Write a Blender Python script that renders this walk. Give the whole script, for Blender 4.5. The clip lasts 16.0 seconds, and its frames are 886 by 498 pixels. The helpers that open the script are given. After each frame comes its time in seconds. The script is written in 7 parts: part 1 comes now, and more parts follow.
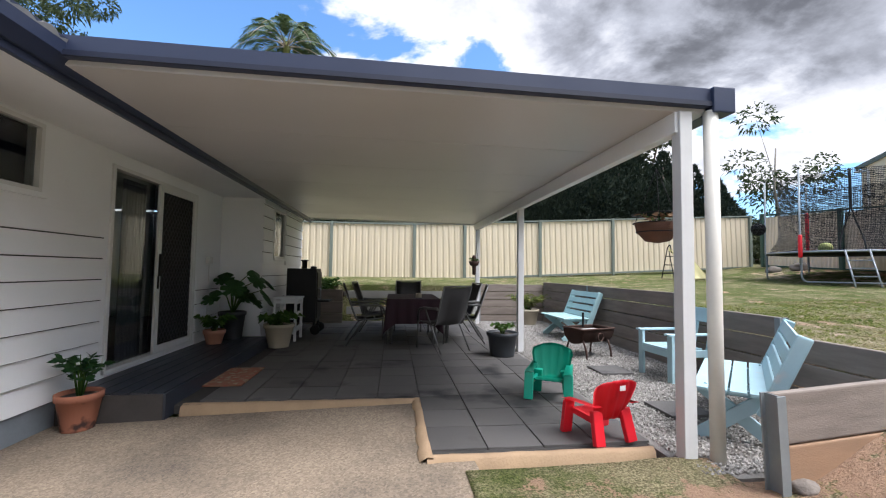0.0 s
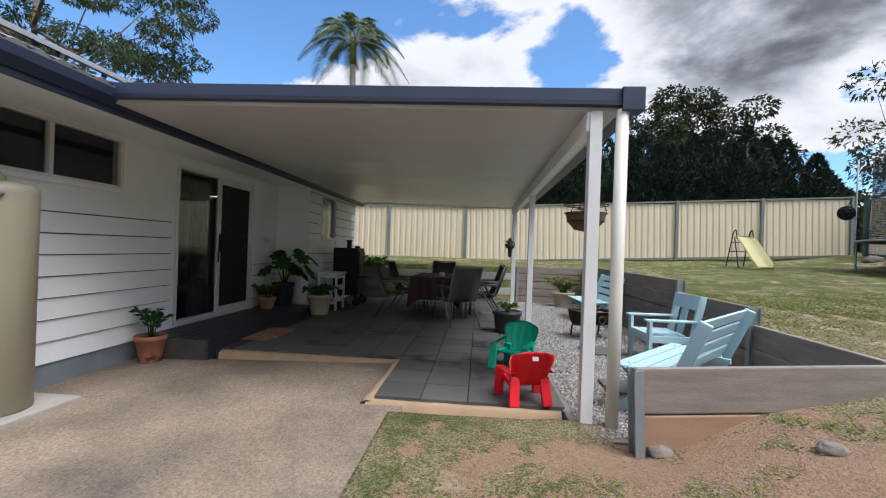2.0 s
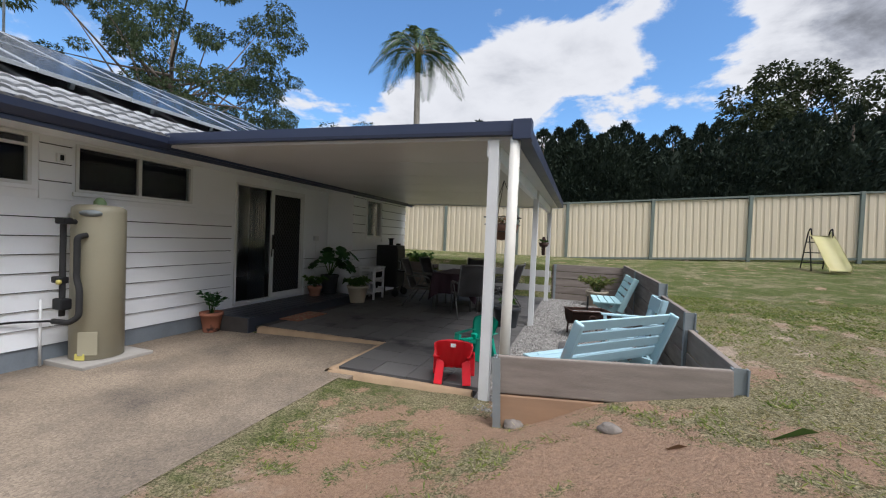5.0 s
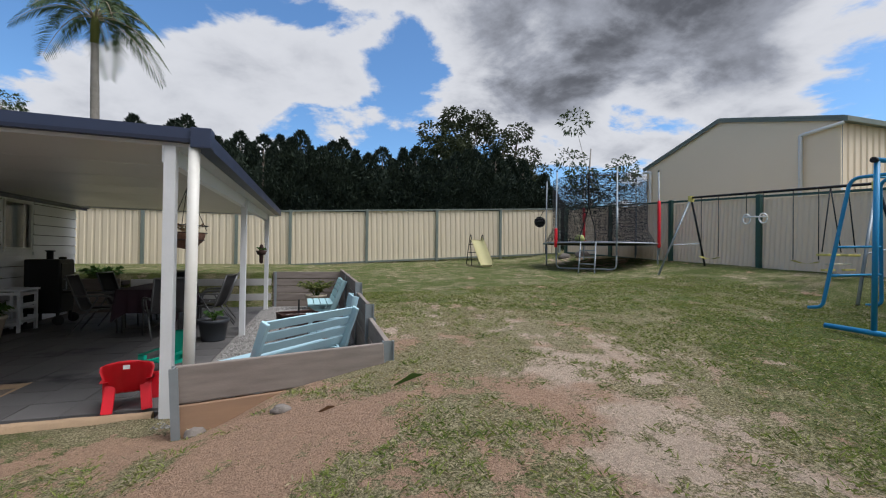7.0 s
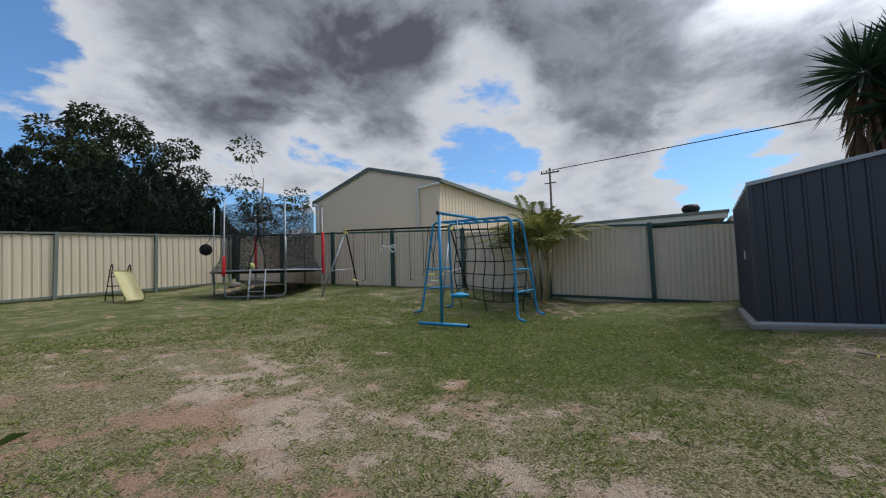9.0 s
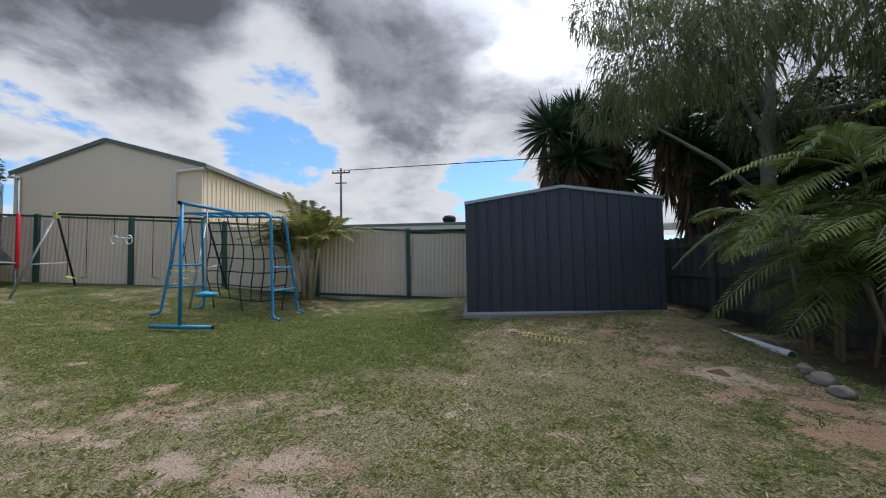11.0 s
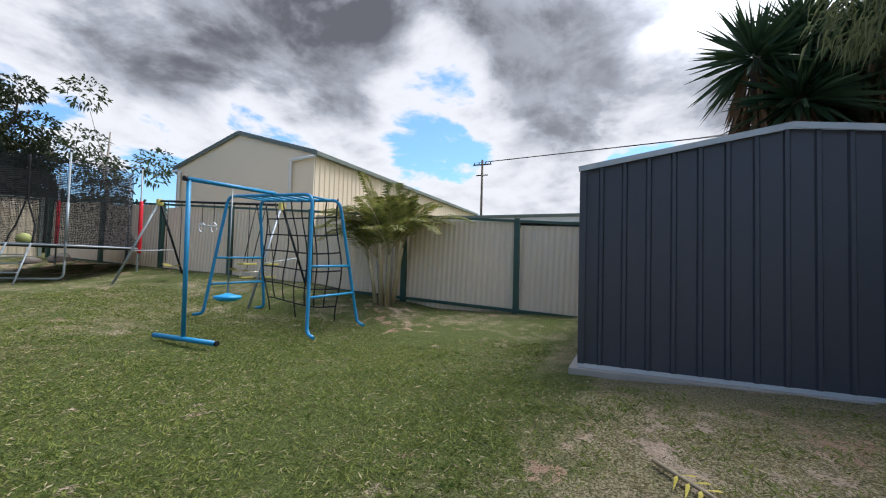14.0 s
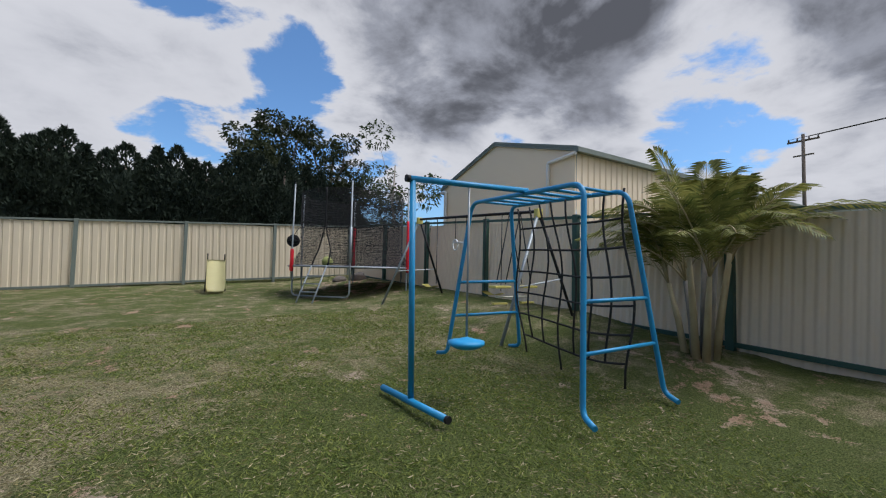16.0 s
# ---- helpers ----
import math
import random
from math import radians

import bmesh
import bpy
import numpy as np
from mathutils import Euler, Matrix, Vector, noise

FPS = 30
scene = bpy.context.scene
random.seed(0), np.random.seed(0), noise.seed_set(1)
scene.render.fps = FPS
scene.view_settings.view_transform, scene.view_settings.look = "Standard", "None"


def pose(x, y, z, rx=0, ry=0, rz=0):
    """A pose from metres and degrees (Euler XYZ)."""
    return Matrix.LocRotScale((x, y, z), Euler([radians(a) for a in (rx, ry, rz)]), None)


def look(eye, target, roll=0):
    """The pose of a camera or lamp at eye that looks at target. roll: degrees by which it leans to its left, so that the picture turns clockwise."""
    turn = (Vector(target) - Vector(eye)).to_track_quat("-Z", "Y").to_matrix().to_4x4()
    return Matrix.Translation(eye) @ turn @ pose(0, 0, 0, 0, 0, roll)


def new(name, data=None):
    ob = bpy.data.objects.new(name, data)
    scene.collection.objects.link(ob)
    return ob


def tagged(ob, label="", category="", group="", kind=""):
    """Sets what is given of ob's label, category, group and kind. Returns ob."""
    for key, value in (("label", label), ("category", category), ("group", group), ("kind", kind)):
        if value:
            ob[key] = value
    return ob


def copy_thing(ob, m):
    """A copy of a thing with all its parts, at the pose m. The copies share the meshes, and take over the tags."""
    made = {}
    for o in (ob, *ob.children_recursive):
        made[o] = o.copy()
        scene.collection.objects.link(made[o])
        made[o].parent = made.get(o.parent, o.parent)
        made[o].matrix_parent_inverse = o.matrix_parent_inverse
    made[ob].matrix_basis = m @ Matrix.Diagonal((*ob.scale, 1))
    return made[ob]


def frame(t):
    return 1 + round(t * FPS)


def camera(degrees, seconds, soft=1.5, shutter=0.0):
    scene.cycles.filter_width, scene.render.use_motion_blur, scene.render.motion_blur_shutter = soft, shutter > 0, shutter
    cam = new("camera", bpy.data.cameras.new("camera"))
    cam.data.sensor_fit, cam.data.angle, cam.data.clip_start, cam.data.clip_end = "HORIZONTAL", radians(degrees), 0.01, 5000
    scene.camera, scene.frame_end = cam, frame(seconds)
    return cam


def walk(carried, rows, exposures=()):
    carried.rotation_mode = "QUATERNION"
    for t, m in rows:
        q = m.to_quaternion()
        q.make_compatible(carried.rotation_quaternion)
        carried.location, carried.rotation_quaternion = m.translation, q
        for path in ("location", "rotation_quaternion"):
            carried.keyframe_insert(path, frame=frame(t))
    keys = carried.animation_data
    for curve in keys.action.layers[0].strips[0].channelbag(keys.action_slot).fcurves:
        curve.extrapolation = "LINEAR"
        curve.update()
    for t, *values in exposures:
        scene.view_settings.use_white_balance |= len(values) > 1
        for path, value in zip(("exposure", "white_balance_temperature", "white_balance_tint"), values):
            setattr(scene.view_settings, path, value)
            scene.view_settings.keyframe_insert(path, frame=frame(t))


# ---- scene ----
cam = camera(94.0, 16.0, soft=1.15)
PATH = [
    (0, (2.809, -0.121, 1.214), (3.045, 1.863, 1.319), 0.8),
    (0.5, (3.002, -0.376, 1.222), (3.211, 1.611, 1.306), 1.0),
    (1, (3.326, -0.604, 1.219), (3.459, 1.39, 1.274), 1.2),
    (1.5, (3.605, -0.658, 1.24), (3.619, 1.342, 1.271), 1.5),
    (2, (3.936, -0.711, 1.261), (3.76, 1.281, 1.262), 2.0),
    (2.5, (4.212, -0.741, 1.279), (3.829, 1.222, 1.253), 2.4),
    (3, (4.507, -0.678, 1.296), (3.872, 1.217, 1.244), 2.5),
    (5.5, (5.776, -1.322, 1.455), (5.15, 0.577, 1.403), 2.4),
    (6, (5.981, -1.436, 1.443), (5.75, 0.55, 1.406), 2.3),
    (6.5, (6.012, -1.498, 1.444), (6.178, 0.495, 1.431), 1.7),
    (7, (5.988, -1.595, 1.443), (6.565, 0.32, 1.462), 0.8),
    (7.2, (5.943, -1.676, 1.433), (6.685, 0.18, 1.482), 0.6),
    (7.5, (5.943, -1.74, 1.447), (6.889, 0.021, 1.509), 0.1),
    (8, (5.959, -1.909, 1.431), (7.227, -0.365, 1.528), -0.9),
    (8.5, (5.919, -2.104, 1.44), (7.428, -0.796, 1.556), -1.5),
    (9, (5.802, -2.303, 1.433), (7.514, -1.277, 1.567), -1.9),
    (9.5, (5.668, -2.401, 1.406), (7.521, -1.661, 1.54), -2.1),
    (10, (5.56, -2.535, 1.407), (7.507, -2.094, 1.524), -2.2),
    (12.5, (6.771, -3.577, 1.41), (8.769, -3.588, 1.505), -0.4),
    (13, (7.398, -3.662, 1.485), (9.386, -3.487, 1.616), 0.5),
    (13.5, (7.98, -3.625, 1.544), (9.925, -3.174, 1.663), 1.5),
    (14, (8.531, -3.36, 1.588), (10.367, -2.57, 1.665), 1.6),
    (14.5, (8.949, -2.993, 1.654), (10.64, -1.926, 1.704), 0.4),
    (15, (9.335, -2.531, 1.687), (10.865, -1.244, 1.743), -0.8),
    (15.5, (9.768, -2.184, 1.718), (11.153, -0.744, 1.789), -0.5),
    (16, (10.181, -1.777, 1.744), (11.235, -0.08, 1.847), 1.3),
]
walk(cam, [(t, look(eye, target, roll)) for t, eye, target, roll in PATH],
     [(0, 1.42, 6150, 13), (1.5, 1.15, 6100, 12), (3, 0.92, 6100, 12), (6, 0.78, 6150, 12), (8.5, 0.42, 6050, 11), (10, 0.42, 6050, 11), (12.5, 1.06, 6200, 12), (14.5, 0.90, 6100, 12), (16, 0.50, 6100, 13)])

# ---- world, sun ----
SUN_EL, SUN_AZ = 60.0, 126.0  # degrees; azimuth from +y towards +x
world = bpy.data.worlds.new("sky")
scene.world = world
world.use_nodes = True
wn, wl = world.node_tree.nodes, world.node_tree.links
wn.clear()


def wnode(kind, **vals):
    n = wn.new(kind)
    for k, v in vals.items():
        n.inputs[k].default_value = v
    return n


def wmath(op, a, b=None, c=None, clamp=False):
    n = wn.new("ShaderNodeMath")
    n.operation, n.use_clamp = op, clamp
    for i, v in enumerate((a, b, c)):
        if v is None:
            continue
        if isinstance(v, (int, float)):
            n.inputs[i].default_value = v
        else:
            wl.new(v, n.inputs[i])
    return n.outputs[0]


def wrange(v, a, b, c=0.0, d=1.0):
    n = wn.new("ShaderNodeMapRange")
    n.interpolation_type = "SMOOTHSTEP"
    wl.new(v, n.inputs[0])
    for i, q in enumerate((a, b, c, d)):
        n.inputs[i + 1].default_value = q
    return n.outputs[0]


sky = wn.new("ShaderNodeTexSky")
sky.sky_type, sky.sun_disc = "NISHITA", False
sky.sun_elevation, sky.sun_rotation = radians(SUN_EL), radians(SUN_AZ)
direction = wn.new("ShaderNodeTexCoord").outputs["Generated"]
split = wn.new("ShaderNodeSeparateXYZ")
wl.new(direction, split.inputs[0])
dx, dy, dz = split.outputs
lift = wmath("ADD", wmath("MAXIMUM", dz, 0.0), 0.26)
flat = wn.new("ShaderNodeCombineXYZ")
wl.new(wmath("DIVIDE", dx, lift), flat.inputs[0])
wl.new(wmath("DIVIDE", dy, lift), flat.inputs[1])
# cloud layer: large masses, broken edges
def wnoise(scale, detail, rough, z, shift=(0.0, 0.0)):
    n = wnode("ShaderNodeTexNoise", Scale=scale, Detail=detail, Roughness=rough, Distortion=0.25)
    off = wn.new("ShaderNodeVectorMath")
    off.operation = "ADD"
    off.inputs[1].default_value = (3.1 + z + shift[0], 7.7 - z + shift[1], z)
    wl.new(flat.outputs[0], off.inputs[0])
    wl.new(off.outputs[0], n.inputs["Vector"])
    return n.outputs["Fac"]


mass = wnoise(0.75, 10, 0.55, 1.7)
puffs = wnoise(2.6, 9, 0.58, 4.2)
def bump(az, el, r0, r1):
    """1 within r0 degrees of a direction, falling to 0 at r1; az from +x towards +y."""
    n = wn.new("ShaderNodeVectorMath")
    n.operation = "DOT_PRODUCT"
    wl.new(direction, n.inputs[0])
    a, e = radians(az), radians(el)
    n.inputs[1].default_value = (math.cos(a) * math.cos(e), math.sin(a) * math.cos(e), math.sin(e))
    return wrange(n.outputs["Value"], math.cos(radians(r1)), math.cos(radians(r0)))


def plus(v, b, k):
    return wmath("MULTIPLY_ADD", b, k, v)


# the great dark mass, the blue gaps under it and towards the house, the banks of cumulus
heavy = bump(34, 46, 20, 42)
density = wmath("ADD", wmath("MULTIPLY", mass, 0.62), wmath("MULTIPLY", puffs, 0.38))
density = plus(density, heavy, 0.17)
density = plus(density, bump(118, 42, 5, 26), -0.12)
density = plus(density, bump(24, 22, 1, 13), -0.15)
density = plus(density, bump(78, 23, 1, 7), -0.05)
density = plus(density, bump(-4, 12, 1, 9), -0.09)
density = plus(density, bump(12, 10, 4, 16), 0.035)
density = plus(density, bump(100, 21, 5, 22), 0.055)
density = plus(density, bump(66, 32, 8, 24), 0.08)
density = plus(density, bump(140, 18, 6, 26), -0.05)
density = plus(density, bump(-50, 48, 30, 62), 0.10)
cover = wrange(density, 0.492, 0.530)
thick = wrange(density, 0.525, 0.69)
# each puff is darker on the side away from the light
lit_puffs = wnoise(2.6, 9, 0.58, 4.2, (-0.10, -0.10))
relief = wmath("MULTIPLY", wrange(wmath("SUBTRACT", puffs, lit_puffs), -0.11, 0.14, 0.66, 1.20), wrange(wnoise(1.7, 6, 0.5, 6.1), 0.34, 0.66, 0.70, 1.10))
low = wrange(dz, 0.12, 0.42)
dark = wmath("MULTIPLY", thick, wmath("ADD", wmath("MULTIPLY", low, 0.42), 0.40))
dark = wmath("MULTIPLY", dark, relief)
dark = wmath("MULTIPLY", plus(dark, wmath("MULTIPLY", heavy, thick), 0.16), 0.88)
dark = wmath("MULTIPLY", dark, wrange(bump(100, 21, 5, 24), 0.0, 1.0, 1.0, 0.45))
dark = wmath("MULTIPLY", dark, wrange(dz, 0.80, 0.95, 1.0, 0.3))  # unseen cloud overhead brightened to add light from above
shade = wn.new("ShaderNodeValToRGB")
shade.color_ramp.elements[0].color = (0.84, 0.84, 0.845, 1)
shade.color_ramp.elements[1].color = (0.135, 0.14, 0.155, 1)
mid = shade.color_ramp.elements.new(0.45)
mid.color = (0.43, 0.445, 0.485, 1)
wl.new(dark, shade.inputs[0])
blue = wn.new("ShaderNodeMix")
blue.data_type, blue.blend_type = "RGBA", "MULTIPLY"
blue.inputs[0].default_value = 1.0
wl.new(sky.outputs[0], blue.inputs[6])
blue.inputs[7].default_value = (0.13, 0.175, 0.205, 1)
mixed = wn.new("ShaderNodeMix")
mixed.data_type = "RGBA"
wl.new(cover, mixed.inputs[0])
wl.new(blue.outputs[2], mixed.inputs[6])
wl.new(shade.outputs[0], mixed.inputs[7])
# the veil round the hidden sun
toward = wn.new("ShaderNodeVectorMath")
toward.operation = "DOT_PRODUCT"
wl.new(direction, toward.inputs[0])
toward.inputs[1].default_value = (math.sin(radians(SUN_AZ)) * math.cos(radians(SUN_EL)), math.cos(radians(SUN_AZ)) * math.cos(radians(SUN_EL)), math.sin(radians(SUN_EL)))
veil = wrange(toward.outputs["Value"], 0.70, 1.0, 1.0, 5.5)
glow = wn.new("ShaderNodeVectorMath")
glow.operation = "SCALE"
wl.new(mixed.outputs[2], glow.inputs[0])
wl.new(veil, glow.inputs["Scale"])
back = wnode("ShaderNodeBackground", Strength=0.55)
wl.new(glow.outputs[0], back.inputs[0])
wl.new(back.outputs[0], wn.new("ShaderNodeOutputWorld").inputs[0])

sun = new("sun", bpy.data.lights.new("sun", "SUN"))
sun.data.energy, sun.data.angle, sun.data.color = 1.6, radians(30), (1.0, 0.97, 0.93)
sa, se = radians(SUN_AZ), radians(SUN_EL)
sun.matrix_world = look((math.sin(sa) * math.cos(se) * 40, math.cos(sa) * math.cos(se) * 40, math.sin(se) * 40), (0, 0, 0))


# ---- materials ----
def mat(name, c1, c2=None, scale=3.0, fine=70.0, rough=0.7, bump=0.15, metal=0.0, rnd=0.0, dist=0.004, spots=None, spec=0.5, stretch=None, chips=0):
    """Two scales of noise between two colours, fine bump; spots: (colour, amount, scale) for stains."""
    m = bpy.data.materials.new(name)
    m.use_nodes = True
    n, l = m.node_tree.nodes, m.node_tree.links
    b = n["Principled BSDF"]
    b.inputs["Metallic"].default_value = metal
    b.inputs["Specular IOR Level"].default_value = spec
    pos = n.new("ShaderNodeNewGeometry").outputs["Position"]
    if stretch:
        v = n.new("ShaderNodeVectorMath")
        v.operation = "MULTIPLY"
        v.inputs[1].default_value = stretch
        l.new(pos, v.inputs[0])
        pos = v.outputs[0]
    big, small = n.new("ShaderNodeTexNoise"), n.new("ShaderNodeTexNoise")
    for t, sc in ((big, scale), (small, fine)):
        t.inputs["Scale"].default_value, t.inputs["Detail"].default_value = sc, 5
        l.new(pos, t.inputs["Vector"])
    add = n.new("ShaderNodeMath")
    add.operation = "MULTIPLY_ADD"
    l.new(small.outputs["Fac"], add.inputs[0])
    add.inputs[1].default_value = 0.45
    sub = n.new("ShaderNodeMath")
    sub.operation = "MULTIPLY_ADD"
    l.new(big.outputs["Fac"], sub.inputs[0])
    sub.inputs[1].default_value, sub.inputs[2].default_value = 1.6, -0.55
    l.new(sub.outputs[0], add.inputs[2])
    mix = n.new("ShaderNodeMix")
    mix.data_type = "RGBA"
    c2 = c2 or tuple(v * 0.8 for v in c1)
    mix.inputs[6].default_value, mix.inputs[7].default_value = (*c1, 1), (*c2, 1)
    l.new(add.outputs[0], mix.inputs[0])
    col = mix.outputs[2]
    if spots:
        sp = n.new("ShaderNodeTexNoise")
        sp.inputs["Scale"].default_value, sp.inputs["Detail"].default_value = spots[2], 6
        l.new(pos, sp.inputs["Vector"])
        rg = n.new("ShaderNodeMapRange")
        rg.inputs[1].default_value, rg.inputs[2].default_value = 1 - spots[1], 1 - spots[1] + (spots[3] if len(spots) > 3 else 0.1)
        l.new(sp.outputs["Fac"], rg.inputs[0])
        m2 = n.new("ShaderNodeMix")
        m2.data_type = "RGBA"
        l.new(rg.outputs[0], m2.inputs[0])
        l.new(col, m2.inputs[6])
        m2.inputs[7].default_value = (*spots[0], 1)
        col = m2.outputs[2]
    if chips:
        vo = n.new("ShaderNodeTexVoronoi")
        vo.inputs["Scale"].default_value = chips
        l.new(pos, vo.inputs["Vector"])
        bw = n.new("ShaderNodeRGBToBW")
        l.new(vo.outputs["Color"], bw.inputs[0])
        cr = n.new("ShaderNodeMapRange")
        cr.inputs[3].default_value, cr.inputs[4].default_value = 0.66, 1.42
        l.new(bw.outputs[0], cr.inputs[0])
        hv = n.new("ShaderNodeHueSaturation")
        l.new(cr.outputs[0], hv.inputs["Value"])
        l.new(col, hv.inputs["Color"])
        col = hv.outputs[0]
    if rnd:
        hs = n.new("ShaderNodeHueSaturation")
        mr = n.new("ShaderNodeMapRange")
        mr.inputs[3].default_value, mr.inputs[4].default_value = 1 - rnd, 1 + rnd
        l.new(n.new("ShaderNodeObjectInfo").outputs["Random"], mr.inputs[0])
        l.new(mr.outputs[0], hs.inputs["Value"])
        l.new(col, hs.inputs["Color"])
        col = hs.outputs[0]
    l.new(col, b.inputs["Base Color"])
    rr = n.new("ShaderNodeMapRange")
    rr.inputs[3].default_value, rr.inputs[4].default_value = rough - 0.1, min(1, rough + 0.1)
    l.new(big.outputs["Fac"], rr.inputs[0])
    l.new(rr.outputs[0], b.inputs["Roughness"])
    if bump:
        bp = n.new("ShaderNodeBump")
        bp.inputs["Strength"].default_value, bp.inputs["Distance"].default_value = bump, dist
        l.new(small.outputs["Fac"], bp.inputs["Height"])
        l.new(bp.outputs[0], b.inputs["Normal"])
    return m


WHITE = mat("white_paint", (0.86, 0.87, 0.88), (0.79, 0.80, 0.81), 1.5, 40, 0.5, 0.05, spots=((0.70, 0.69, 0.66), 0.30, 2.2))
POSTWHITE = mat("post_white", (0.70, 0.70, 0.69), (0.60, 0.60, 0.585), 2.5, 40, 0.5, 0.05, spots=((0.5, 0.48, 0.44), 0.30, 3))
# near-black, stands in for the shadow lines under the weatherboards
GAPSHADE = mat("gap_shade", (0.05, 0.05, 0.05), (0.03, 0.03, 0.03))
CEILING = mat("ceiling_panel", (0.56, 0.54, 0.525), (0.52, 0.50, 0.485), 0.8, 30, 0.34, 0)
NAVY = mat("navy_gutter", (0.024, 0.034, 0.072), (0.034, 0.044, 0.084), 2, 60, 0.42, 0.03)
# the gutter navy at under half strength, a shaded copy for the fascia lip
SHADENAVY = mat("shaded_navy", (0.010, 0.014, 0.034), (0.014, 0.018, 0.04), 2, 60, 0.5, 0.03)
BASE = mat("grey_base", (0.22, 0.25, 0.28), (0.15, 0.17, 0.19), 3, 50, 0.8, 0.2)
ALU = mat("white_aluminium", (0.75, 0.75, 0.74), (0.65, 0.65, 0.64), 3, 60, 0.4, 0.02)
DECK = mat("deck_paint", (0.026, 0.031, 0.044), (0.038, 0.044, 0.058), 3, 60, 0.36, 0.05)
PAVER = mat("dark_paver", (0.074, 0.070, 0.068), (0.115, 0.108, 0.102), 1.6, 120, 0.75, 0.3, rnd=0.16, spots=((0.020, 0.020, 0.021), 0.43, 1.4))
JOINT = mat("sand_joint", (0.035, 0.033, 0.03), (0.06, 0.055, 0.05), 5, 120, 0.95, 0.3)
EDGE = mat("mortar_edge", (0.42, 0.29, 0.17), (0.29, 0.20, 0.125), 4, 60, 0.9, 0.5, dist=0.01)
DRIVE = mat("driveway_concrete", (0.29, 0.228, 0.165), (0.165, 0.128, 0.092), 0.9, 130, 0.9, 0.8, dist=0.008, spots=((0.105, 0.085, 0.066), 0.56, 1.1, 0.30), chips=78)
GRAVELBED = mat("gravel_bed", (0.26, 0.245, 0.225), (0.14, 0.13, 0.12), 9, 160, 0.9, 0.8, dist=0.01)
GRAVEL = mat("gravel_stone", (0.42, 0.40, 0.37), (0.24, 0.22, 0.20), 25, 150, 0.85, 0.2)
SLEEPER = mat("weathered_timber", (0.28, 0.235, 0.20), (0.165, 0.135, 0.113), 2.5, 45, 0.85, 0.5, rnd=0.12, stretch=(1, 1, 6))
SLEEPERNEW = mat("orange_timber", (0.36, 0.22, 0.13), (0.27, 0.17, 0.105), 2.5, 45, 0.8, 0.4, stretch=(1, 1, 6))
STEEL = mat("galvanised_steel", (0.30, 0.33, 0.34), (0.22, 0.25, 0.26), 5, 60, 0.5, 0.05, metal=0.35)
CREAM = mat("cream_sheet", (0.66, 0.57, 0.42), (0.60, 0.52, 0.38), 0.8, 25, 0.5, 0.03, spots=((0.42, 0.36, 0.25), 0.26, 1.1))
PINKCREAM = mat("beige_sheet", (0.80, 0.67, 0.51), (0.74, 0.61, 0.46), 0.8, 25, 0.55, 0.03, spots=((0.42, 0.38, 0.32), 0.26, 1.3))
SHEDCREAM = mat("shed_sheet", (0.82, 0.69, 0.51), (0.77, 0.645, 0.475), 0.5, 25, 0.55, 0.03)
GREYPOST = mat("fence_post_grey", (0.17, 0.20, 0.17), (0.13, 0.155, 0.135), 3, 60, 0.55, 0.05)
GREENPOST = mat("fence_post_green", (0.025, 0.075, 0.06), (0.035, 0.09, 0.07), 3, 60, 0.5, 0.05)
SLATE = mat("slate_blue_sheet", (0.040, 0.045, 0.060), (0.049, 0.055, 0.072), 0.7, 40, 0.42, 0.03)
SHEDTRIM = mat("shed_trim", (0.5, 0.53, 0.55), (0.4, 0.43, 0.45), 3, 60, 0.4, 0.02)
CONCRETE = mat("slab_concrete", (0.36, 0.34, 0.31), (0.27, 0.25, 0.22), 4, 90, 0.9, 0.4)
ROOFTILE = mat("roof_tile", (0.20, 0.205, 0.21), (0.36, 0.365, 0.37), 4, 50, 0.75, 0.25, rnd=0.2, spots=((0.09, 0.09, 0.09), 0.38, 5))
SOLAR = mat("solar_cell", (0.03, 0.04, 0.06), (0.04, 0.05, 0.075), 2, 20, 0.16, 0.0)
PALING = mat("grey_paling", (0.17, 0.155, 0.14), (0.09, 0.082, 0.075), 3, 40, 0.9, 0.5, rnd=0.2, stretch=(4, 4, 0.6))


def glass_mat(name, tint, rough=0.03):
    m = bpy.data.materials.new(name)
    m.use_nodes = True
    b = m.node_tree.nodes["Principled BSDF"]
    b.inputs["Base Color"].default_value = (*tint, 1)
    b.inputs["Roughness"].default_value = rough
    b.inputs["Transmission Weight"].default_value = 1.0
    b.inputs["IOR"].default_value = 1.45
    return m


GLASS = glass_mat("window_glass", (0.75, 0.8, 0.8))


# ---- mesh helpers ----
def box(bm, x0, x1, y0, y1, z0, z1, m=None):
    vs = [bm.verts.new((x, y, z)) for z in (z0, z1) for y in (y0, y1) for x in (x0, x1)]
    if m is not None:
        for v in vs:
            v.co = m @ v.co
    for f in ((0, 2, 3, 1), (4, 5, 7, 6), (0, 1, 5, 4), (2, 6, 7, 3), (0, 4, 6, 2), (1, 3, 7, 5)):
        bm.faces.new([vs[i] for i in f])
    return vs


def bevelled(bm, w, seg=2):
    bmesh.ops.bevel(bm, geom=bm.edges[:], offset=w, segments=seg, affect="EDGES", profile=0.6)
    return bm


def bar(x0, x1, y0, y1, z0, z1, w=0.004, m=None):
    bm = bmesh.new()
    box(bm, x0, x1, y0, y1, z0, z1, m)
    return bevelled(bm, w) if w else bm


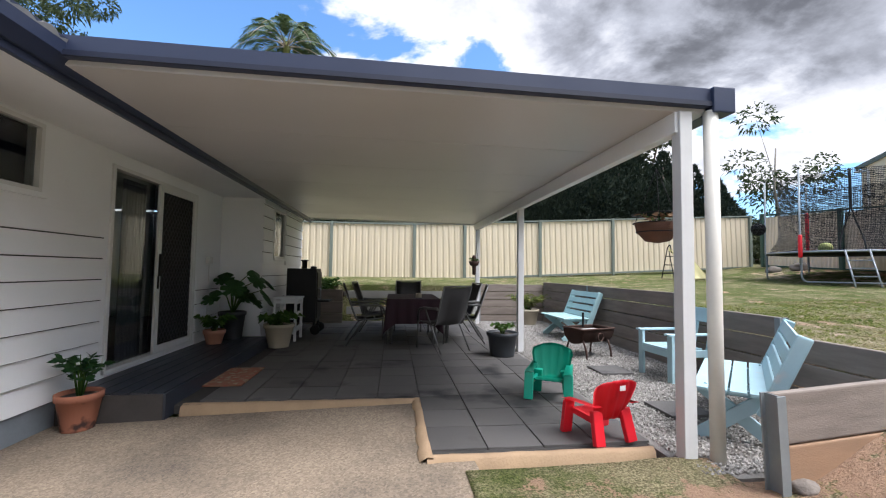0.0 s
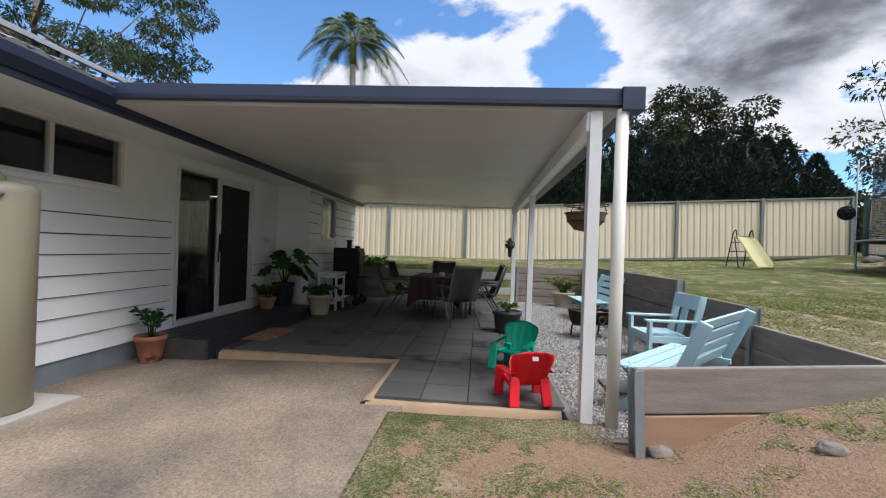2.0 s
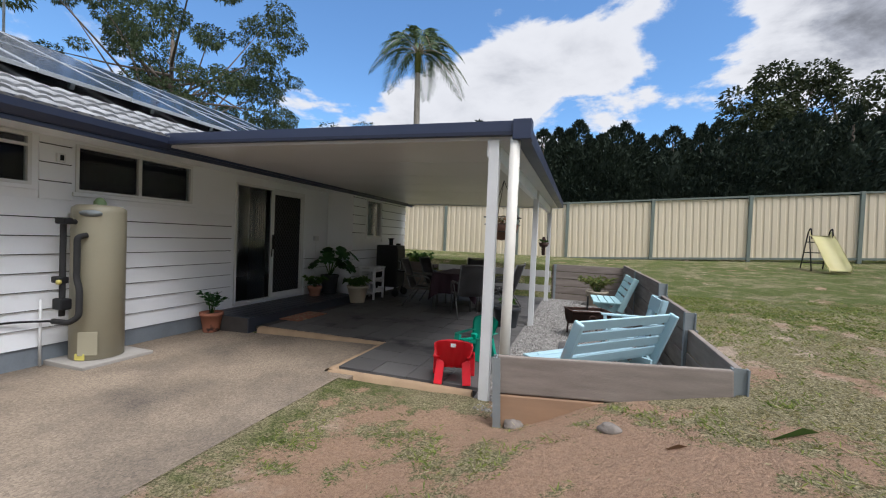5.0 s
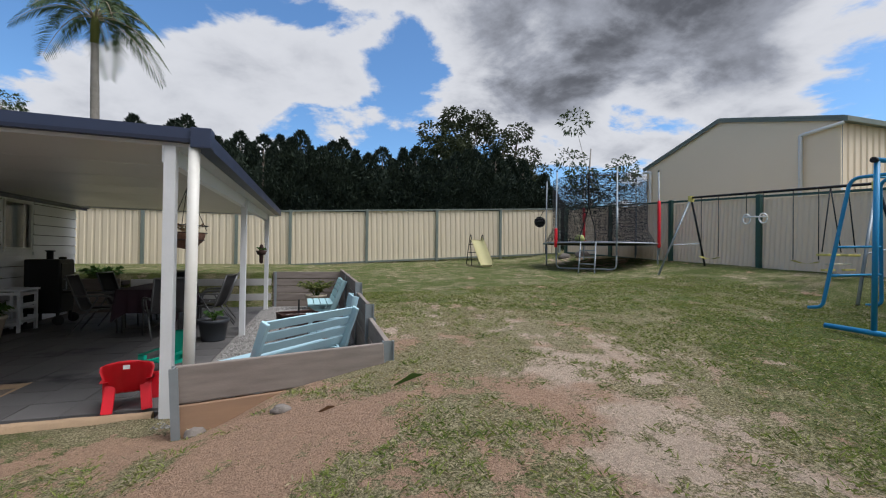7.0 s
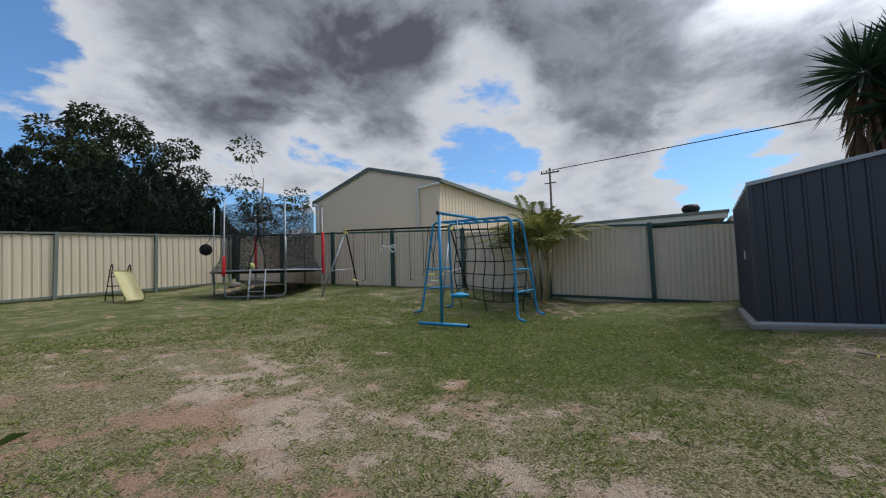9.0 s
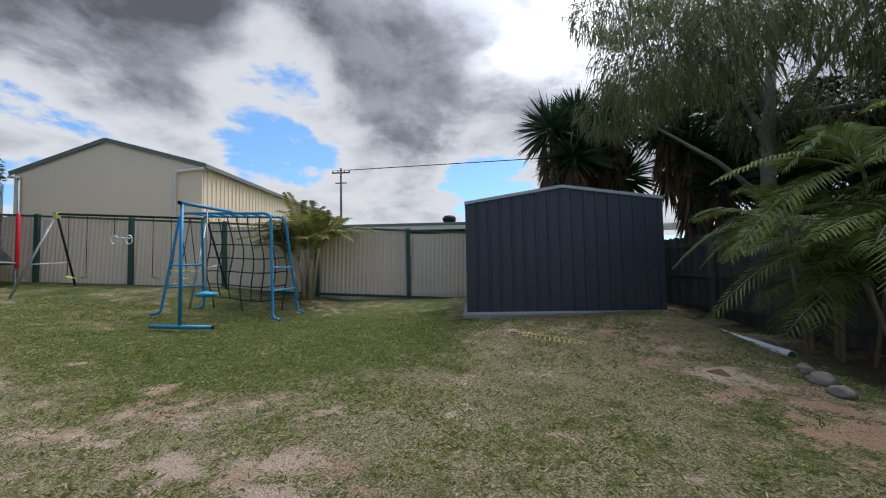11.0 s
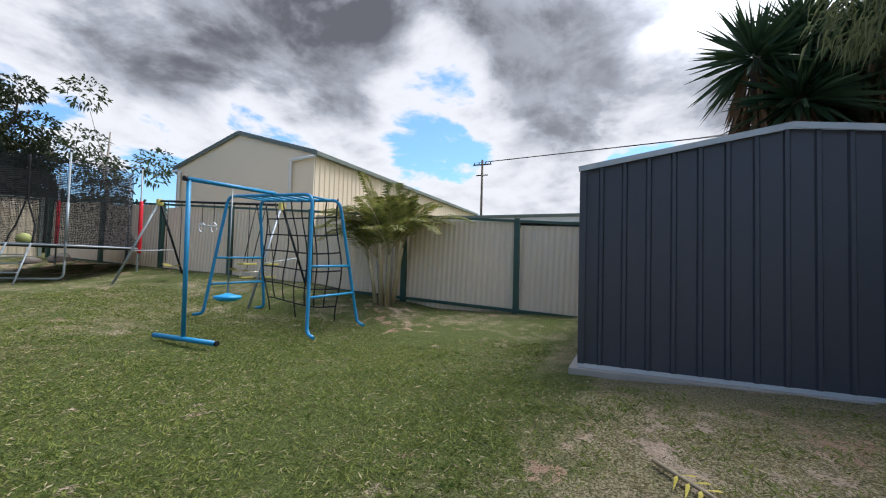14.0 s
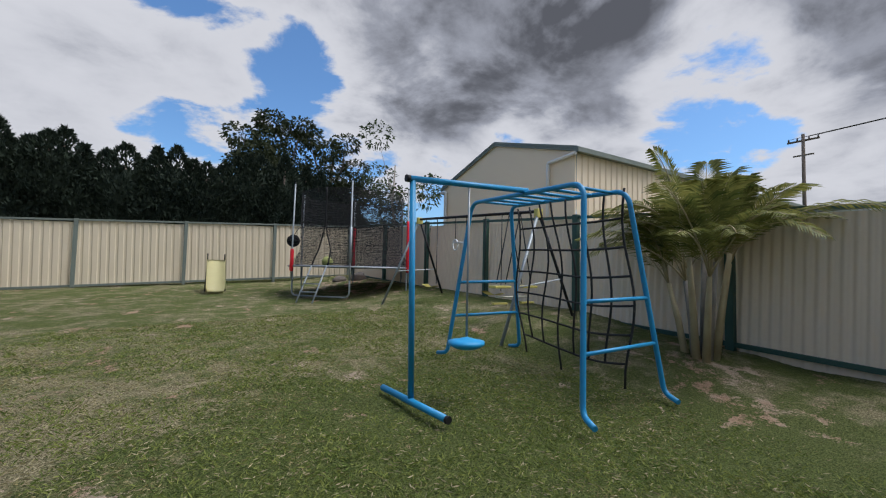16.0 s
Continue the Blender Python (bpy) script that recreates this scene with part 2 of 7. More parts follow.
def beam(bm, a, b, w, h, up=(0, 0, 1)):
    """A rectangular bar from a to b, w wide and h deep."""
    a, b = Vector(a), Vector(b)
    d = (b - a).normalized()
    side = d.cross(Vector(up))
    side = side.normalized() if side.length > 1e-5 else Vector((1, 0, 0))
    top = side.cross(d).normalized()
    vs = []
    for p in (a, b):
        for s, t in ((-1, -1), (1, -1), (1, 1), (-1, 1)):
            vs.append(bm.verts.new(p + side * (s * w / 2) + top * (t * h / 2)))
    for f in ((3, 2, 1, 0), (4, 5, 6, 7), (0, 1, 5, 4), (1, 2, 6, 5), (2, 3, 7, 6), (3, 0, 4, 7)):
        bm.faces.new([vs[i] for i in f])
    return bm


def tube(bm, pts, r, seg=10, cap=True):
    """A round tube along pts; r a radius or one per point."""
    pts = [Vector(p) for p in pts]
    rs = r if isinstance(r, (list, tuple)) else [r] * len(pts)
    rings, ref = [], None
    for i, p in enumerate(pts):
        d = (pts[min(i + 1, len(pts) - 1)] - pts[max(i - 1, 0)]).normalized()
        if ref is None:
            ref = d.orthogonal().normalized()
        ref = (ref - d * ref.dot(d)).normalized()
        other = d.cross(ref)
        rings.append([bm.verts.new(p + (ref * math.cos(a) + other * math.sin(a)) * rs[i]) for a in (2 * math.pi * k / seg for k in range(seg))])
    for A, B in zip(rings, rings[1:]):
        for k in range(seg):
            f = bm.faces.new((A[k], A[(k + 1) % seg], B[(k + 1) % seg], B[k]))
            f.smooth = True
    if cap:
        bm.faces.new(rings[0][::-1])
        bm.faces.new(rings[-1])
    return bm


def lathe(bm, prof, seg=24, m=None, close=True):
    """A turned shape round z from (radius, height) pairs."""
    rings = []
    for r, z in prof:
        ring = [Vector((r * math.cos(2 * math.pi * k / seg), r * math.sin(2 * math.pi * k / seg), z)) for k in range(seg)]
        rings.append([bm.verts.new(m @ v if m is not None else v) for v in ring])
    for A, B in zip(rings, rings[1:]):
        for k in range(seg):
            bm.faces.new((A[k], A[(k + 1) % seg], B[(k + 1) % seg], B[k])).smooth = True
    if close:
        bm.faces.new(rings[0][::-1])
        bm.faces.new(rings[-1])
    return bm


def bend(pts, r=0.12, n=5):
    """Rounds the inner corners of a polyline."""
    pts = [Vector(p) for p in pts]
    out = [pts[0]]
    for a, b, c in zip(pts, pts[1:], pts[2:]):
        ra = min(r, (a - b).length * 0.45, (c - b).length * 0.45)
        p, q = b + (a - b).normalized() * ra, b + (c - b).normalized() * ra
        for k in range(n + 1):
            t = k / n
            out.append(p * (1 - t) ** 2 + b * (2 * t * (1 - t)) + q * t * t)
    return out + [pts[-1]]


def part(name, bm, material, parent=None, label=""):
    me = bpy.data.meshes.new(name)
    bmesh.ops.recalc_face_normals(bm, faces=bm.faces[:])
    bm.to_mesh(me)
    bm.free()
    me.materials.append(material)
    ob = new(name, me)
    ob.parent = parent
    if label:
        ob["label"] = label
    return ob


def raw(name, verts, faces, material, parent=None, smooth=False):
    me = bpy.data.meshes.new(name)
    me.from_pydata(verts, [], faces)
    me.materials.append(material)
    if smooth:
        me.shade_smooth()
    ob = new(name, me)
    ob.parent = parent
    return ob


def piece(name, mesh, parent, m):
    """An object of its own on a shared mesh."""
    ob = new(name, mesh)
    ob.parent = parent
    ob.matrix_basis = m
    return ob


def thing(name, m, label, category, group="", kind=""):
    ob = new(name)
    ob.empty_display_size = 0.2
    ob.matrix_basis = m
    return tagged(ob, label, category, group, kind)


def smooth(a, b, v):
    t = min(1.0, max(0.0, (v - a) / (b - a)))
    return t * t * (3 - 2 * t)


# ---- ground ----
def lawn(x, y):
    yy = max(y, 0.0)
    z = 0.46 + 0.046 * yy + 0.012 * min(max(x - 8, -2), 7) * min(yy, 3) + 0.035 * max(-y - 2, 0) * smooth(8, 11, x)
    z = -0.07 + (z + 0.07) * (smooth(3.5, 7.0, x) if y < 9 else smooth(-6, 0, x) * 0.2 + 0.8)
    z += 0.24 * smooth(13.0, 16.0, x) + 0.125 * smooth(3.0, 0.8, math.hypot(x - 12.4, (y + 4.3) * 0.6))
    z -= 0.10 * smooth(1.8, 0.5, math.hypot(x - 13.1, y - 2.6)) + 0.04 * smooth(1.2, 0.4, math.hypot(x - 11.8, y - 1.7))
    z -= 0.45 * smooth(-5.85, -6.9, y) * smooth(6, 9, x)
    return z


def ground_height(x, y):
    if x < 3.27 and y < 4:
        return -0.30
    if -9 < x < 6.59 and 2.16 < y < 10.0:
        if x > 4.9 or y > 2.5:
            return -0.15
    z = lawn(x, y)
    z -= 0.06 * smooth(1.1, 0.15, math.hypot((x - 6.1) * 0.75, y - 2.05)) * smooth(4.9, 5.6, x)
    z = max(z, -0.006 + 0.034 * smooth(3.6, 5.0, x))
    d = math.hypot(x - 4.9, y - 2.2)
    z = z * (1 - smooth(0.9, 0.1, d)) + 0.0 * smooth(0.9, 0.1, d)
    return z + 0.025 * (noise.noise((x * 0.9, y * 0.9, 3)) + 0.5 * noise.noise((x * 3.1, y * 3.1, 8))) * smooth(3.5, 4.6, x)


def bareness(x, y):
    """0 for thick turf to 1 for open soil."""
    v = 0.36 * noise.noise((x * 1.1, y * 1.1, 2)) + 0.50 * noise.noise((x * 2.9, y * 2.9, 4)) + 0.52 * noise.noise((x * 6.1, y * 6.1, 6))
    w = 0.44 * smooth(5.0, 0.8, math.hypot(x - 6.6, y - 0.6)) + 0.26 * smooth(1.9, 0.2, math.hypot(x - 5.3, y - 1.6))
    w += 0.26 * smooth(2.6, 0.4, math.hypot(x - 10.9, y + 4.2)) + 0.5 * smooth(1.5, 0.3, math.hypot(x - 8.4, (y + 5.3) * 1.4))
    w += 0.28 * smooth(3.0, 0.6, math.hypot(x - 14.5, y - 9.8)) + 0.22 * smooth(1.9, 0.2, math.hypot(x - 14.6, y - 0.2))
    w += 0.30 * smooth(-5.6, -6.6, y) * smooth(6, 9, x) - 0.22 * smooth(3.6, 1.0, math.hypot(x - 11.2, y + 0.6))
    w += 0.15 * smooth(2.4, 0.6, math.hypot(x - 4.6, y - 1.1))
    w -= 0.45 * smooth(0.7, 0.1, abs(y - 1.85)) * smooth(5.2, 5.9, x) * smooth(8.0, 7.0, x) + 0.30 * smooth(0.5, 0.1, abs(y - 2.3)) * smooth(4.9, 4.5, x)
    return min(1.0, max(0.0, (v + w - 0.36) / 0.62 + 0.5))


def axis(a, b, step, far):
    v = list(np.arange(a, b + 1e-6, step))
    lo, hi, d = [], [], step
    while a - sum(lo) > -far:
        d *= 1.5
        lo.append(d)
    left, p = [], a
    for q in lo:
        p -= q
        left.append(p)
    right, p = [], b
    for q in lo:
        p += q
        right.append(p)
    return left[::-1] + v + right


def ground_sheet():
    xs, ys = axis(-1.0, 17.5, 0.12, 900), axis(-8.0, 14.0, 0.12, 900)
    xs = sorted(xs + [6.585, 6.595, 3.265, 3.275])
    ys = sorted(ys + [2.155, 2.17, 9.99, 10.01])
    verts, faces, nx = [], [], len(xs)
    for y in ys:
        for x in xs:
            verts.append((x, y, ground_height(x, y) if -40 < x < 60 and -40 < y < 60 else 0.3))
    for j in range(len(ys) - 1):
        for i in range(nx - 1):
            a = j * nx + i
            faces.append((a, a + 1, a + 1 + nx, a + nx))
    return verts, faces


def ground_material():
    m = bpy.data.materials.new("lawn_soil")
    m.use_nodes = True
    n, l = m.node_tree.nodes, m.node_tree.links
    b = n["Principled BSDF"]
    pos = n.new("ShaderNodeNewGeometry").outputs["Position"]

    def nz(scale, detail=6, rough=0.6):
        t = n.new("ShaderNodeTexNoise")
        t.inputs["Scale"].default_value, t.inputs["Detail"].default_value, t.inputs["Roughness"].default_value = scale, detail, rough
        l.new(pos, t.inputs["Vector"])
        return t.outputs["Fac"]

    def rng(v, a, b_, c=0.0, d=1.0):
        t = n.new("ShaderNodeMapRange")
        t.interpolation_type = "SMOOTHSTEP"
        l.new(v, t.inputs[0])
        for i, q in enumerate((a, b_, c, d)):
            t.inputs[i + 1].default_value = q
        return t.outputs[0]

    def mx(f, a, b_):
        t = n.new("ShaderNodeMix")
        t.data_type = "RGBA"
        for sock, v in ((0, f), (6, a), (7, b_)):
            if isinstance(v, tuple):
                t.inputs[sock].default_value = (*v, 1)
            else:
                l.new(v, t.inputs[sock])
        return t.outputs[2]

    def near(cx, cy, r0, r1):
        t = n.new("ShaderNodeVectorMath")
        t.operation = "DISTANCE"
        v = n.new("ShaderNodeVectorMath")
        v.operation = "MULTIPLY"
        v.inputs[1].default_value = (1, 1, 0)
        l.new(pos, v.inputs[0])
        l.new(v.outputs[0], t.inputs[0])
        t.inputs[1].default_value = (cx, cy, 0)
        return rng(t.outputs[1], r1, r0)

    def mth(op, a, b_):
        t = n.new("ShaderNodeMath")
        t.operation = op
        for i, v in enumerate((a, b_)):
            if isinstance(v, (int, float)):
                t.inputs[i].default_value = v
            else:
                l.new(v, t.inputs[i])
        return t.outputs[0]

    fine, midn, big, patch = nz(75, 5), nz(16), nz(1.1), nz(3.6, 9, 0.72)
    grass = mx(rng(fine, 0.35, 0.65), (0.048, 0.074, 0.014), (0.15, 0.168, 0.05))
    straw = mx(rng(fine, 0.35, 0.65), (0.12, 0.108, 0.05), (0.40, 0.345, 0.205))
    soil = mx(midn, (0.44, 0.275, 0.175), (0.33, 0.225, 0.155))
    pale = mx(midn, (0.56, 0.44, 0.335), (0.41, 0.315, 0.23))
    dry = mth("ADD", mth("MULTIPLY", near(11.5, -5.2, 0.5, 5.0), 0.17), mth("MULTIPLY", near(7.0, 0.5, 1.0, 6.5), 0.15))
    lush = mth("MULTIPLY", near(11.5, -0.5, 1.0, 3.6), 0.25)
    turf = mx(rng(mth("SUBTRACT", mth("ADD", mth("ADD", mth("MULTIPLY", big, 0.45), mth("MULTIPLY", patch, 0.55)), dry), lush), 0.45, 0.62), grass, straw)
    attr = n.new("ShaderNodeAttribute")
    attr.attribute_name = "bare"
    rough_edge = mth("ADD", mth("MULTIPLY", mth("SUBTRACT", midn, 0.5), 1.7), mth("MULTIPLY", mth("SUBTRACT", fine, 0.5), 1.3))
    bare = rng(mth("ADD", mth("ADD", attr.outputs["Fac"], rough_edge), mth("MULTIPLY", mth("SUBTRACT", patch, 0.5), 1.4)), 0.44, 0.72)
    col = mx(bare, turf, mx(rng(mth("SUBTRACT", big, mth("MULTIPLY", near(5.2, 1.5, 0.5, 2.6), 0.2)), 0.42, 0.58), soil, pale))
    grit = n.new("ShaderNodeHueSaturation")
    l.new(rng(mth("ADD", mth("MULTIPLY", nz(210, 3, 0.7), 0.55), mth("MULTIPLY", nz(42, 5, 0.7), 0.45)), 0.36, 0.64, 0.72, 1.36), grit.inputs["Value"])
    l.new(col, grit.inputs["Color"])
    l.new(grit.outputs[0], b.inputs["Base Color"])
    b.inputs["Roughness"].default_value = 0.95
    b.inputs["Specular IOR Level"].default_value = 0.2
    bp = n.new("ShaderNodeBump")
    bp.inputs["Strength"].default_value, bp.inputs["Distance"].default_value = 1.0, 0.045
    l.new(mth("ADD", fine, midn), bp.inputs["Height"])
    l.new(bp.outputs[0], b.inputs["Normal"])
    return m


SOIL = ground_material()
gv, gf = ground_sheet()
ground = raw("ground", gv, gf, SOIL, smooth=True)
ground.data.attributes.new("bare", "FLOAT", "POINT").data.foreach_set("value", [bareness(v[0], v[1]) if -2 < v[0] < 20 and -10 < v[1] < 16 else 0.2 for v in gv])
tagged(ground, "patchy lawn with bare reddish soil", "ground", kind="structure")

# ---- driveway and gravel ----
bm = bmesh.new()
dv = []
rim = [(3.36 + 0.05 * noise.noise((y * 1.7, 0, 1)) + 0.03 * noise.noise((y * 6, 0, 3)), y) for y in np.linspace(-9, 2.6, 80)]
for (x, y) in [(-0.1, -9)] + rim + [(3.12, 2.72), (3.06, 3.82), (0.9, 3.82), (-0.1, 3.9)]:
    dv.append((x, y, -0.13 + 0.11 * max(x, 0) / 3.3))
top = [bm.verts.new(v) for v in dv]
low_v = [bm.verts.new((v[0], v[1], v[2] - 0.15)) for v in dv]
bm.faces.new(top)
for i in range(len(top)):
    j = (i + 1) % len(top)
    bm.faces.new((top[j], top[i], low_v[i], low_v[j]))
driveway = tagged(part("driveway", bm, DRIVE), "stained exposed aggregate concrete driveway", "driveway", kind="structure")
gravel_area = tagged(part("gravel_bed", bar(4.66, 6.56, 2.2, 9.95, -0.08, -0.012, 0), GRAVELBED), "grey gravel bed beside the paved patio", "gravel", kind="structure")
patio_base = tagged(part("patio_base", bar(0.0, 4.68, 3.9, 11.0, -0.1, -0.02, 0), JOINT), "dark sand bed under the pavers", "paving bed", kind="structure")
part("bed_strip", bar(3.1, 4.68, 2.7, 3.9, -0.1, -0.02, 0), JOINT, patio_base)

# ---- house ----
H0, H1 = -9.0, 7.0  # main wall along y
house = thing("house", pose(0, 0, 0), "white weatherboard house with navy gutters and a grey tiled roof", "house")


def wall_with_holes(name, y0, y1, z0, z1, holes, x0=-0.12, x1=0.0, parent=None, material=WHITE):
    """A wall along y between x0 and x1, with openings (y0, y1, z0, z1)."""
    bm = bmesh.new()
    ys = sorted({y0, y1, *[h[0] for h in holes], *[h[1] for h in holes]})
    zs = sorted({z0, z1, *[h[2] for h in holes], *[h[3] for h in holes]})
    for a, b in zip(ys, ys[1:]):
        for c, d in zip(zs, zs[1:]):
            if not any(h[0] <= a and b <= h[1] and h[2] <= c and d <= h[3] for h in holes):
                box(bm, x0, x1, a, b, c, d)
    bmesh.ops.remove_doubles(bm, verts=bm.verts[:], dist=1e-5)
    seen = {}
    for f in bm.faces[:]:
        key = tuple(round(c, 4) for c in f.calc_center_median())
        seen.setdefault(key, []).append(f)
    bmesh.ops.delete(bm, geom=[f for fs in seen.values() if len(fs) > 1 for f in fs], context="FACES_ONLY")
    return part(name, bm, material, parent)


DOOR = (4.32, 6.12, 0.15, 2.24)
WIN = [(0.85, 1.60, 1.82, 2.36), (2.00, 3.50, 1.79, 2.34)]
wall_with_holes("wall", H0, H1, -0.05, 2.44, [DOOR] + WIN, parent=house)
WIN2 = (7.62, 8.38, 1.40, 2.30)
wall_with_holes("wall", 7.0, 9.85, -0.05, 2.44, [WIN2], 0.53, 0.65, parent=house)
part("wall", bar(0.0, 0.53, 7.0, 7.12, -0.05, 2.44, 0), WHITE, house)
part("wall", bar(-7.0, 0.53, 9.75, 9.85, -0.05, 2.44, 0), WHITE, house)
part("wall", bar(-7.0, -0.12, H0, H0 + 0.1, -0.05, 2.44, 0), WHITE, house)
part("foundation", bar(-0.06, 0.012, H0, 4.2, -0.2, 0.09, 0.004), BASE, house, "grey painted concrete base")
part("soffit", bar(-0.12, 0.81, H0, 2.45, 2.372, 2.392, 0), WHITE, house)
part("eave_lining", bar(-0.12, 0.81, 2.45, 9.9, 2.372, 2.392, 0), WHITE, house)
part("interior_wall", bar(-3.6, -3.5, H0, 9.7, -0.05, 2.6, 0), WHITE, house)
part("interior_floor", bar(-3.5, -0.12, H0, 9.7, -0.05, 0.13, 0), mat("lino", (0.12, 0.11, 0.10)), house)
part("interior_ceiling", bar(-3.6, 0.5, H0, 9.7, 2.46, 2.5, 0), WHITE, house)

# boards
def board_mesh(length, h=0.190):
    bm = bmesh.new()
    prof = [(0.0, 0.0), (0.030, 0.0), (0.007, h), (0.0, h)]
    a = [bm.verts.new((x, 0, z)) for x, z in prof]
    b = [bm.verts.new((x, length, z)) for x, z in prof]
    for i in range(4):
        j = (i + 1) % 4
        bm.faces.new((a[i], a[j], b[j], b[i]))
    bm.faces.new(a[::-1])
    bm.faces.new(b)
    bmesh.ops.recalc_face_normals(bm, faces=bm.faces[:])
    me = bpy.data.meshes.new("board")
    bm.to_mesh(me)
    bm.free()
    me.materials.append(WHITE)
    return me


# gutter and fascia
def gutter_profile(bm, a, b):
    """A quad gutter along y from a to b at the eave."""
    prof = [(0.78, 2.345), (0.87, 2.345), (0.93, 2.41), (0.945, 2.50), (0.92, 2.505), (0.91, 2.44), (0.87, 2.375), (0.78, 2.375)]
    A = [bm.verts.new((x, a, z)) for x, z in prof]
    B = [bm.verts.new((x, b, z)) for x, z in prof]
    for i in range(len(prof)):
        j = (i + 1) % len(prof)
        bm.faces.new((A[i], A[j], B[j], B[i]))
    bm.faces.new(A[::-1])
    bm.faces.new(B)
    return bm


part("gutter", gutter_profile(bmesh.new(), H0, 9.95), NAVY, house, "navy blue quad gutter")
part("fascia", bar(0.81, 0.845, H0, 9.95, 2.30, 2.40, 0.003), NAVY, house)
# roof
SL = 0.42
def roof_z(x):
    return 2.49 + (0.93 - x) * SL


bm = bmesh.new()
for x0, x1 in ((0.92, -4.0),):
    vs = [bm.verts.new((x, y, roof_z(x) - 0.06)) for x, y in ((x0, H0), (x0, 9.95), (x1, 9.95), (x1, H0))]
    bm.faces.new(vs)
    vs = [bm.verts.new((x, y, roof_z(-4.0) - 0.06 - (-4.0 - x) * SL)) for x, y in ((-4.0, H0), (-4.0, 9.95), (-8.6, 9.95), (-8.6, H0))]
    bm.faces.new(vs)
roof = part("roof", bm, ROOFTILE, house, "grey concrete tiled roof")

# ---- patio roof ----
patio_roof = thing("patio_roof", pose(0, 0, 0), "flat insulated patio roof with white underside and navy fascia on white posts", "patio roof")
PR0, PR1, PX0, PX1 = 2.42, 9.55, 0.90, 5.0
def pz(x):
    return 2.375 - 0.012 * (x - 0.6)


def slab(bm, x0, x1, y0, y1, t0, t1):
    """A piece of the sloping roof, t0 to t1 above its underside."""
    vs = [bm.verts.new((x, y, pz(x) + t)) for t in (t0, t1) for y in (y0, y1) for x in (x0, x1)]
    for f in ((0, 2, 3, 1), (4, 5, 7, 6), (0, 1, 5, 4), (2, 6, 7, 3), (0, 4, 6, 2), (1, 3, 7, 5)):
        bm.faces.new([vs[i] for i in f])
    return bm


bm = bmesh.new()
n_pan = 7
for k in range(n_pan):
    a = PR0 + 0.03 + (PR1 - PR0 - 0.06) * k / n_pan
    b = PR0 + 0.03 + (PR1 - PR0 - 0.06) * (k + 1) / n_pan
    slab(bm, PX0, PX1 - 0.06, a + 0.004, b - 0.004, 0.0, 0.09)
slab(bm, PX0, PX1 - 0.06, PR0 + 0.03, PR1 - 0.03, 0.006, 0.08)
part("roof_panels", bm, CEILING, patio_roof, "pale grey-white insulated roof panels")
part("front_fascia", slab(bmesh.new(), PX0 - 0.05, PX1, PR0 - 0.02, PR0 + 0.028, 0.03, 0.155), NAVY, patio_roof, "navy folded metal fascia")
# lip under the lit band, its shade put into the darker navy
part("fascia_lip", slab(bmesh.new(), PX0 - 0.04, PX1, PR0 - 0.035, PR0 - 0.021, 0.03, 0.062), SHADENAVY, patio_roof, "navy folded lower lip with its shade in the colour")
part("rear_fascia", slab(bmesh.new(), PX0, PX1, PR1 - 0.028, PR1 + 0.02, -0.02, 0.12), WHITE, patio_roof)
part("gutter", slab(bmesh.new(), PX1 - 0.055, PX1 + 0.07, PR0 - 0.02, PR1 + 0.02, 0.0, 0.13), NAVY, patio_roof, "navy side gutter")
part("gutter_box", bar(4.93, 5.09, 2.37, 2.50, 2.31, 2.485, 0.008), NAVY, patio_roof)
part("beam", bar(4.70, 4.78, PR0 + 0.03, PR1 - 0.03, 2.18, 2.325, 0.004), WHITE, patio_roof)
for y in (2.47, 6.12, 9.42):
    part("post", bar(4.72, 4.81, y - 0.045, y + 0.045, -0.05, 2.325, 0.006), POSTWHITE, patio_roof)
bm = tube(bmesh.new(), bend([(4.95, 2.43, 2.33), (4.945, 2.42, 1.0), (4.94, 2.41, -0.03)], 0.06), 0.046, 16)
part("downpipe", bm, mat("pvc_cream", (0.70, 0.67, 0.60), (0.60, 0.57, 0.50), 2.5, 40, 0.45, 0.03), patio_roof, "white round PVC downpipe")

# ---- fences ----
def fence_top(x):
    return 2.705 + max(0.0, x - 3.2) * 0.0505


def sheet(bm, length, height, pitch, depth, flat):
    """A ribbed sheet in the xz plane: flat pans and raised ribs."""
    xs, x = [], 0.0
    while x < length:
        xs += [(x, 0), (x + pitch * flat, 0), (x + pitch * (flat + 0.12), depth), (x + pitch * (0.88), depth)]
        x += pitch
    pts = [(min(a, length), d) for a, d in xs] + [(length, 0)]
    lo = [bm.verts.new((a, d, 0)) for a, d in pts]
    hi = [bm.verts.new((a, d, height)) for a, d in pts]
    for i in range(len(pts) - 1):
        if pts[i + 1][0] - pts[i][0] > 1e-5:
            bm.faces.new((lo[i], lo[i + 1], hi[i + 1], hi[i]))
    return bm


def corrugated(bm, length, height, pitch, depth):
    nn = int(length / pitch * 6)
    lo, hi = [], []
    for i in range(nn + 1):
        a = length * i / nn
        d = depth * math.sin(2 * math.pi * a / pitch)
        lo.append(bm.verts.new((a, d, 0)))
        hi.append(bm.verts.new((a, d, height)))
    for i in range(nn):
        bm.faces.new((lo[i], lo[i + 1], hi[i + 1], hi[i])).smooth = True
    return bm


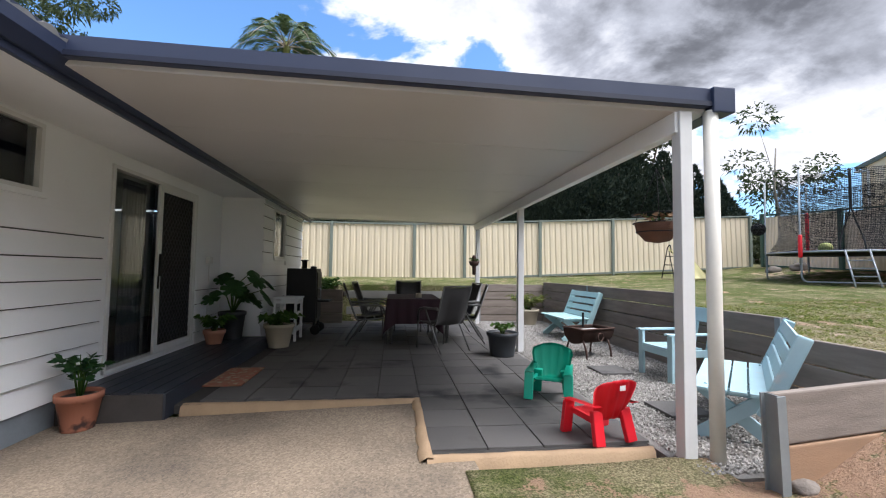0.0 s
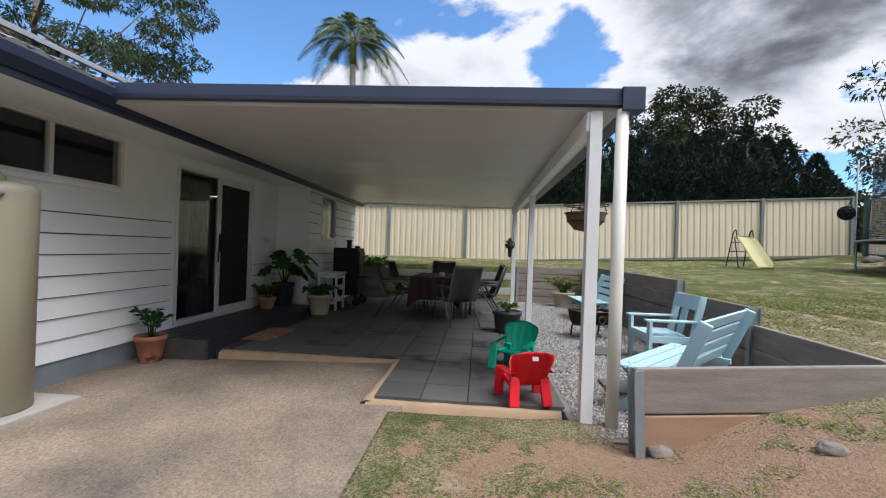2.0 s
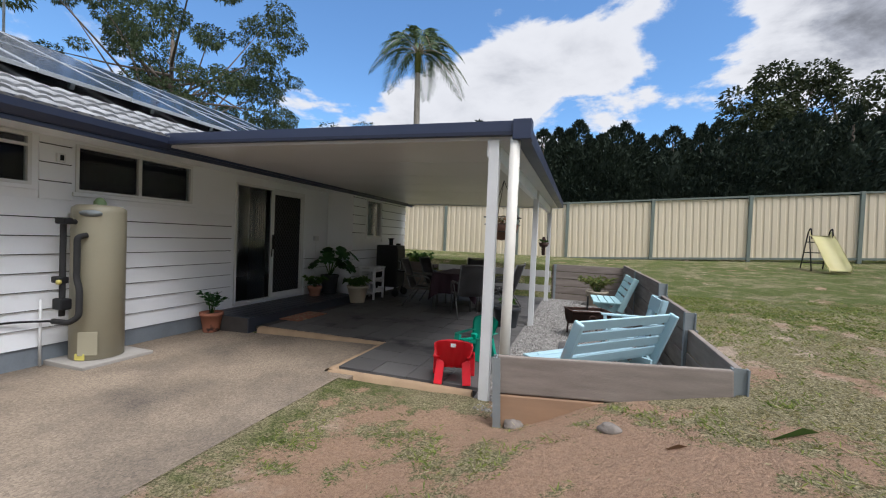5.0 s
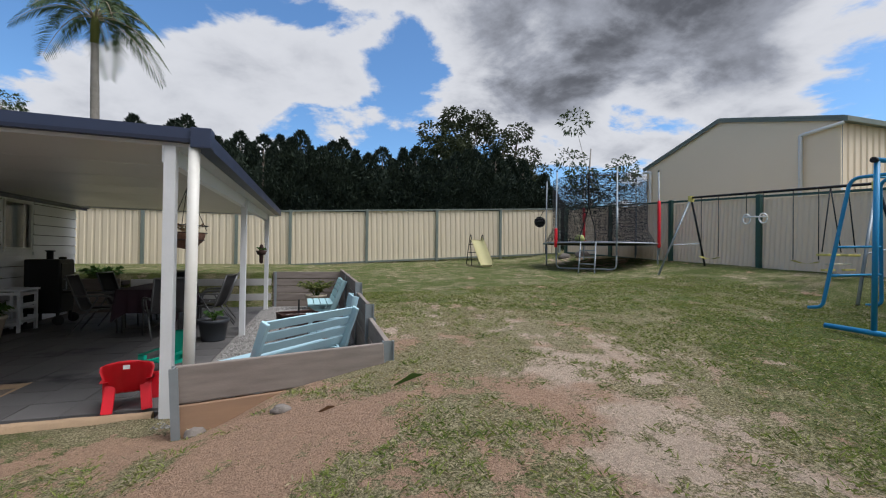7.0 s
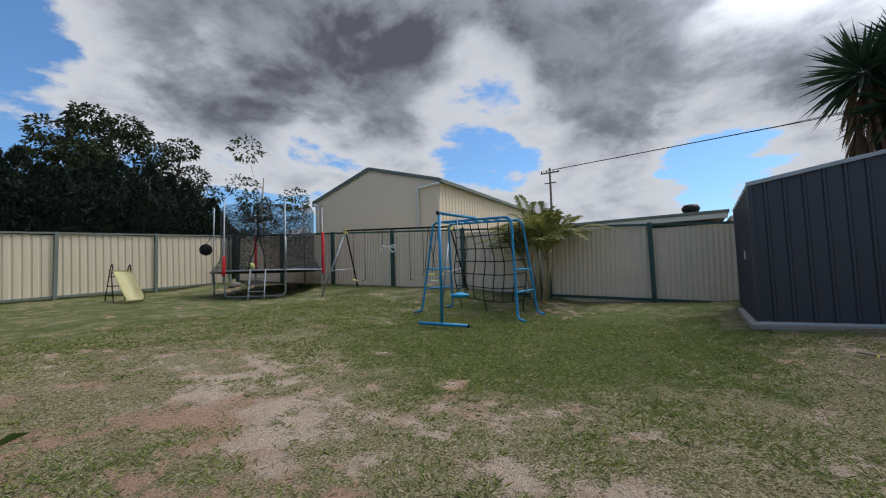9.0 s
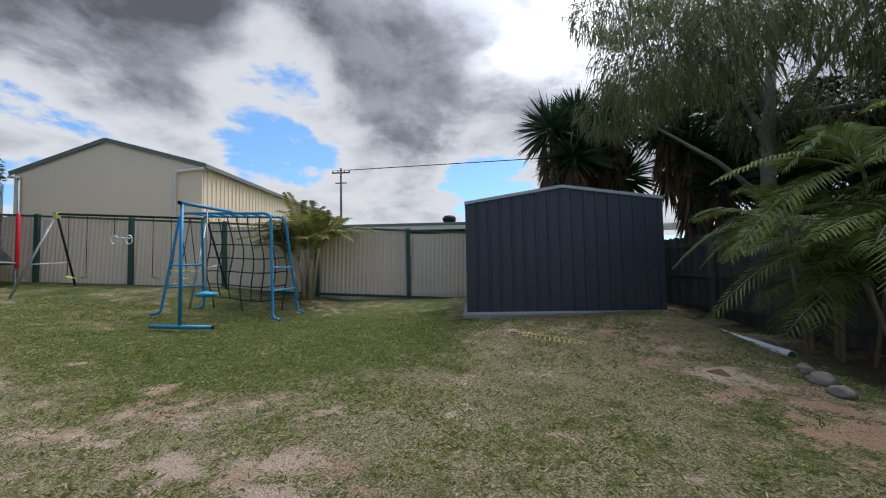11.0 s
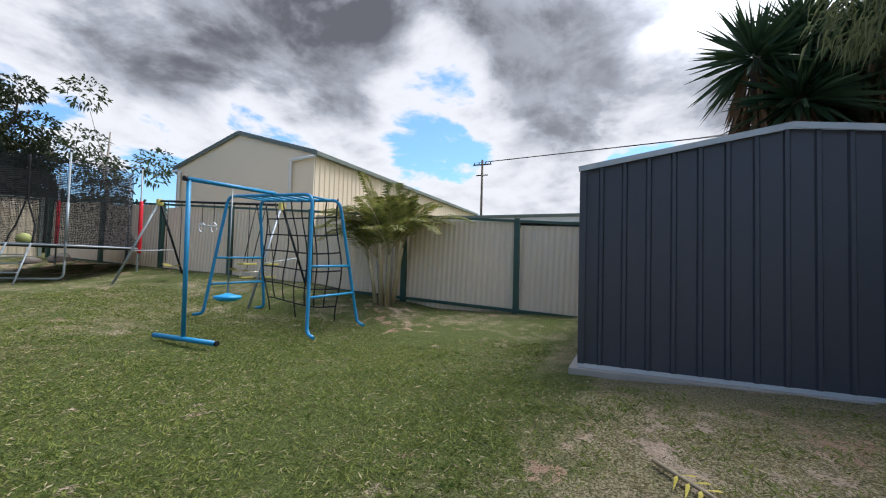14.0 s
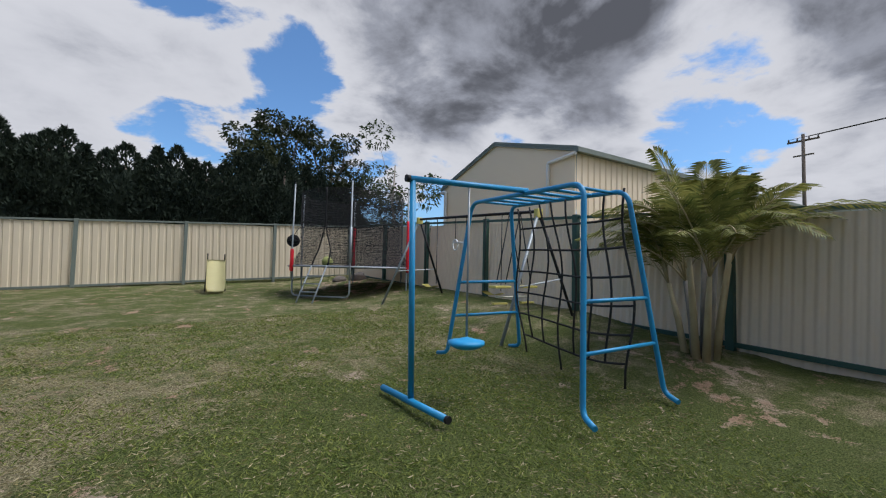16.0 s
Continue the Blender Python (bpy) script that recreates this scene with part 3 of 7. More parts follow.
back_fence = thing("fence", pose(0, 0, 0), "cream metal sheet fence with grey-green posts along the back", "fence")
bx = [-9.3, -6.75, -4.2, -1.68, 0.875, 3.456, 5.08, 7.60, 10.145, 12.69, 15.28]
FY, FH = 13.02, 1.86
for a, b in zip(bx, bx[1:]):
    zt = (fence_top(a) + fence_top(b)) / 2
    tilt = math.degrees(math.atan2(fence_top(b) - fence_top(a), b - a))
    p = part("panel", sheet(bmesh.new(), b - a - 0.03, FH - 0.06, 0.19, 0.022, 0.55), CREAM, back_fence)
    shear = Matrix.Identity(4)
    shear[2][0] = math.tan(radians(tilt))
    p.matrix_basis = pose(a + 0.015, FY + 0.02, fence_top(a) - FH + 0.03) @ shear
    for zo, hh in ((-0.03, 0.05), (-FH + 0.03, 0.06)):
        part("rail", beam(bmesh.new(), (a, FY, fence_top(a) + zo), (b, FY, fence_top(b) + zo), 0.045, hh), GREYPOST, back_fence)
for x in bx:
    part("post", bar(x - 0.045, x + 0.045, FY - 0.045, FY + 0.045, fence_top(x) - FH - 0.35, fence_top(x) + 0.005, 0.004), GREYPOST, back_fence)

side_fence = thing("fence", pose(0, 0, 0), "beige corrugated metal fence with dark green posts along the side", "fence")
def sf(y):
    """Place of the side fence at y, with its top."""
    return 16.364 - (y + 1.53) * 0.077, y, 2.49 + (y + 1.53) * 0.0555


ys_posts = [-1.53 + 2.345 * k for k in range(-4, 7)]
for a, b in zip(ys_posts, ys_posts[1:]):
    A, B = Vector(sf(a)), Vector(sf(b))
    L = (B - A).length
    ang = math.degrees(math.atan2(B.y - A.y, B.x - A.x))
    tilt = math.degrees(math.asin((B.z - A.z) / L))
    p = part("panel", corrugated(bmesh.new(), L - 0.04, 1.80, 0.105, 0.012), PINKCREAM, side_fence)
    p.matrix_basis = Matrix.Translation(A + Vector((0.03, 0.02, -1.83))) @ pose(0, 0, 0, 0, 0, ang) @ Matrix(((1, 0, 0, 0), (0, 1, 0, 0), (math.tan(radians(tilt)), 0, 1, 0), (0, 0, 0, 1)))
    for zo, hh in ((-0.02, 0.05), (-1.74, 0.06)):
        part("rail", beam(bmesh.new(), A + Vector((0, 0, zo)), B + Vector((0, 0, zo)), 0.045, hh), GREENPOST, side_fence)
for y in ys_posts:
    x, y, z = sf(y)
    part("post", bar(x - 0.045, x + 0.045, y - 0.05, y + 0.05, z - 2.2, z + 0.03, 0.004), GREENPOST, side_fence)

# ---- more materials ----
PALEBLUE = mat("pale_blue_paint", (0.42, 0.60, 0.655), (0.35, 0.52, 0.58), 3, 60, 0.6, 0.15, spots=((0.48, 0.54, 0.55), 0.34, 6))
MINT = mat("pale_mint_paint", (0.40, 0.60, 0.62), (0.33, 0.53, 0.55), 3, 60, 0.65, 0.15, spots=((0.5, 0.56, 0.55), 0.3, 6))
RED = mat("red_plastic", (0.78, 0.016, 0.03), (0.68, 0.012, 0.025), 3, 40, 0.4, 0.02)
GREEN = mat("green_plastic", (0.008, 0.36, 0.24), (0.006, 0.30, 0.20), 3, 40, 0.4, 0.02)
PLAYBLUE = mat("blue_powder_coat", (0.015, 0.27, 0.52), (0.02, 0.21, 0.42), 6, 60, 0.45, 0.05, spots=((0.05, 0.10, 0.18), 0.3, 9))
BLUESEAT = mat("blue_plastic", (0.02, 0.34, 0.66), (0.02, 0.28, 0.56), 6, 60, 0.5, 0.05)
BLACK = mat("black_metal", (0.008, 0.008, 0.009), (0.014, 0.014, 0.015), 5, 60, 0.55, 0.06, spec=0.3)
RUBBER = mat("black_strap", (0.015, 0.015, 0.016), (0.028, 0.027, 0.026), 9, 90, 0.85, 0.2)
YELLOW = mat("yellow_plastic", (0.62, 0.54, 0.13), (0.55, 0.47, 0.13), 4, 50, 0.5, 0.04)
SLIDEYEL = mat("pale_yellow_plastic", (0.74, 0.69, 0.36), (0.68, 0.62, 0.33), 3, 50, 0.5, 0.04)
CREAMPLASTIC = mat("cream_plastic", (0.62, 0.59, 0.48), (0.54, 0.51, 0.41), 4, 50, 0.5, 0.04)
TEXTILENE = mat("brown_sling_fabric", (0.050, 0.046, 0.045), (0.07, 0.065, 0.063), 5, 200, 0.8, 0.3)
CHAIRMETAL = mat("grey_chair_tube", (0.12, 0.118, 0.115), (0.16, 0.157, 0.15), 5, 60, 0.4, 0.03, metal=0.5)
CLOTH = mat("plum_cloth", (0.024, 0.010, 0.016), (0.038, 0.015, 0.024), 4, 120, 0.9, 0.3)
TERRACOTTA = mat("terracotta", (0.40, 0.15, 0.085), (0.32, 0.13, 0.08), 4, 70, 0.85, 0.25, spots=((0.06, 0.03, 0.025), 0.46, 6))
TERRAPLAIN = mat("terracotta_plain", (0.46, 0.22, 0.14), (0.38, 0.18, 0.12), 4, 70, 0.8, 0.2)
CREAMPOT = mat("cream_pot", (0.50, 0.44, 0.33), (0.43, 0.37, 0.27), 4, 60, 0.6, 0.05)
CHARPOT = mat("charcoal_pot", (0.028, 0.032, 0.038), (0.04, 0.045, 0.05), 4, 60, 0.5, 0.05)
POTSOIL = mat("potting_soil", (0.035, 0.026, 0.02), (0.06, 0.045, 0.034), 12, 90, 0.95, 0.8, dist=0.01)
TANK = mat("tank_beige", (0.34, 0.31, 0.22), (0.30, 0.275, 0.195), 2, 40, 0.45, 0.02)
RUST = mat("rusty_steel", (0.07, 0.032, 0.02), (0.045, 0.025, 0.02), 8, 70, 0.8, 0.4)
ASH = mat("ash", (0.45, 0.43, 0.40), (0.22, 0.2, 0.19), 20, 80, 0.95, 0.6, dist=0.01)
BARK = mat("bark", (0.16, 0.125, 0.095), (0.085, 0.068, 0.055), 6, 60, 0.95, 0.8, dist=0.01)
PALEBARK = mat("pale_bark", (0.32, 0.29, 0.25), (0.20, 0.18, 0.15), 6, 60, 0.95, 0.6, dist=0.01)
CANE = mat("cane_trunk", (0.36, 0.30, 0.20), (0.24, 0.19, 0.12), 5, 60, 0.8, 0.4)
DEADLEAF = mat("dead_leaf", (0.22, 0.125, 0.06), (0.14, 0.08, 0.045), 6, 60, 0.95, 0.3)
ROCK = mat("field_stone", (0.21, 0.18, 0.155), (0.14, 0.12, 0.10), 8, 60, 0.95, 0.7, dist=0.01)
CURTAIN = mat("curtain_fabric", (0.10, 0.10, 0.14), (0.07, 0.07, 0.10), 6, 120, 0.95, 0.3)
NETTING = mat("black_netting", (0.01, 0.01, 0.011), (0.015, 0.015, 0.016), 6, 90, 0.9, 0.0)
SIGNWHITE = mat("label_white", (0.7, 0.7, 0.68))
MATRED = mat("door_mat_weave", (0.34, 0.085, 0.055), (0.26, 0.17, 0.10), 12, 160, 0.95, 0.6, spots=((0.36, 0.29, 0.19), 0.47, 16))


def leaf_mat(name, c1, c2, rough=0.55, scale=2.0, trans=0.25):
    m = bpy.data.materials.new(name)
    m.use_nodes = True
    n, l = m.node_tree.nodes, m.node_tree.links
    b = n["Principled BSDF"]
    isl = n.new("ShaderNodeNewGeometry")
    nz = n.new("ShaderNodeTexNoise")
    nz.inputs["Scale"].default_value = scale
    l.new(isl.outputs["Position"], nz.inputs["Vector"])
    add = n.new("ShaderNodeMath")
    add.operation = "ADD"
    l.new(isl.outputs["Random Per Island"], add.inputs[0])
    l.new(nz.outputs["Fac"], add.inputs[1])
    rg = n.new("ShaderNodeMapRange")
    rg.inputs[1].default_value, rg.inputs[2].default_value = 0.3, 1.3
    l.new(add.outputs[0], rg.inputs[0])
    mix = n.new("ShaderNodeMix")
    mix.data_type = "RGBA"
    mix.inputs[6].default_value, mix.inputs[7].default_value = (*c1, 1), (*c2, 1)
    l.new(rg.outputs[0], mix.inputs[0])
    l.new(mix.outputs[2], b.inputs["Base Color"])
    b.inputs["Roughness"].default_value = min(1.0, rough + 0.15)
    b.inputs["Specular IOR Level"].default_value = 0.25
    tr = n.new("ShaderNodeBsdfTranslucent")
    l.new(mix.outputs[2], tr.inputs[0])
    ms = n.new("ShaderNodeMixShader")
    ms.inputs[0].default_value = trans
    l.new(b.outputs[0], ms.inputs[1])
    l.new(tr.outputs[0], ms.inputs[2])
    l.new(ms.outputs[0], n["Material Output"].inputs[0])
    return m


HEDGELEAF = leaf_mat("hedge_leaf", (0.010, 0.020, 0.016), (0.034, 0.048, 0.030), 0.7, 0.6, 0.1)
GUMLEAF = leaf_mat("gum_leaf", (0.014, 0.026, 0.012), (0.05, 0.06, 0.025), 0.6, 0.5, 0.2)
TREELEAF = leaf_mat("tree_leaf", (0.018, 0.036, 0.016), (0.075, 0.10, 0.042), 0.5, 0.7, 0.3)
WISPLEAF = leaf_mat("wispy_leaf", (0.06, 0.085, 0.035), (0.19, 0.21, 0.10), 0.6, 0.6, 0.35)
PALMLEAF = leaf_mat("palm_leaf", (0.035, 0.07, 0.015), (0.17, 0.18, 0.05), 0.45, 0.8, 0.35)
CANELEAF = leaf_mat("cane_palm_leaf", (0.05, 0.10, 0.022), (0.20, 0.255, 0.06), 0.45, 0.8, 0.4)
BANGALOW = leaf_mat("bangalow_leaf", (0.03, 0.055, 0.022), (0.10, 0.14, 0.06), 0.5, 0.8, 0.3)
YUCCALEAF = leaf_mat("yucca_leaf", (0.012, 0.035, 0.018), (0.045, 0.08, 0.035), 0.45, 0.8, 0.15)
POTLEAF = leaf_mat("pot_plant_leaf", (0.02, 0.07, 0.015), (0.09, 0.17, 0.03), 0.4, 5, 0.25)
DARKLEAF = leaf_mat("dark_glossy_leaf", (0.012, 0.05, 0.018), (0.03, 0.09, 0.025), 0.35, 5, 0.15)
GRASSLEAF = leaf_mat("grass_blade", (0.060, 0.112, 0.020), (0.25, 0.28, 0.072), 0.7, 2.6, 0.3)
STRAWLEAF = leaf_mat("straw_blade", (0.115, 0.11, 0.038), (0.37, 0.315, 0.15), 0.8, 2.6, 0.3)
CLUMPLEAF = leaf_mat("clumping_palm_leaf", (0.040, 0.068, 0.013), (0.23, 0.225, 0.06), 0.45, 1.2, 0.35)
YELLOWCANE = mat("yellow_cane", (0.46, 0.39, 0.23), (0.32, 0.25, 0.13), 5, 60, 0.7, 0.4)


# ---- foliage helpers ----
def leaf_mesh(name, pts, dirs, length, width, material, parent, droop=0.0):
    """Rhombic leaves at pts, growing along dirs."""
    rng = np.random.default_rng(len(pts))
    n = len(pts)
    d = np.asarray(dirs, float)
    d /= np.linalg.norm(d, axis=1, keepdims=True) + 1e-9
    r = rng.normal(size=(n, 3))
    side = np.cross(d, r)
    side /= np.linalg.norm(side, axis=1, keepdims=True) + 1e-9
    L = (length * rng.uniform(0.7, 1.3, n))[:, None]
    W = (width * rng.uniform(0.7, 1.3, n))[:, None]
    p = np.asarray(pts, float)
    tip = p + d * L
    tip[:, 2] -= droop * L[:, 0]
    mid = p + d * L * 0.45
    v = np.stack([p, mid + side * W / 2, tip, mid - side * W / 2], 1).reshape(-1, 3)
    f = np.arange(n * 4).reshape(n, 4)
    return raw(name, v.tolist(), f.tolist(), material, parent)


def blob_points(rng, blobs, n):
    """Points in the outer shells of ellipsoids (x, y, z, rx, ry, rz), and outward ways."""
    w = np.array([b[3] * b[4] + b[4] * b[5] for b in blobs])
    pick = rng.choice(len(blobs), n, p=w / w.sum())
    B = np.array(blobs)[pick]
    u = rng.normal(size=(n, 3))
    u /= np.linalg.norm(u, axis=1, keepdims=True)
    rad = rng.uniform(0.55, 1.0, n)[:, None] ** 0.6 * rng.uniform(0.85, 1.1, n)[:, None]
    return B[:, :3] + u * B[:, 3:] * rad, u + rng.normal(size=(n, 3)) * 0.7


def tree(name, base, top, trunk_r, limbs, blobs, n, leaf, material, bark, label, droop=0.2, wide=0.45):
    """A trunk, limbs out to the foliage masses, and a crown of many leaves."""
    t = thing(name, pose(*base), label, "tree")
    b0 = Vector(base)
    rng = np.random.default_rng(int(abs(base[0] * 100 + base[1] * 10)) + 1)
    tp = Vector(top) - b0
    pts = [Vector((0, 0, -0.2)), tp * 0.35 + Vector((0.08, -0.05, 0)), tp * 0.7 + Vector((-0.06, 0.08, 0)), tp]
    part("trunk", tube(bmesh.new(), pts, [trunk_r * 1.25, trunk_r, trunk_r * 0.75, trunk_r * 0.4], 10), bark, t)
    for i in limbs:
        c = Vector(blobs[i][:3]) - b0
        s = tp * rng.uniform(0.35, 0.85)
        m = (s + c) / 2 + Vector(rng.normal(size=3) * 0.15)
        part("limb", tube(bmesh.new(), [s, m, c], [trunk_r * 0.45, trunk_r * 0.28, trunk_r * 0.08], 7), bark, t)
    p, d = blob_points(rng, blobs, n)
    part_ob = leaf_mesh("crown", p - np.array(base), d, leaf, leaf * wide, material, t, droop)
    return t


def frond(rng, base, way, length, arch, leaflet, n=26, width=0.022):
    """A pinnate palm frond: rib points and its leaflets' points and ways."""
    base, way = Vector(base), Vector(way).normalized()
    out = Vector((way.x, way.y, 0))
    out = out.normalized() if out.length > 1e-4 else Vector((1, 0, 0))
    side = out.cross(Vector((0, 0, 1)))
    rib = []
    for k in range(9):
        t = k / 8
        rib.append(base + way * (length * t) + Vector((0, 0, -arch * length * t * t)))
    quads = []
    for k in range(n):
        t = 0.14 + 0.86 * k / (n - 1)
        i = min(7, int(t * 8))
        p = rib[i].lerp(rib[i + 1], t * 8 - i)
        tang = (rib[i + 1] - rib[i]).normalized()
        ll = leaflet * (math.sin(math.pi * (0.12 + 0.83 * t)) ** 0.7) * rng.uniform(0.85, 1.1)
        for s in (-1, 1):
            d = (tang * 0.75 + side * s + Vector((0, 0, 0.25 - 0.15 * t))).normalized()
            m = p + d * ll * 0.5
            tip = p + d * ll + Vector((0, 0, -0.28 * ll))
            w = tang * width
            quads.append((p - w * 0.5, m - w, tip, m + w))
    return rib, quads


def fronds_mesh(parent, specs, leafm, ribm, seed, leaflet_n=26, width=0.022, rib_r=0.012):
    """specs: base, way, length, arch, leaflet length; each frond a part."""
    rng = np.random.default_rng(seed)
    for base, way, length, arch, leaflet in specs:
        rib, quads = frond(rng, base, way, length, arch, leaflet, leaflet_n, width)
        verts, faces = [], []
        for q in quads:
            i = len(verts)
            verts += [tuple(v) for v in q]
            faces.append((i, i + 1, i + 2, i + 3))
        f = raw("frond", verts, faces, leafm, parent)
        part("rib", tube(bmesh.new(), rib, [rib_r * (1 - 0.09 * k) for k in range(9)], 5), ribm, f)


# ---- retaining walls ----
def sleeper_wall(a, b, z0, top, posts, label, n_boards, low=SLEEPER, thick=0.05, paint=None):
    """Stacked sleepers from a to b between steel posts."""
    a, b = Vector((*a, 0)), Vector((*b, 0))
    d = b - a
    L = d.length
    ang = math.degrees(math.atan2(d.y, d.x))
    w = thing("retaining_wall", Matrix.Translation(a) @ pose(0, 0, 0, 0, 0, ang), label, "retaining wall")
    h = (top - z0) / n_boards
    cuts = [0.0] + posts + [L]
    for k in range(n_boards):
        for p, q in zip(cuts, cuts[1:]):
            if q - p < 0.05:
                continue
            m = (paint if paint else (low if k == 0 else SLEEPER))
            sag = 0.004 * math.sin(k * 2.1 + p)
            part("sleeper", bar(p + 0.006, q - 0.006, -thick / 2 + sag, thick / 2 + sag, z0 + k * h + 0.004, z0 + (k + 1) * h - 0.006, 0.011), m, w)
    for p in posts:
        bm = bmesh.new()
        box(bm, p - 0.03, p + 0.03, thick / 2 + 0.004, thick / 2 + 0.014, z0 - 0.1, top - 0.01)
        box(bm, p - 0.004, p + 0.004, -thick / 2 - 0.03, thick / 2 + 0.004, z0 - 0.1, top - 0.01)
        box(bm, p - 0.03, p + 0.03, -thick / 2 - 0.04, -thick / 2 - 0.03, z0 - 0.1, top - 0.01)
        part("post", bm, STEEL, w, "galvanised steel H post")
    return w


front_run = sleeper_wall((4.945, 2.03), (6.60, 2.17), -0.05, 0.55, [0.03], "low weathered timber sleeper wall with an orange lower board", 2, SLEEPERNEW)
front_run.matrix_basis = front_run.matrix_basis @ pose(0, 0, 0, 0, -2.6, 0)
sleeper_wall((6.60, 2.16), (6.61, 3.56), -0.05, 0.64, [0.02, 1.38], "weathered brown timber sleeper retaining wall, lowest step", 3)
sleeper_wall((6.59, 3.54), (6.60, 5.02), -0.05, 0.81, [0.0, 1.46], "weathered brown timber sleeper retaining wall, middle step", 4)
sleeper_wall((6.59, 5.00), (6.58, 9.95), -0.05, 0.97, [0.02, 2.55], "weathered brown timber sleeper retaining wall, tall back run", 5)
sleeper_wall((6.57, 10.0), (4.86, 10.0), -0.05, 0.90, [1.64], "weathered brown timber sleeper wall behind the gravel", 5)
WASHED = mat("washed_paint", (0.50, 0.49, 0.46), (0.40, 0.385, 0.36), 3, 45, 0.85, 0.3, rnd=0.08)
sleeper_wall((4.84, 10.02), (1.70, 10.02), -0.05, 0.72, [], "pale washed timber sleeper wall behind the table", 4, paint=WASHED)
sleeper_wall((1.68, 9.55), (0.7, 9.55), -0.05, 0.76, [], "brown timber raised garden bed edge", 3)

# ---- deck, mat, edging ----
deck = thing("deck_step", pose(0, 0, 0), "low charcoal painted timber step below the sliding door", "deck")
for k in range(6):
    part("deck_board", bar(0.02 + k * 0.14, 0.15 + k * 0.14, 3.78, 6.85, 0.085, 0.125, 0.004), DECK, deck)
part("front_board", bar(0.02, 0.86, 3.755, 3.778, -0.14, 0.115, 0.004), mat("dark_board", (0.075, 0.066, 0.06), (0.05, 0.044, 0.04), 6, 60, 0.85, 0.4), deck)
part("side_board", bar(0.862, 0.885, 3.755, 6.85, -0.1, 0.12, 0.004), DECK, deck)
tagged(part("doormat", bar(0.90, 1.28, 4.40, 5.18, 0.0, 0.014, 0.004), MATRED), "faded red and tan woven doormat on the pavers", "doormat")


def edging(name, pts, w, label):
    """A rough mortar strip along pts."""
    rng = np.random.default_rng(5)
    bm = bmesh.new()
    path = []
    for a, b in zip(pts, pts[1:]):
        nn = max(2, int((Vector(b) - Vector(a)).length / 0.08))
        path += [Vector(a).lerp(Vector(b), k / nn) for k in range(nn)]
    path.append(Vector(pts[-1]))
    rows = []
    for i, p in enumerate(path):
        d = (path[min(i + 1, len(path) - 1)] - path[max(i - 1, 0)]).normalized()
        s = Vector((d.y, -d.x, 0))
        ww = w * rng.uniform(0.85, 1.2)
        rows.append([bm.verts.new(p + s * (ww * k) + Vector((0, 0, z + rng.uniform(-0.004, 0.004)))) for k, z in ((0, -0.1), (0, 0.0), (0.35, 0.008), (0.8, -0.012), (1.0, -0.12))])
    for A, B in zip(rows, rows[1:]):
        for k in range(4):
            bm.faces.new((A[k], A[k + 1], B[k + 1], B[k])).smooth = True
    return tagged(part(name, bm, EDGE), label, "edging", kind="structure")


edging("edging", [(3.09, 2.60, 0.0), (3.09, 3.93, -0.012), (0.95, 3.96, -0.02)][::-1], 0.10, "ochre mortar edging along the pavers")
edging("edging", [(3.05, 2.66, 0.0), (4.62, 2.64, 0.01)], 0.075, "ochre mortar edging along the pavers")

# ---- doors and windows ----
def window(name, y0, y1, z0, z1, x, panes, label, inner=0.05):
    """A framed window in a wall along y, outer face at x; panes: list of (share0, share1)."""
    w = thing(name, pose(x, y0, z0), label, "window", kind="structure")
    W, H = y1 - y0, z1 - z0
    t = 0.035
    for a in ((0.0, W, 0, t), (0.0, W, H - t, H), (0.0, t, t, H - t), (W - t, W, t, H - t)):
        part("window_frame", bar(-0.06, 0.018, a[0], a[1], a[2], a[3], 0.003), ALU, w)
    for s0, s1 in panes:
        p = part("pane", bar(-0.03, -0.024, t + s0 * (W - 2 * t), t + s1 * (W - 2 * t), t, H - t, 0), GLASS, w)
        p.visible_shadow = False
        if s0 > 0:
            part("mullion", bar(-0.05, 0.01, t + s0 * (W - 2 * t) - 0.02, t + s0 * (W - 2 * t) + 0.02, t, H - t, 0.003), ALU, w)
    part("window_sill", bar(-0.02, 0.045, -0.04, W + 0.04, -0.045, -0.002, 0.004), WHITE, w)
    return w


w1 = window("window_1", 0.85, 1.60, 1.82, 2.36, 0.0, [(0, 1)], "small white framed louvre-height window in the boarded wall")
part("transom", bar(-0.05, 0.012, 0.035, 0.715, 0.40, 0.43, 0.003), ALU, w1)
window("window_2", 2.00, 3.50, 1.79, 2.34, 0.0, [(0, 0.49), (0.49, 1)], "wide two-pane sliding window with white frame")
window("window_3", 7.62, 8.38, 1.40, 2.30, 0.65, [(0, 1)], "tall white framed window in the projecting wall")
# sheets added for the unlit rooms; the blue tint imitates the reflection in the glass
DARKROOM = mat("dark_room_sheet", (0.010, 0.012, 0.026), (0.016, 0.018, 0.034), 3, 60, 0.9, 0.1)
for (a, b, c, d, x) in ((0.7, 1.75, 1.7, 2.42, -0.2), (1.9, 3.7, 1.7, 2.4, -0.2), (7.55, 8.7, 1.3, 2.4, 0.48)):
    tagged(part("blind", bar(x - 0.02, x, a, b, c, d, 0), DARKROOM), "near-black sheet standing in for the dark room behind the glass", "blind")

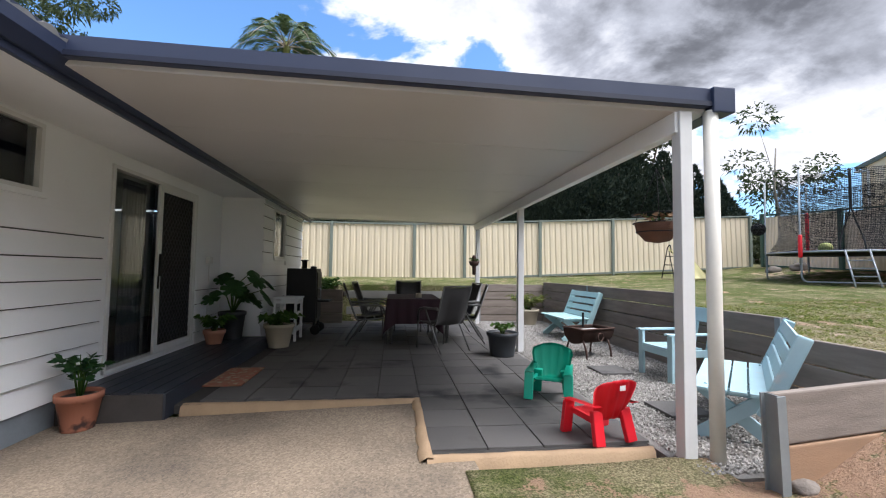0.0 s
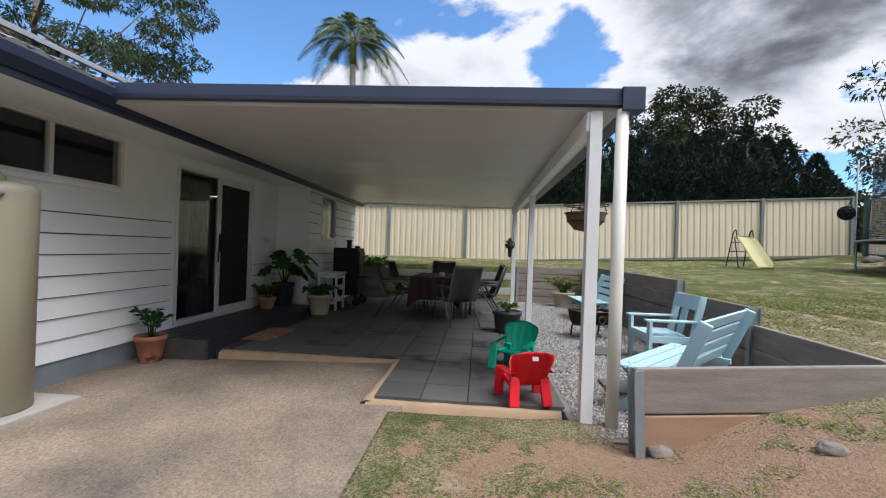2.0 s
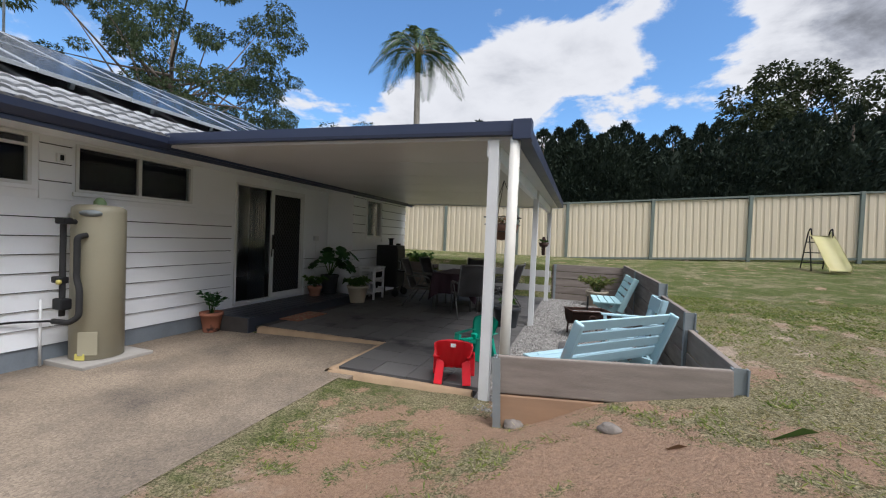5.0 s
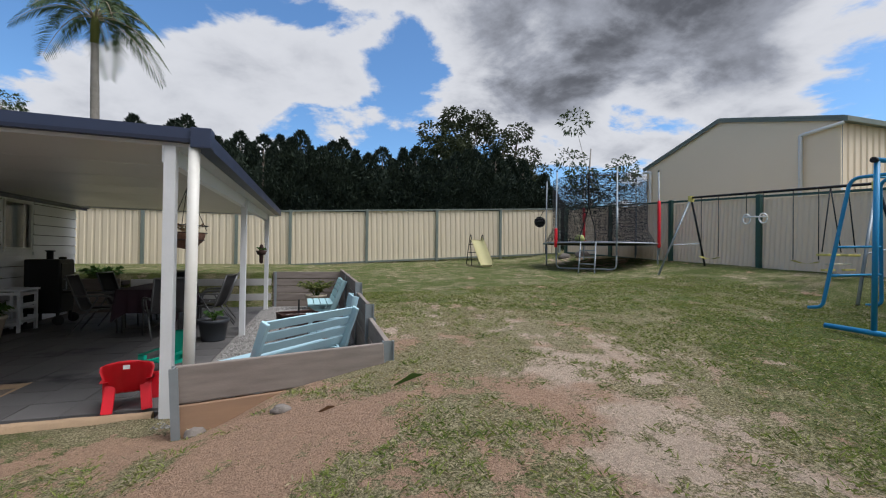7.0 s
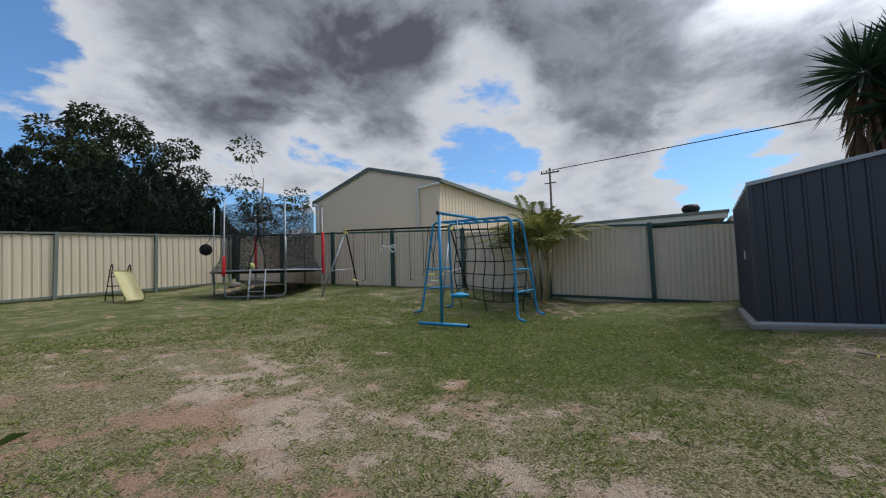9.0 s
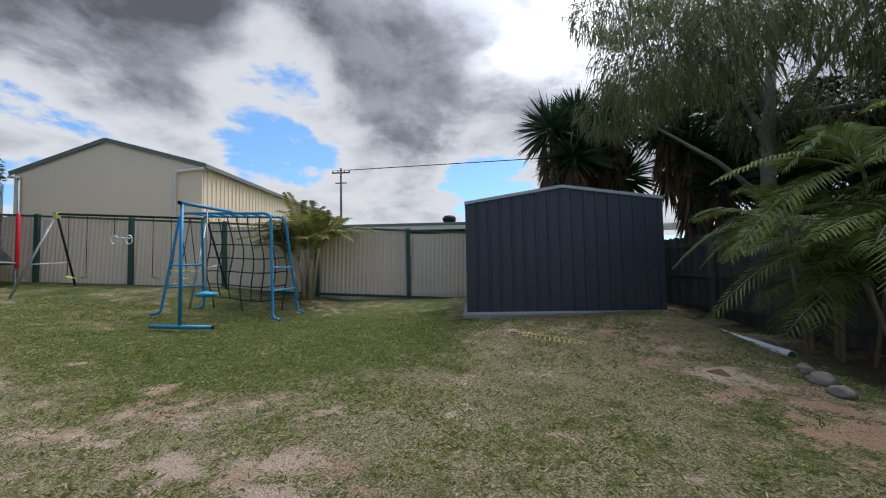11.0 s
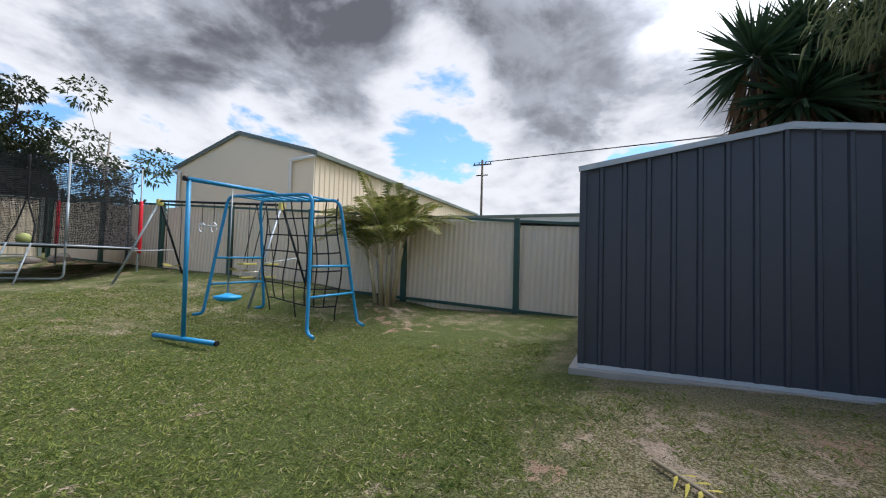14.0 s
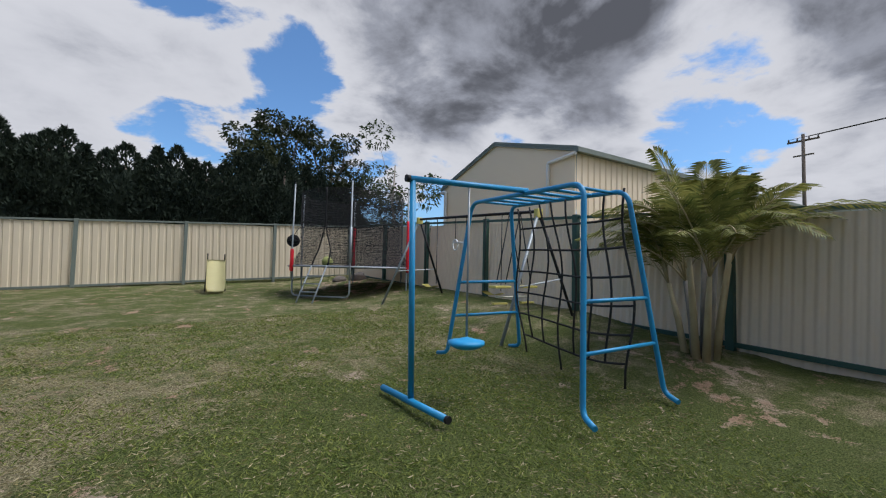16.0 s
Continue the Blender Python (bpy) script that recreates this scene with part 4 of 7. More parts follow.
door = thing("door_1", pose(0, 4.32, 0.15), "white aluminium sliding door with a closed diamond-grille security screen", "door", kind="structure")
for a in ((0.0, 1.80, 2.05, 2.09), (0.0, 0.045, 0.0, 2.05), (1.755, 1.80, 0.0, 2.05)):
    part("door_frame", bar(-0.10, 0.02, a[0], a[1], a[2], a[3], 0.004), ALU, door)
part("threshold", bar(-0.10, 0.03, 0.0, 1.80, 0.0, 0.04, 0.004), ALU, door)
screen = part("screen_frame", bar(-0.02, 0.015, 0.86, 0.93, 0.04, 2.05, 0.004), ALU, door)
part("screen_frame", bar(-0.02, 0.015, 1.70, 1.754, 0.04, 2.05, 0.004), ALU, door)
part("screen_frame", bar(-0.02, 0.015, 0.93, 1.70, 0.04, 0.12, 0.004), ALU, door)
part("screen_frame", bar(-0.02, 0.015, 0.93, 1.70, 1.98, 2.05, 0.004), ALU, door)
part("handle", bar(0.015, 0.04, 0.875, 0.915, 0.95, 1.22, 0.006), BLACK, door, "black door handle and lock")
part("handle", bar(0.012, 0.03, 0.865, 0.885, 0.80, 0.95, 0.004), BLACK, door)
bm = bmesh.new()
box(bm, -0.012, -0.008, 0.93, 1.70, 0.12, 1.98)
part("insect_screen", bm, mat("dark_screen", (0.012, 0.012, 0.014), None, 3, 60, 0.7, 0.0), door)
bm = bmesh.new()
W0, W1, Z0, Z1 = 0.93, 1.70, 0.12, 1.98
step = 0.075
k = -30
while k < 60:
    for s in (1, -1):
        a, b = W0, W1
        za = Z0 + k * step * 1.4
        zb = za + s * (b - a) * 1.4
        lo, hi = (0.0, 1.0)
        ta = []
        for tt in np.linspace(0, 1, 41):
            zz = za + (zb - za) * tt
            if Z0 <= zz <= Z1:
                ta.append(tt)
        if len(ta) > 1:
            p, q = ta[0], ta[-1]
            beam(bm, (-0.002, a + (b - a) * p, za + (zb - za) * p), (-0.002, a + (b - a) * q, za + (zb - za) * q), 0.006, 0.008, (1, 0, 0))
    k += 1
part("diamond_grille", bm, mat("grille_grey", (0.05, 0.05, 0.055), None, 3, 60, 0.5, 0.0), door, "dark diamond pattern security grille")
p = part("glass_panel", bar(-0.07, -0.064, 0.045, 0.88, 0.04, 2.05, 0), GLASS, door)
p.visible_shadow = False
bm = bmesh.new()
rows = []
for k in range(37):
    y = 4.86 + 0.42 * k / 36
    rows.append([bm.verts.new((-0.22 + 0.03 * math.sin(k * 1.35), y, z)) for z in (0.16, 2.2)])
for A, B in zip(rows, rows[1:]):
    bm.faces.new((A[0], B[0], B[1], A[1])).smooth = True
tagged(part("curtain", bm, CURTAIN), "dark grey gathered curtain hanging inside the door", "curtain")
fr = thing("fridge", pose(-1.5, 5.1, 0.13), "dark steel refrigerator inside the kitchen", "refrigerator")
part("body", bar(-0.35, 0.35, -0.35, 0.35, 0.0, 1.65, 0.02), BLACK, fr)
part("handle", tube(bmesh.new(), bend([(0.36, -0.2, 0.8), (0.42, -0.2, 0.85), (0.42, -0.2, 1.35), (0.36, -0.2, 1.4)], 0.05), 0.012, 8), STEEL, fr)

# ---- hot water heater ----
hw = thing("water_heater", pose(0.30, 2.08, -0.11), "tall beige cylindrical hot water tank with black lagged pipes", "water heater")
part("tank", lathe(bmesh.new(), [(0.235, 0.04), (0.25, 0.05), (0.25, 1.68), (0.246, 1.72), (0.20, 1.755), (0.0, 1.77)], 40, close=False), TANK, hw)
part("badge", lathe(bmesh.new(), [(0.0, 0), (0.10, 0.0), (0.105, 0.004), (0.0, 0.006)], 24, pose(0.165, -0.19, 1.66, 90, 0, 42) @ Matrix.Diagonal((1, 0.35, 1, 1)), close=False), STEEL, hw)
part("access_panel", bar(-0.09, 0.09, -0.006, 0.006, 0.10, 0.36, 0.004, pose(0.16, -0.195, 0, 0, 0, 40)), TANK, hw)
part("warning_sticker", bar(-0.05, 0.05, -0.004, 0.004, 0.05, 0.12, 0.001, pose(0.10, -0.235, 0, 0, 0, 22)), YELLOW, hw)
part("cap", lathe(bmesh.new(), [(0.06, 1.75), (0.06, 1.80), (0.03, 1.84), (0.0, 1.85)], 16, close=False), mat("green_cap", (0.25, 0.36, 0.18)), hw)
part("lagged_pipe", tube(bmesh.new(), bend([(0.02, -0.24, 1.56), (0.02, -0.36, 1.56), (0.02, -0.36, 0.82), (0.02, -0.36, 0.55)], 0.04), 0.028, 10), RUBBER, hw)
part("lagged_pipe", tube(bmesh.new(), bend([(0.14, -0.21, 1.42), (0.14, -0.30, 1.40), (0.14, -0.30, 0.95), (0.19, -0.30, 0.85), (0.19, -0.30, 0.55), (0.10, -0.34, 0.48), (-0.12, -0.36, 0.48)], 0.05), 0.03, 10), RUBBER, hw)
part("valve", bar(-0.06, 0.10, -0.41, -0.31, 0.62, 0.74, 0.02), BLACK, hw)
part("valve", bar(-0.10, 0.06, -0.40, -0.32, 0.90, 0.97, 0.015), BLACK, hw)
part("valve", bar(-0.06, 0.12, -0.40, -0.32, 1.53, 1.60, 0.02), BLACK, hw)
part("valve_knob", lathe(bmesh.new(), [(0.0, 0), (0.025, 0.0), (0.025, 0.03), (0, 0.03)], 12, pose(0.06, -0.40, 0.92, 90, 0, 0), close=False), YELLOW, hw)
part("white_pipe", tube(bmesh.new(), [(-0.2, -0.43, 0.0), (-0.2, -0.43, 0.72)], 0.014, 8), ALU, hw)
part("white_pipe", tube(bmesh.new(), [(0.10, 0.24, 0.0), (-0.12, 0.26, 0.22)], 0.018, 8), ALU, hw)
part("wall_pipe", tube(bmesh.new(), bend([(-0.12, -0.36, 0.48), (-0.24, -0.6, 0.5), (-0.26, -1.2, 0.52), (-0.26, -6.0, 0.50)], 0.1), 0.012, 8), BLACK, hw)
part("slab", bar(-0.28, 0.36, -0.36, 0.40, -0.02, 0.04, 0.012), CONCRETE, hw)
lamp = thing("wall_sensor", pose(0.0, 1.84, 2.15), "small white sensor box on the boarded wall", "sensor")
part("body", bar(0.0, 0.06, -0.04, 0.04, -0.05, 0.05, 0.008), ALU, lamp)
part("lens", bar(0.06, 0.066, -0.018, 0.018, -0.03, 0.03, 0.002), BLACK, lamp)
ol = thing("power_outlet", pose(0.0, 6.55, 1.32), "white weatherproof power outlet on the wall", "outlet")
part("cover", bar(0.0, 0.05, -0.07, 0.07, -0.05, 0.05, 0.012), ALU, ol)
part("cable", tube(bmesh.new(), [(0.02, 0, -0.05), (0.02, 0.01, -0.5), (0.03, -0.05, -0.9), (0.05, 0.1, -1.15)], 0.006, 6), ALU, ol)

# ---- pots and plants ----
def pot(name, m, r0, r1, h, material, label, foot=0.0):
    t = thing(name, m, label, "pot plant")
    part("pot", lathe(bmesh.new(), [(0.0, 0.0), (r0, 0.0), (r0 * 1.02, 0.02), (r1 * 0.96, h - 0.06), (r1 * 1.04, h - 0.055), (r1 * 1.06, h - 0.005), (r1, h), (r1 * 0.92, h - 0.01), (r1 * 0.88, h - 0.05), (0.0, h - 0.045)], 28, close=False), material, t)
    part("soil", lathe(bmesh.new(), [(0.0, h - 0.03), (r1 * 0.9, h - 0.035), (r1 * 0.9, h - 0.05), (0, h - 0.05)], 20, close=False), POTSOIL, t)
    return t


def bushy(t, h, spread, up, n, leaf, material, seed, droop=0.35, stems=9, wide=0.5):
    """Stems with leaves along them."""
    rng = np.random.default_rng(seed)
    pts, ways = [], []
    bm = bmesh.new()
    for k in range(stems):
        a = 2 * math.pi * k / stems + rng.uniform(-0.3, 0.3)
        s = rng.uniform(0.35, 1.0) * spread
        end = Vector((math.cos(a) * s, math.sin(a) * s, h + up * rng.uniform(0.6, 1.0)))
        mid = Vector((end.x * 0.35, end.y * 0.35, h + (end.z - h) * 0.65))
        tube(bm, [(end.x * 0.1, end.y * 0.1, h - 0.04), mid, end], [0.007, 0.005, 0.003], 5)
        for q in range(n // stems):
            u = rng.uniform(0.25, 1.0)
            p = Vector((end.x * 0.1, end.y * 0.1, h)).lerp(mid, min(1, u * 2)) if u < 0.5 else mid.lerp(end, u * 2 - 1)
            pts.append(p)
            b = a + rng.uniform(-1.6, 1.6)
            ways.append((math.cos(b), math.sin(b), rng.uniform(-0.1, 0.7)))
    part("stems", bm, POTLEAF, t)
    leaf_mesh("leaves", np.array([tuple(p) for p in pts]), ways, leaf, leaf * wide, material, t, droop)


p = pot("potted_zz_plant", pose(0.27, 3.66, -0.12), 0.11, 0.155, 0.30, TERRACOTTA, "weathered terracotta pot with an upright glossy green plant by the step")
bushy(p, 0.30, 0.18, 0.32, 130, 0.08, DARKLEAF, 3, 0.1, 9, 0.5)
p = pot("potted_pothos", pose(0.27, 6.22, 0.125), 0.10, 0.14, 0.20, TERRAPLAIN, "small terracotta pot with bright trailing leaves on the step")
bushy(p, 0.20, 0.26, 0.20, 110, 0.11, POTLEAF, 4, 0.5, 11, 0.65)
p = pot("potted_trailing_plant", pose(1.06, 6.62, 0.0), 0.15, 0.22, 0.36, CREAMPOT, "large cream pot with yellow-green trailing leaves")
bushy(p, 0.36, 0.34, 0.18, 150, 0.12, POTLEAF, 6, 0.55, 13, 0.65)
p = pot("potted_succulent", pose(4.40, 5.80, 0.0), 0.17, 0.22, 0.34, CHARPOT, "charcoal plastic pot with small light green plants on the pavers")
bushy(p, 0.33, 0.17, 0.16, 60, 0.09, POTLEAF, 7, 0.3, 8, 0.6)
p = pot("potted_fern", pose(5.95, 9.30, -0.01), 0.18, 0.25, 0.36, CREAMPOT, "terracotta-cream pot with a bushy fern on the gravel")
bushy(p, 0.36, 0.50, 0.36, 420, 0.13, PALMLEAF, 8, 0.35, 26, 0.28)

mon = pot("monstera", pose(0.36, 6.62, 0.125), 0.14, 0.19, 0.42, CHARPOT, "monstera with large split leaves in a black pot")
def monstera_leaf(size):
    """A heart-shaped leaf with deep notches, in the xy plane with its stalk at the origin."""
    bm = bmesh.new()
    c = bm.verts.new((0, size * 0.42, 0.0))
    ring = []
    nn = 40
    for k in range(nn + 1):
        a = -math.pi / 2 + 2 * math.pi * k / nn
        r = size * (0.52 + 0.06 * math.cos(2 * a))
        notch = 0.62 if (k % 5 == 2 and 6 < k < 35) else 1.0
        ring.append(bm.verts.new((math.cos(a) * r * notch * 0.92, size * 0.42 + math.sin(a) * r * notch * 1.05, -0.10 * size * abs(math.cos(a)) - (0.12 * size * max(0, math.sin(a))))))
    for A, B in zip(ring, ring[1:]):
        bm.faces.new((c, A, B))
    return bm


rng = np.random.default_rng(11)
for k, (a, up, s) in enumerate(((-1.2, 0.62, 0.34), (-0.3, 0.80, 0.36), (0.5, 0.66, 0.32), (1.3, 0.45, 0.34), (-2.0, 0.42, 0.30), (0.1, 0.42, 0.34), (2.4, 0.75, 0.30), (0.9, 0.30, 0.30))):
    r = 0.22 + 0.1 * (k % 3)
    up *= 0.78
    end = Vector((math.cos(a) * r, math.sin(a) * r, 0.42 + up))
    part("stalk", tube(bmesh.new(), [(0, 0, 0.38), (end.x * 0.4, end.y * 0.4, 0.42 + up * 0.75), end], [0.012, 0.009, 0.006], 6), POTLEAF, mon)
    lf = part("leaf", monstera_leaf(s), DARKLEAF, mon)
    lf.matrix_basis = Matrix.Translation(end) @ pose(0, 0, 0, -38 - 10 * (k % 2), 0, math.degrees(a) - 90)

stand = thing("plant_stand", pose(1.02, 7.32, 0.0), "white painted timber slatted plant stand", "stand")
for x in (-0.17, 0.17):
    for y in (-0.22, 0.22):
        part("leg", bar(x - 0.02, x + 0.02, y - 0.02, y + 0.02, 0.0, 0.70, 0.003), WHITE, stand)
for z in (0.16, 0.40):
    for k in range(4):
        part("shelf_slat", bar(-0.20 + k * 0.105, -0.12 + k * 0.105, -0.23, 0.23, z, z + 0.018, 0.003), WHITE, stand)
part("top", bar(-0.21, 0.21, -0.26, 0.26, 0.70, 0.73, 0.004), WHITE, stand)
for x in (-0.19, 0.19):
    for z in (0.20, 0.44, 0.62):
        part("side_rail", bar(x - 0.008, x + 0.008, -0.22, 0.22, z, z + 0.05, 0.002), WHITE, stand)
for y in (-0.235, 0.235):
    for z in (0.12, 0.36, 0.63):
        part("end_rail", bar(-0.19, 0.19, y - 0.008, y + 0.008, z, z + 0.05, 0.002), WHITE, stand)

smoker = thing("smoker_grill", pose(1.12, 8.05, 0.0), "black upright charcoal smoker grill on wheels", "smoker grill")
part("body", bevelled(bar(-0.27, 0.27, -0.24, 0.24, 0.22, 1.22, 0), 0.025), BLACK, smoker)
part("door", bar(0.272, 0.29, -0.21, 0.21, 0.30, 1.15, 0.008), BLACK, smoker)
part("handle", tube(bmesh.new(), bend([(0.29, -0.16, 0.65), (0.34, -0.16, 0.65), (0.34, -0.16, 0.85), (0.29, -0.16, 0.85)], 0.03), 0.01, 8), STEEL, smoker)
part("chimney", lathe(bmesh.new(), [(0.05, 1.22), (0.05, 1.36), (0.075, 1.37), (0.075, 1.385), (0.0, 1.39)], 16, close=False), BLACK, smoker)
part("vent", lathe(bmesh.new(), [(0.06, 1.22), (0.06, 1.26), (0.0, 1.27)], 14, pose(0.15, 0.1, 0), close=False), BLACK, smoker)
part("side_shelf", bar(0.29, 0.50, -0.2, 0.2, 0.60, 0.63, 0.006), BLACK, smoker)
for x in (-0.24, 0.24):
    for y in (-0.21, 0.21):
        part("leg", bar(x - 0.02, x + 0.02, y - 0.02, y + 0.02, 0.03, 0.24, 0.003), BLACK, smoker)
for y in (-0.25, 0.25):
    part("wheel", lathe(bmesh.new(), [(0.0, -0.02), (0.08, -0.02), (0.09, -0.01), (0.09, 0.01), (0.08, 0.02), (0.0, 0.02)], 18, pose(0.27, y, 0.09, 90, 0, 0), close=False), RUBBER, smoker)

# ---- table and chairs ----
table = thing("dining_table", pose(3.15, 7.42, 0), "outdoor dining table under a plum cloth", "table")
part("tabletop", bar(-0.42, 0.42, -0.72, 0.72, 0.70, 0.73, 0.006), CHAIRMETAL, table)
for x in (-0.36, 0.36):
    for y in (-0.64, 0.64):
        part("leg", tube(bmesh.new(), [(x, y, 0), (x, y, 0.70)], 0.02, 10), CHAIRMETAL, table)
bm = bmesh.new()
ring_t, ring_b = [], []
per = []
for k in range(96):
    s = k / 96 * 4
    e, u = int(s), s - int(s)
    cx, cy = [(-1 + 2 * u, -1), (1, -1 + 2 * u), (1 - 2 * u, 1), (-1, 1 - 2 * u)][e]
    per.append((cx * 0.44, cy * 0.74))
for k, (x, y) in enumerate(per):
    corner = max(0.0, (abs(x) / 0.44) * (abs(y) / 0.74) - 0.7) / 0.3
    wv = 0.02 * math.sin(k * 1.3) + 0.05 * corner
    ring_t.append(bm.verts.new((x, y, 0.742)))
    ring_b.append(bm.verts.new((x * (1 + wv / 0.44), y * (1 + wv / 0.74), 0.34 - 0.16 * corner)))
bm.faces.new(ring_t)
for k in range(96):
    bm.faces.new((ring_t[k], ring_b[k], ring_b[(k + 1) % 96], ring_t[(k + 1) % 96])).smooth = True
cloth = tagged(part("tablecloth", bm, CLOTH), "dark plum tablecloth draped over the table", "tablecloth")
cloth.matrix_basis = pose(3.15, 7.42, 0)
cup = thing("candle_jar", pose(3.25, 7.05, 0.743), "small glass candle jar on the tablecloth", "jar")
part("jar", lathe(bmesh.new(), [(0.0, 0), (0.05, 0), (0.052, 0.01), (0.05, 0.08), (0.045, 0.08), (0.045, 0.012), (0, 0.012)], 18, close=False), CREAMPOT, cup)


def sling_chair(m):
    """A sling chair facing +y."""
    t = thing("dining_chair", m, "dark brown sling fabric outdoor chair with a grey tube frame", "chair", "chairs round the table")
    bm = bmesh.new()
    prof = [(0.25, 0.43), (0.22, 0.415), (0.0, 0.39), (-0.20, 0.40), (-0.27, 0.50), (-0.35, 0.75), (-0.42, 0.97)]
    A = [[bm.verts.new((x, y, z + (0.0 if abs(x) > 0.2 else -0.012))) for x in (-0.25, -0.1, 0.1, 0.25)] for y, z in prof]
    for r, q in zip(A, A[1:]):
        for k in range(3):
            bm.faces.new((r[k], r[k + 1], q[k + 1], q[k])).smooth = True
    bmesh.ops.solidify(bm, geom=bm.faces[:], thickness=0.008)
    part("sling", bm, TEXTILENE, t)
    for x in (-0.26, 0.26):
        part("side_frame", tube(bmesh.new(), bend([(x, 0.27, 0.0), (x, 0.25, 0.43), (x, -0.22, 0.395), (x, -0.43, 0.98)], 0.06), 0.013, 8), CHAIRMETAL, t)
        part("rear_leg", tube(bmesh.new(), bend([(x * 1.05, -0.38, 0.0), (x * 1.05, -0.10, 0.42), (x * 1.1, 0.02, 0.63), (x * 1.1, -0.3, 0.66)], 0.06), 0.013, 8), CHAIRMETAL, t)
        part("armrest", tube(bmesh.new(), bend([(x, 0.25, 0.42), (x * 1.1, 0.20, 0.62), (x * 1.1, 0.0, 0.65), (x * 1.08, -0.31, 0.64)], 0.08), 0.016, 8), CHAIRMETAL, t)
    part("top_rail", tube(bmesh.new(), [(-0.26, -0.43, 0.98), (0.26, -0.43, 0.98)], 0.013, 8), CHAIRMETAL, t)
    part("stretcher", tube(bmesh.new(), [(-0.26, 0.1, 0.40), (0.26, 0.1, 0.40)], 0.01, 8), CHAIRMETAL, t)
    return t


ch = sling_chair(pose(3.56, 6.36, 0, 0, 0, 30))
for x, y, r in ((2.42, 6.98, -82), (2.52, 7.78, -95), (4.02, 7.05, 80), (4.0, 7.72, 98), (3.12, 8.42, 178)):
    copy_thing(ch, pose(x, y, 0, 0, 0, r))

# ---- children's chairs ----
def kid_chair(m, material, label):
    """A moulded adirondack chair for a child, facing +y."""
    t = thing("kids_chair", m, label, "chair")
    bm = bmesh.new()
    # seat and fanned back in one curved sheet, with slat grooves
    cols = 15
    rows = []
    for j, (y, z, w) in enumerate(((0.19, 0.20, 0.15), (0.17, 0.215, 0.155), (0.0, 0.19, 0.15), (-0.10, 0.18, 0.145), (-0.13, 0.21, 0.155), (-0.17, 0.32, 0.20), (-0.205, 0.43, 0.225), (-0.225, 0.50, 0.215), (-0.235, 0.535, 0.175))):
        row = []
        for k in range(cols):
            u = k / (cols - 1) * 2 - 1
            g = 0.011 if k % 3 == 0 else 0.0
            crown = -0.035 * u * u if j == 8 else (-0.02 * u * u if j == 7 else 0)
            row.append(bm.verts.new((u * w, y + 0.05 * u * u * (j > 3) - g, z + crown)))
        rows.append(row)
    for A, B in zip(rows, rows[1:]):
        for k in range(cols - 1):
            bm.faces.new((A[k], A[k + 1], B[k + 1], B[k])).smooth = True
    bmesh.ops.solidify(bm, geom=bm.faces[:], thickness=0.016)
    part("shell", bm, material, t)
    for s in (-1, 1):
        bm = bmesh.new()
        a = [bm.verts.new(v) for v in ((s * 0.20 - 0.045, 0.21, 0.29), (s * 0.20 + 0.045, 0.21, 0.29), (s * 0.19 + 0.035, -0.19, 0.32), (s * 0.19 - 0.035, -0.19, 0.32))]
        bm.faces.new(a)
        bmesh.ops.solidify(bm, geom=bm.faces[:], thickness=0.025)
        part("armrest", bevelled(bm, 0.008), material, t)
        bm = beam(bmesh.new(), (s * 0.20, 0.17, 0.28), (s * 0.205, 0.21, 0.0), 0.095, 0.045, (0, 1, 0))
        part("front_leg", bevelled(bm, 0.008), material, t)
        bm = beam(bmesh.new(), (s * 0.145, -0.10, 0.26), (s * 0.165, -0.165, 0.0), 0.095, 0.05, (0, 1, 0))
        part("rear_leg", bevelled(bm, 0.01), material, t)
        bm = beam(bmesh.new(), (s * 0.165, 0.18, 0.195), (s * 0.16, -0.13, 0.18), 0.03, 0.05)
        part("seat_rail", bevelled(bm, 0.006), material, t)
    part("label", bar(-0.028, 0.028, -0.252, -0.249, 0.45, 0.49, 0, pose(0, 0.005, 0)), SIGNWHITE, t, "small pale moulded label")
    return t


kid_chair(pose(4.36, 2.84, 0.005, 0, 0, 14) @ Matrix.Scale(0.87, 4), RED, "bright red moulded plastic child's chair on the pavers")
kid_chair(pose(4.36, 3.84, 0.005, 0, 0, 152) @ Matrix.Scale(0.90, 4), GREEN, "emerald green moulded plastic child's chair on the pavers")

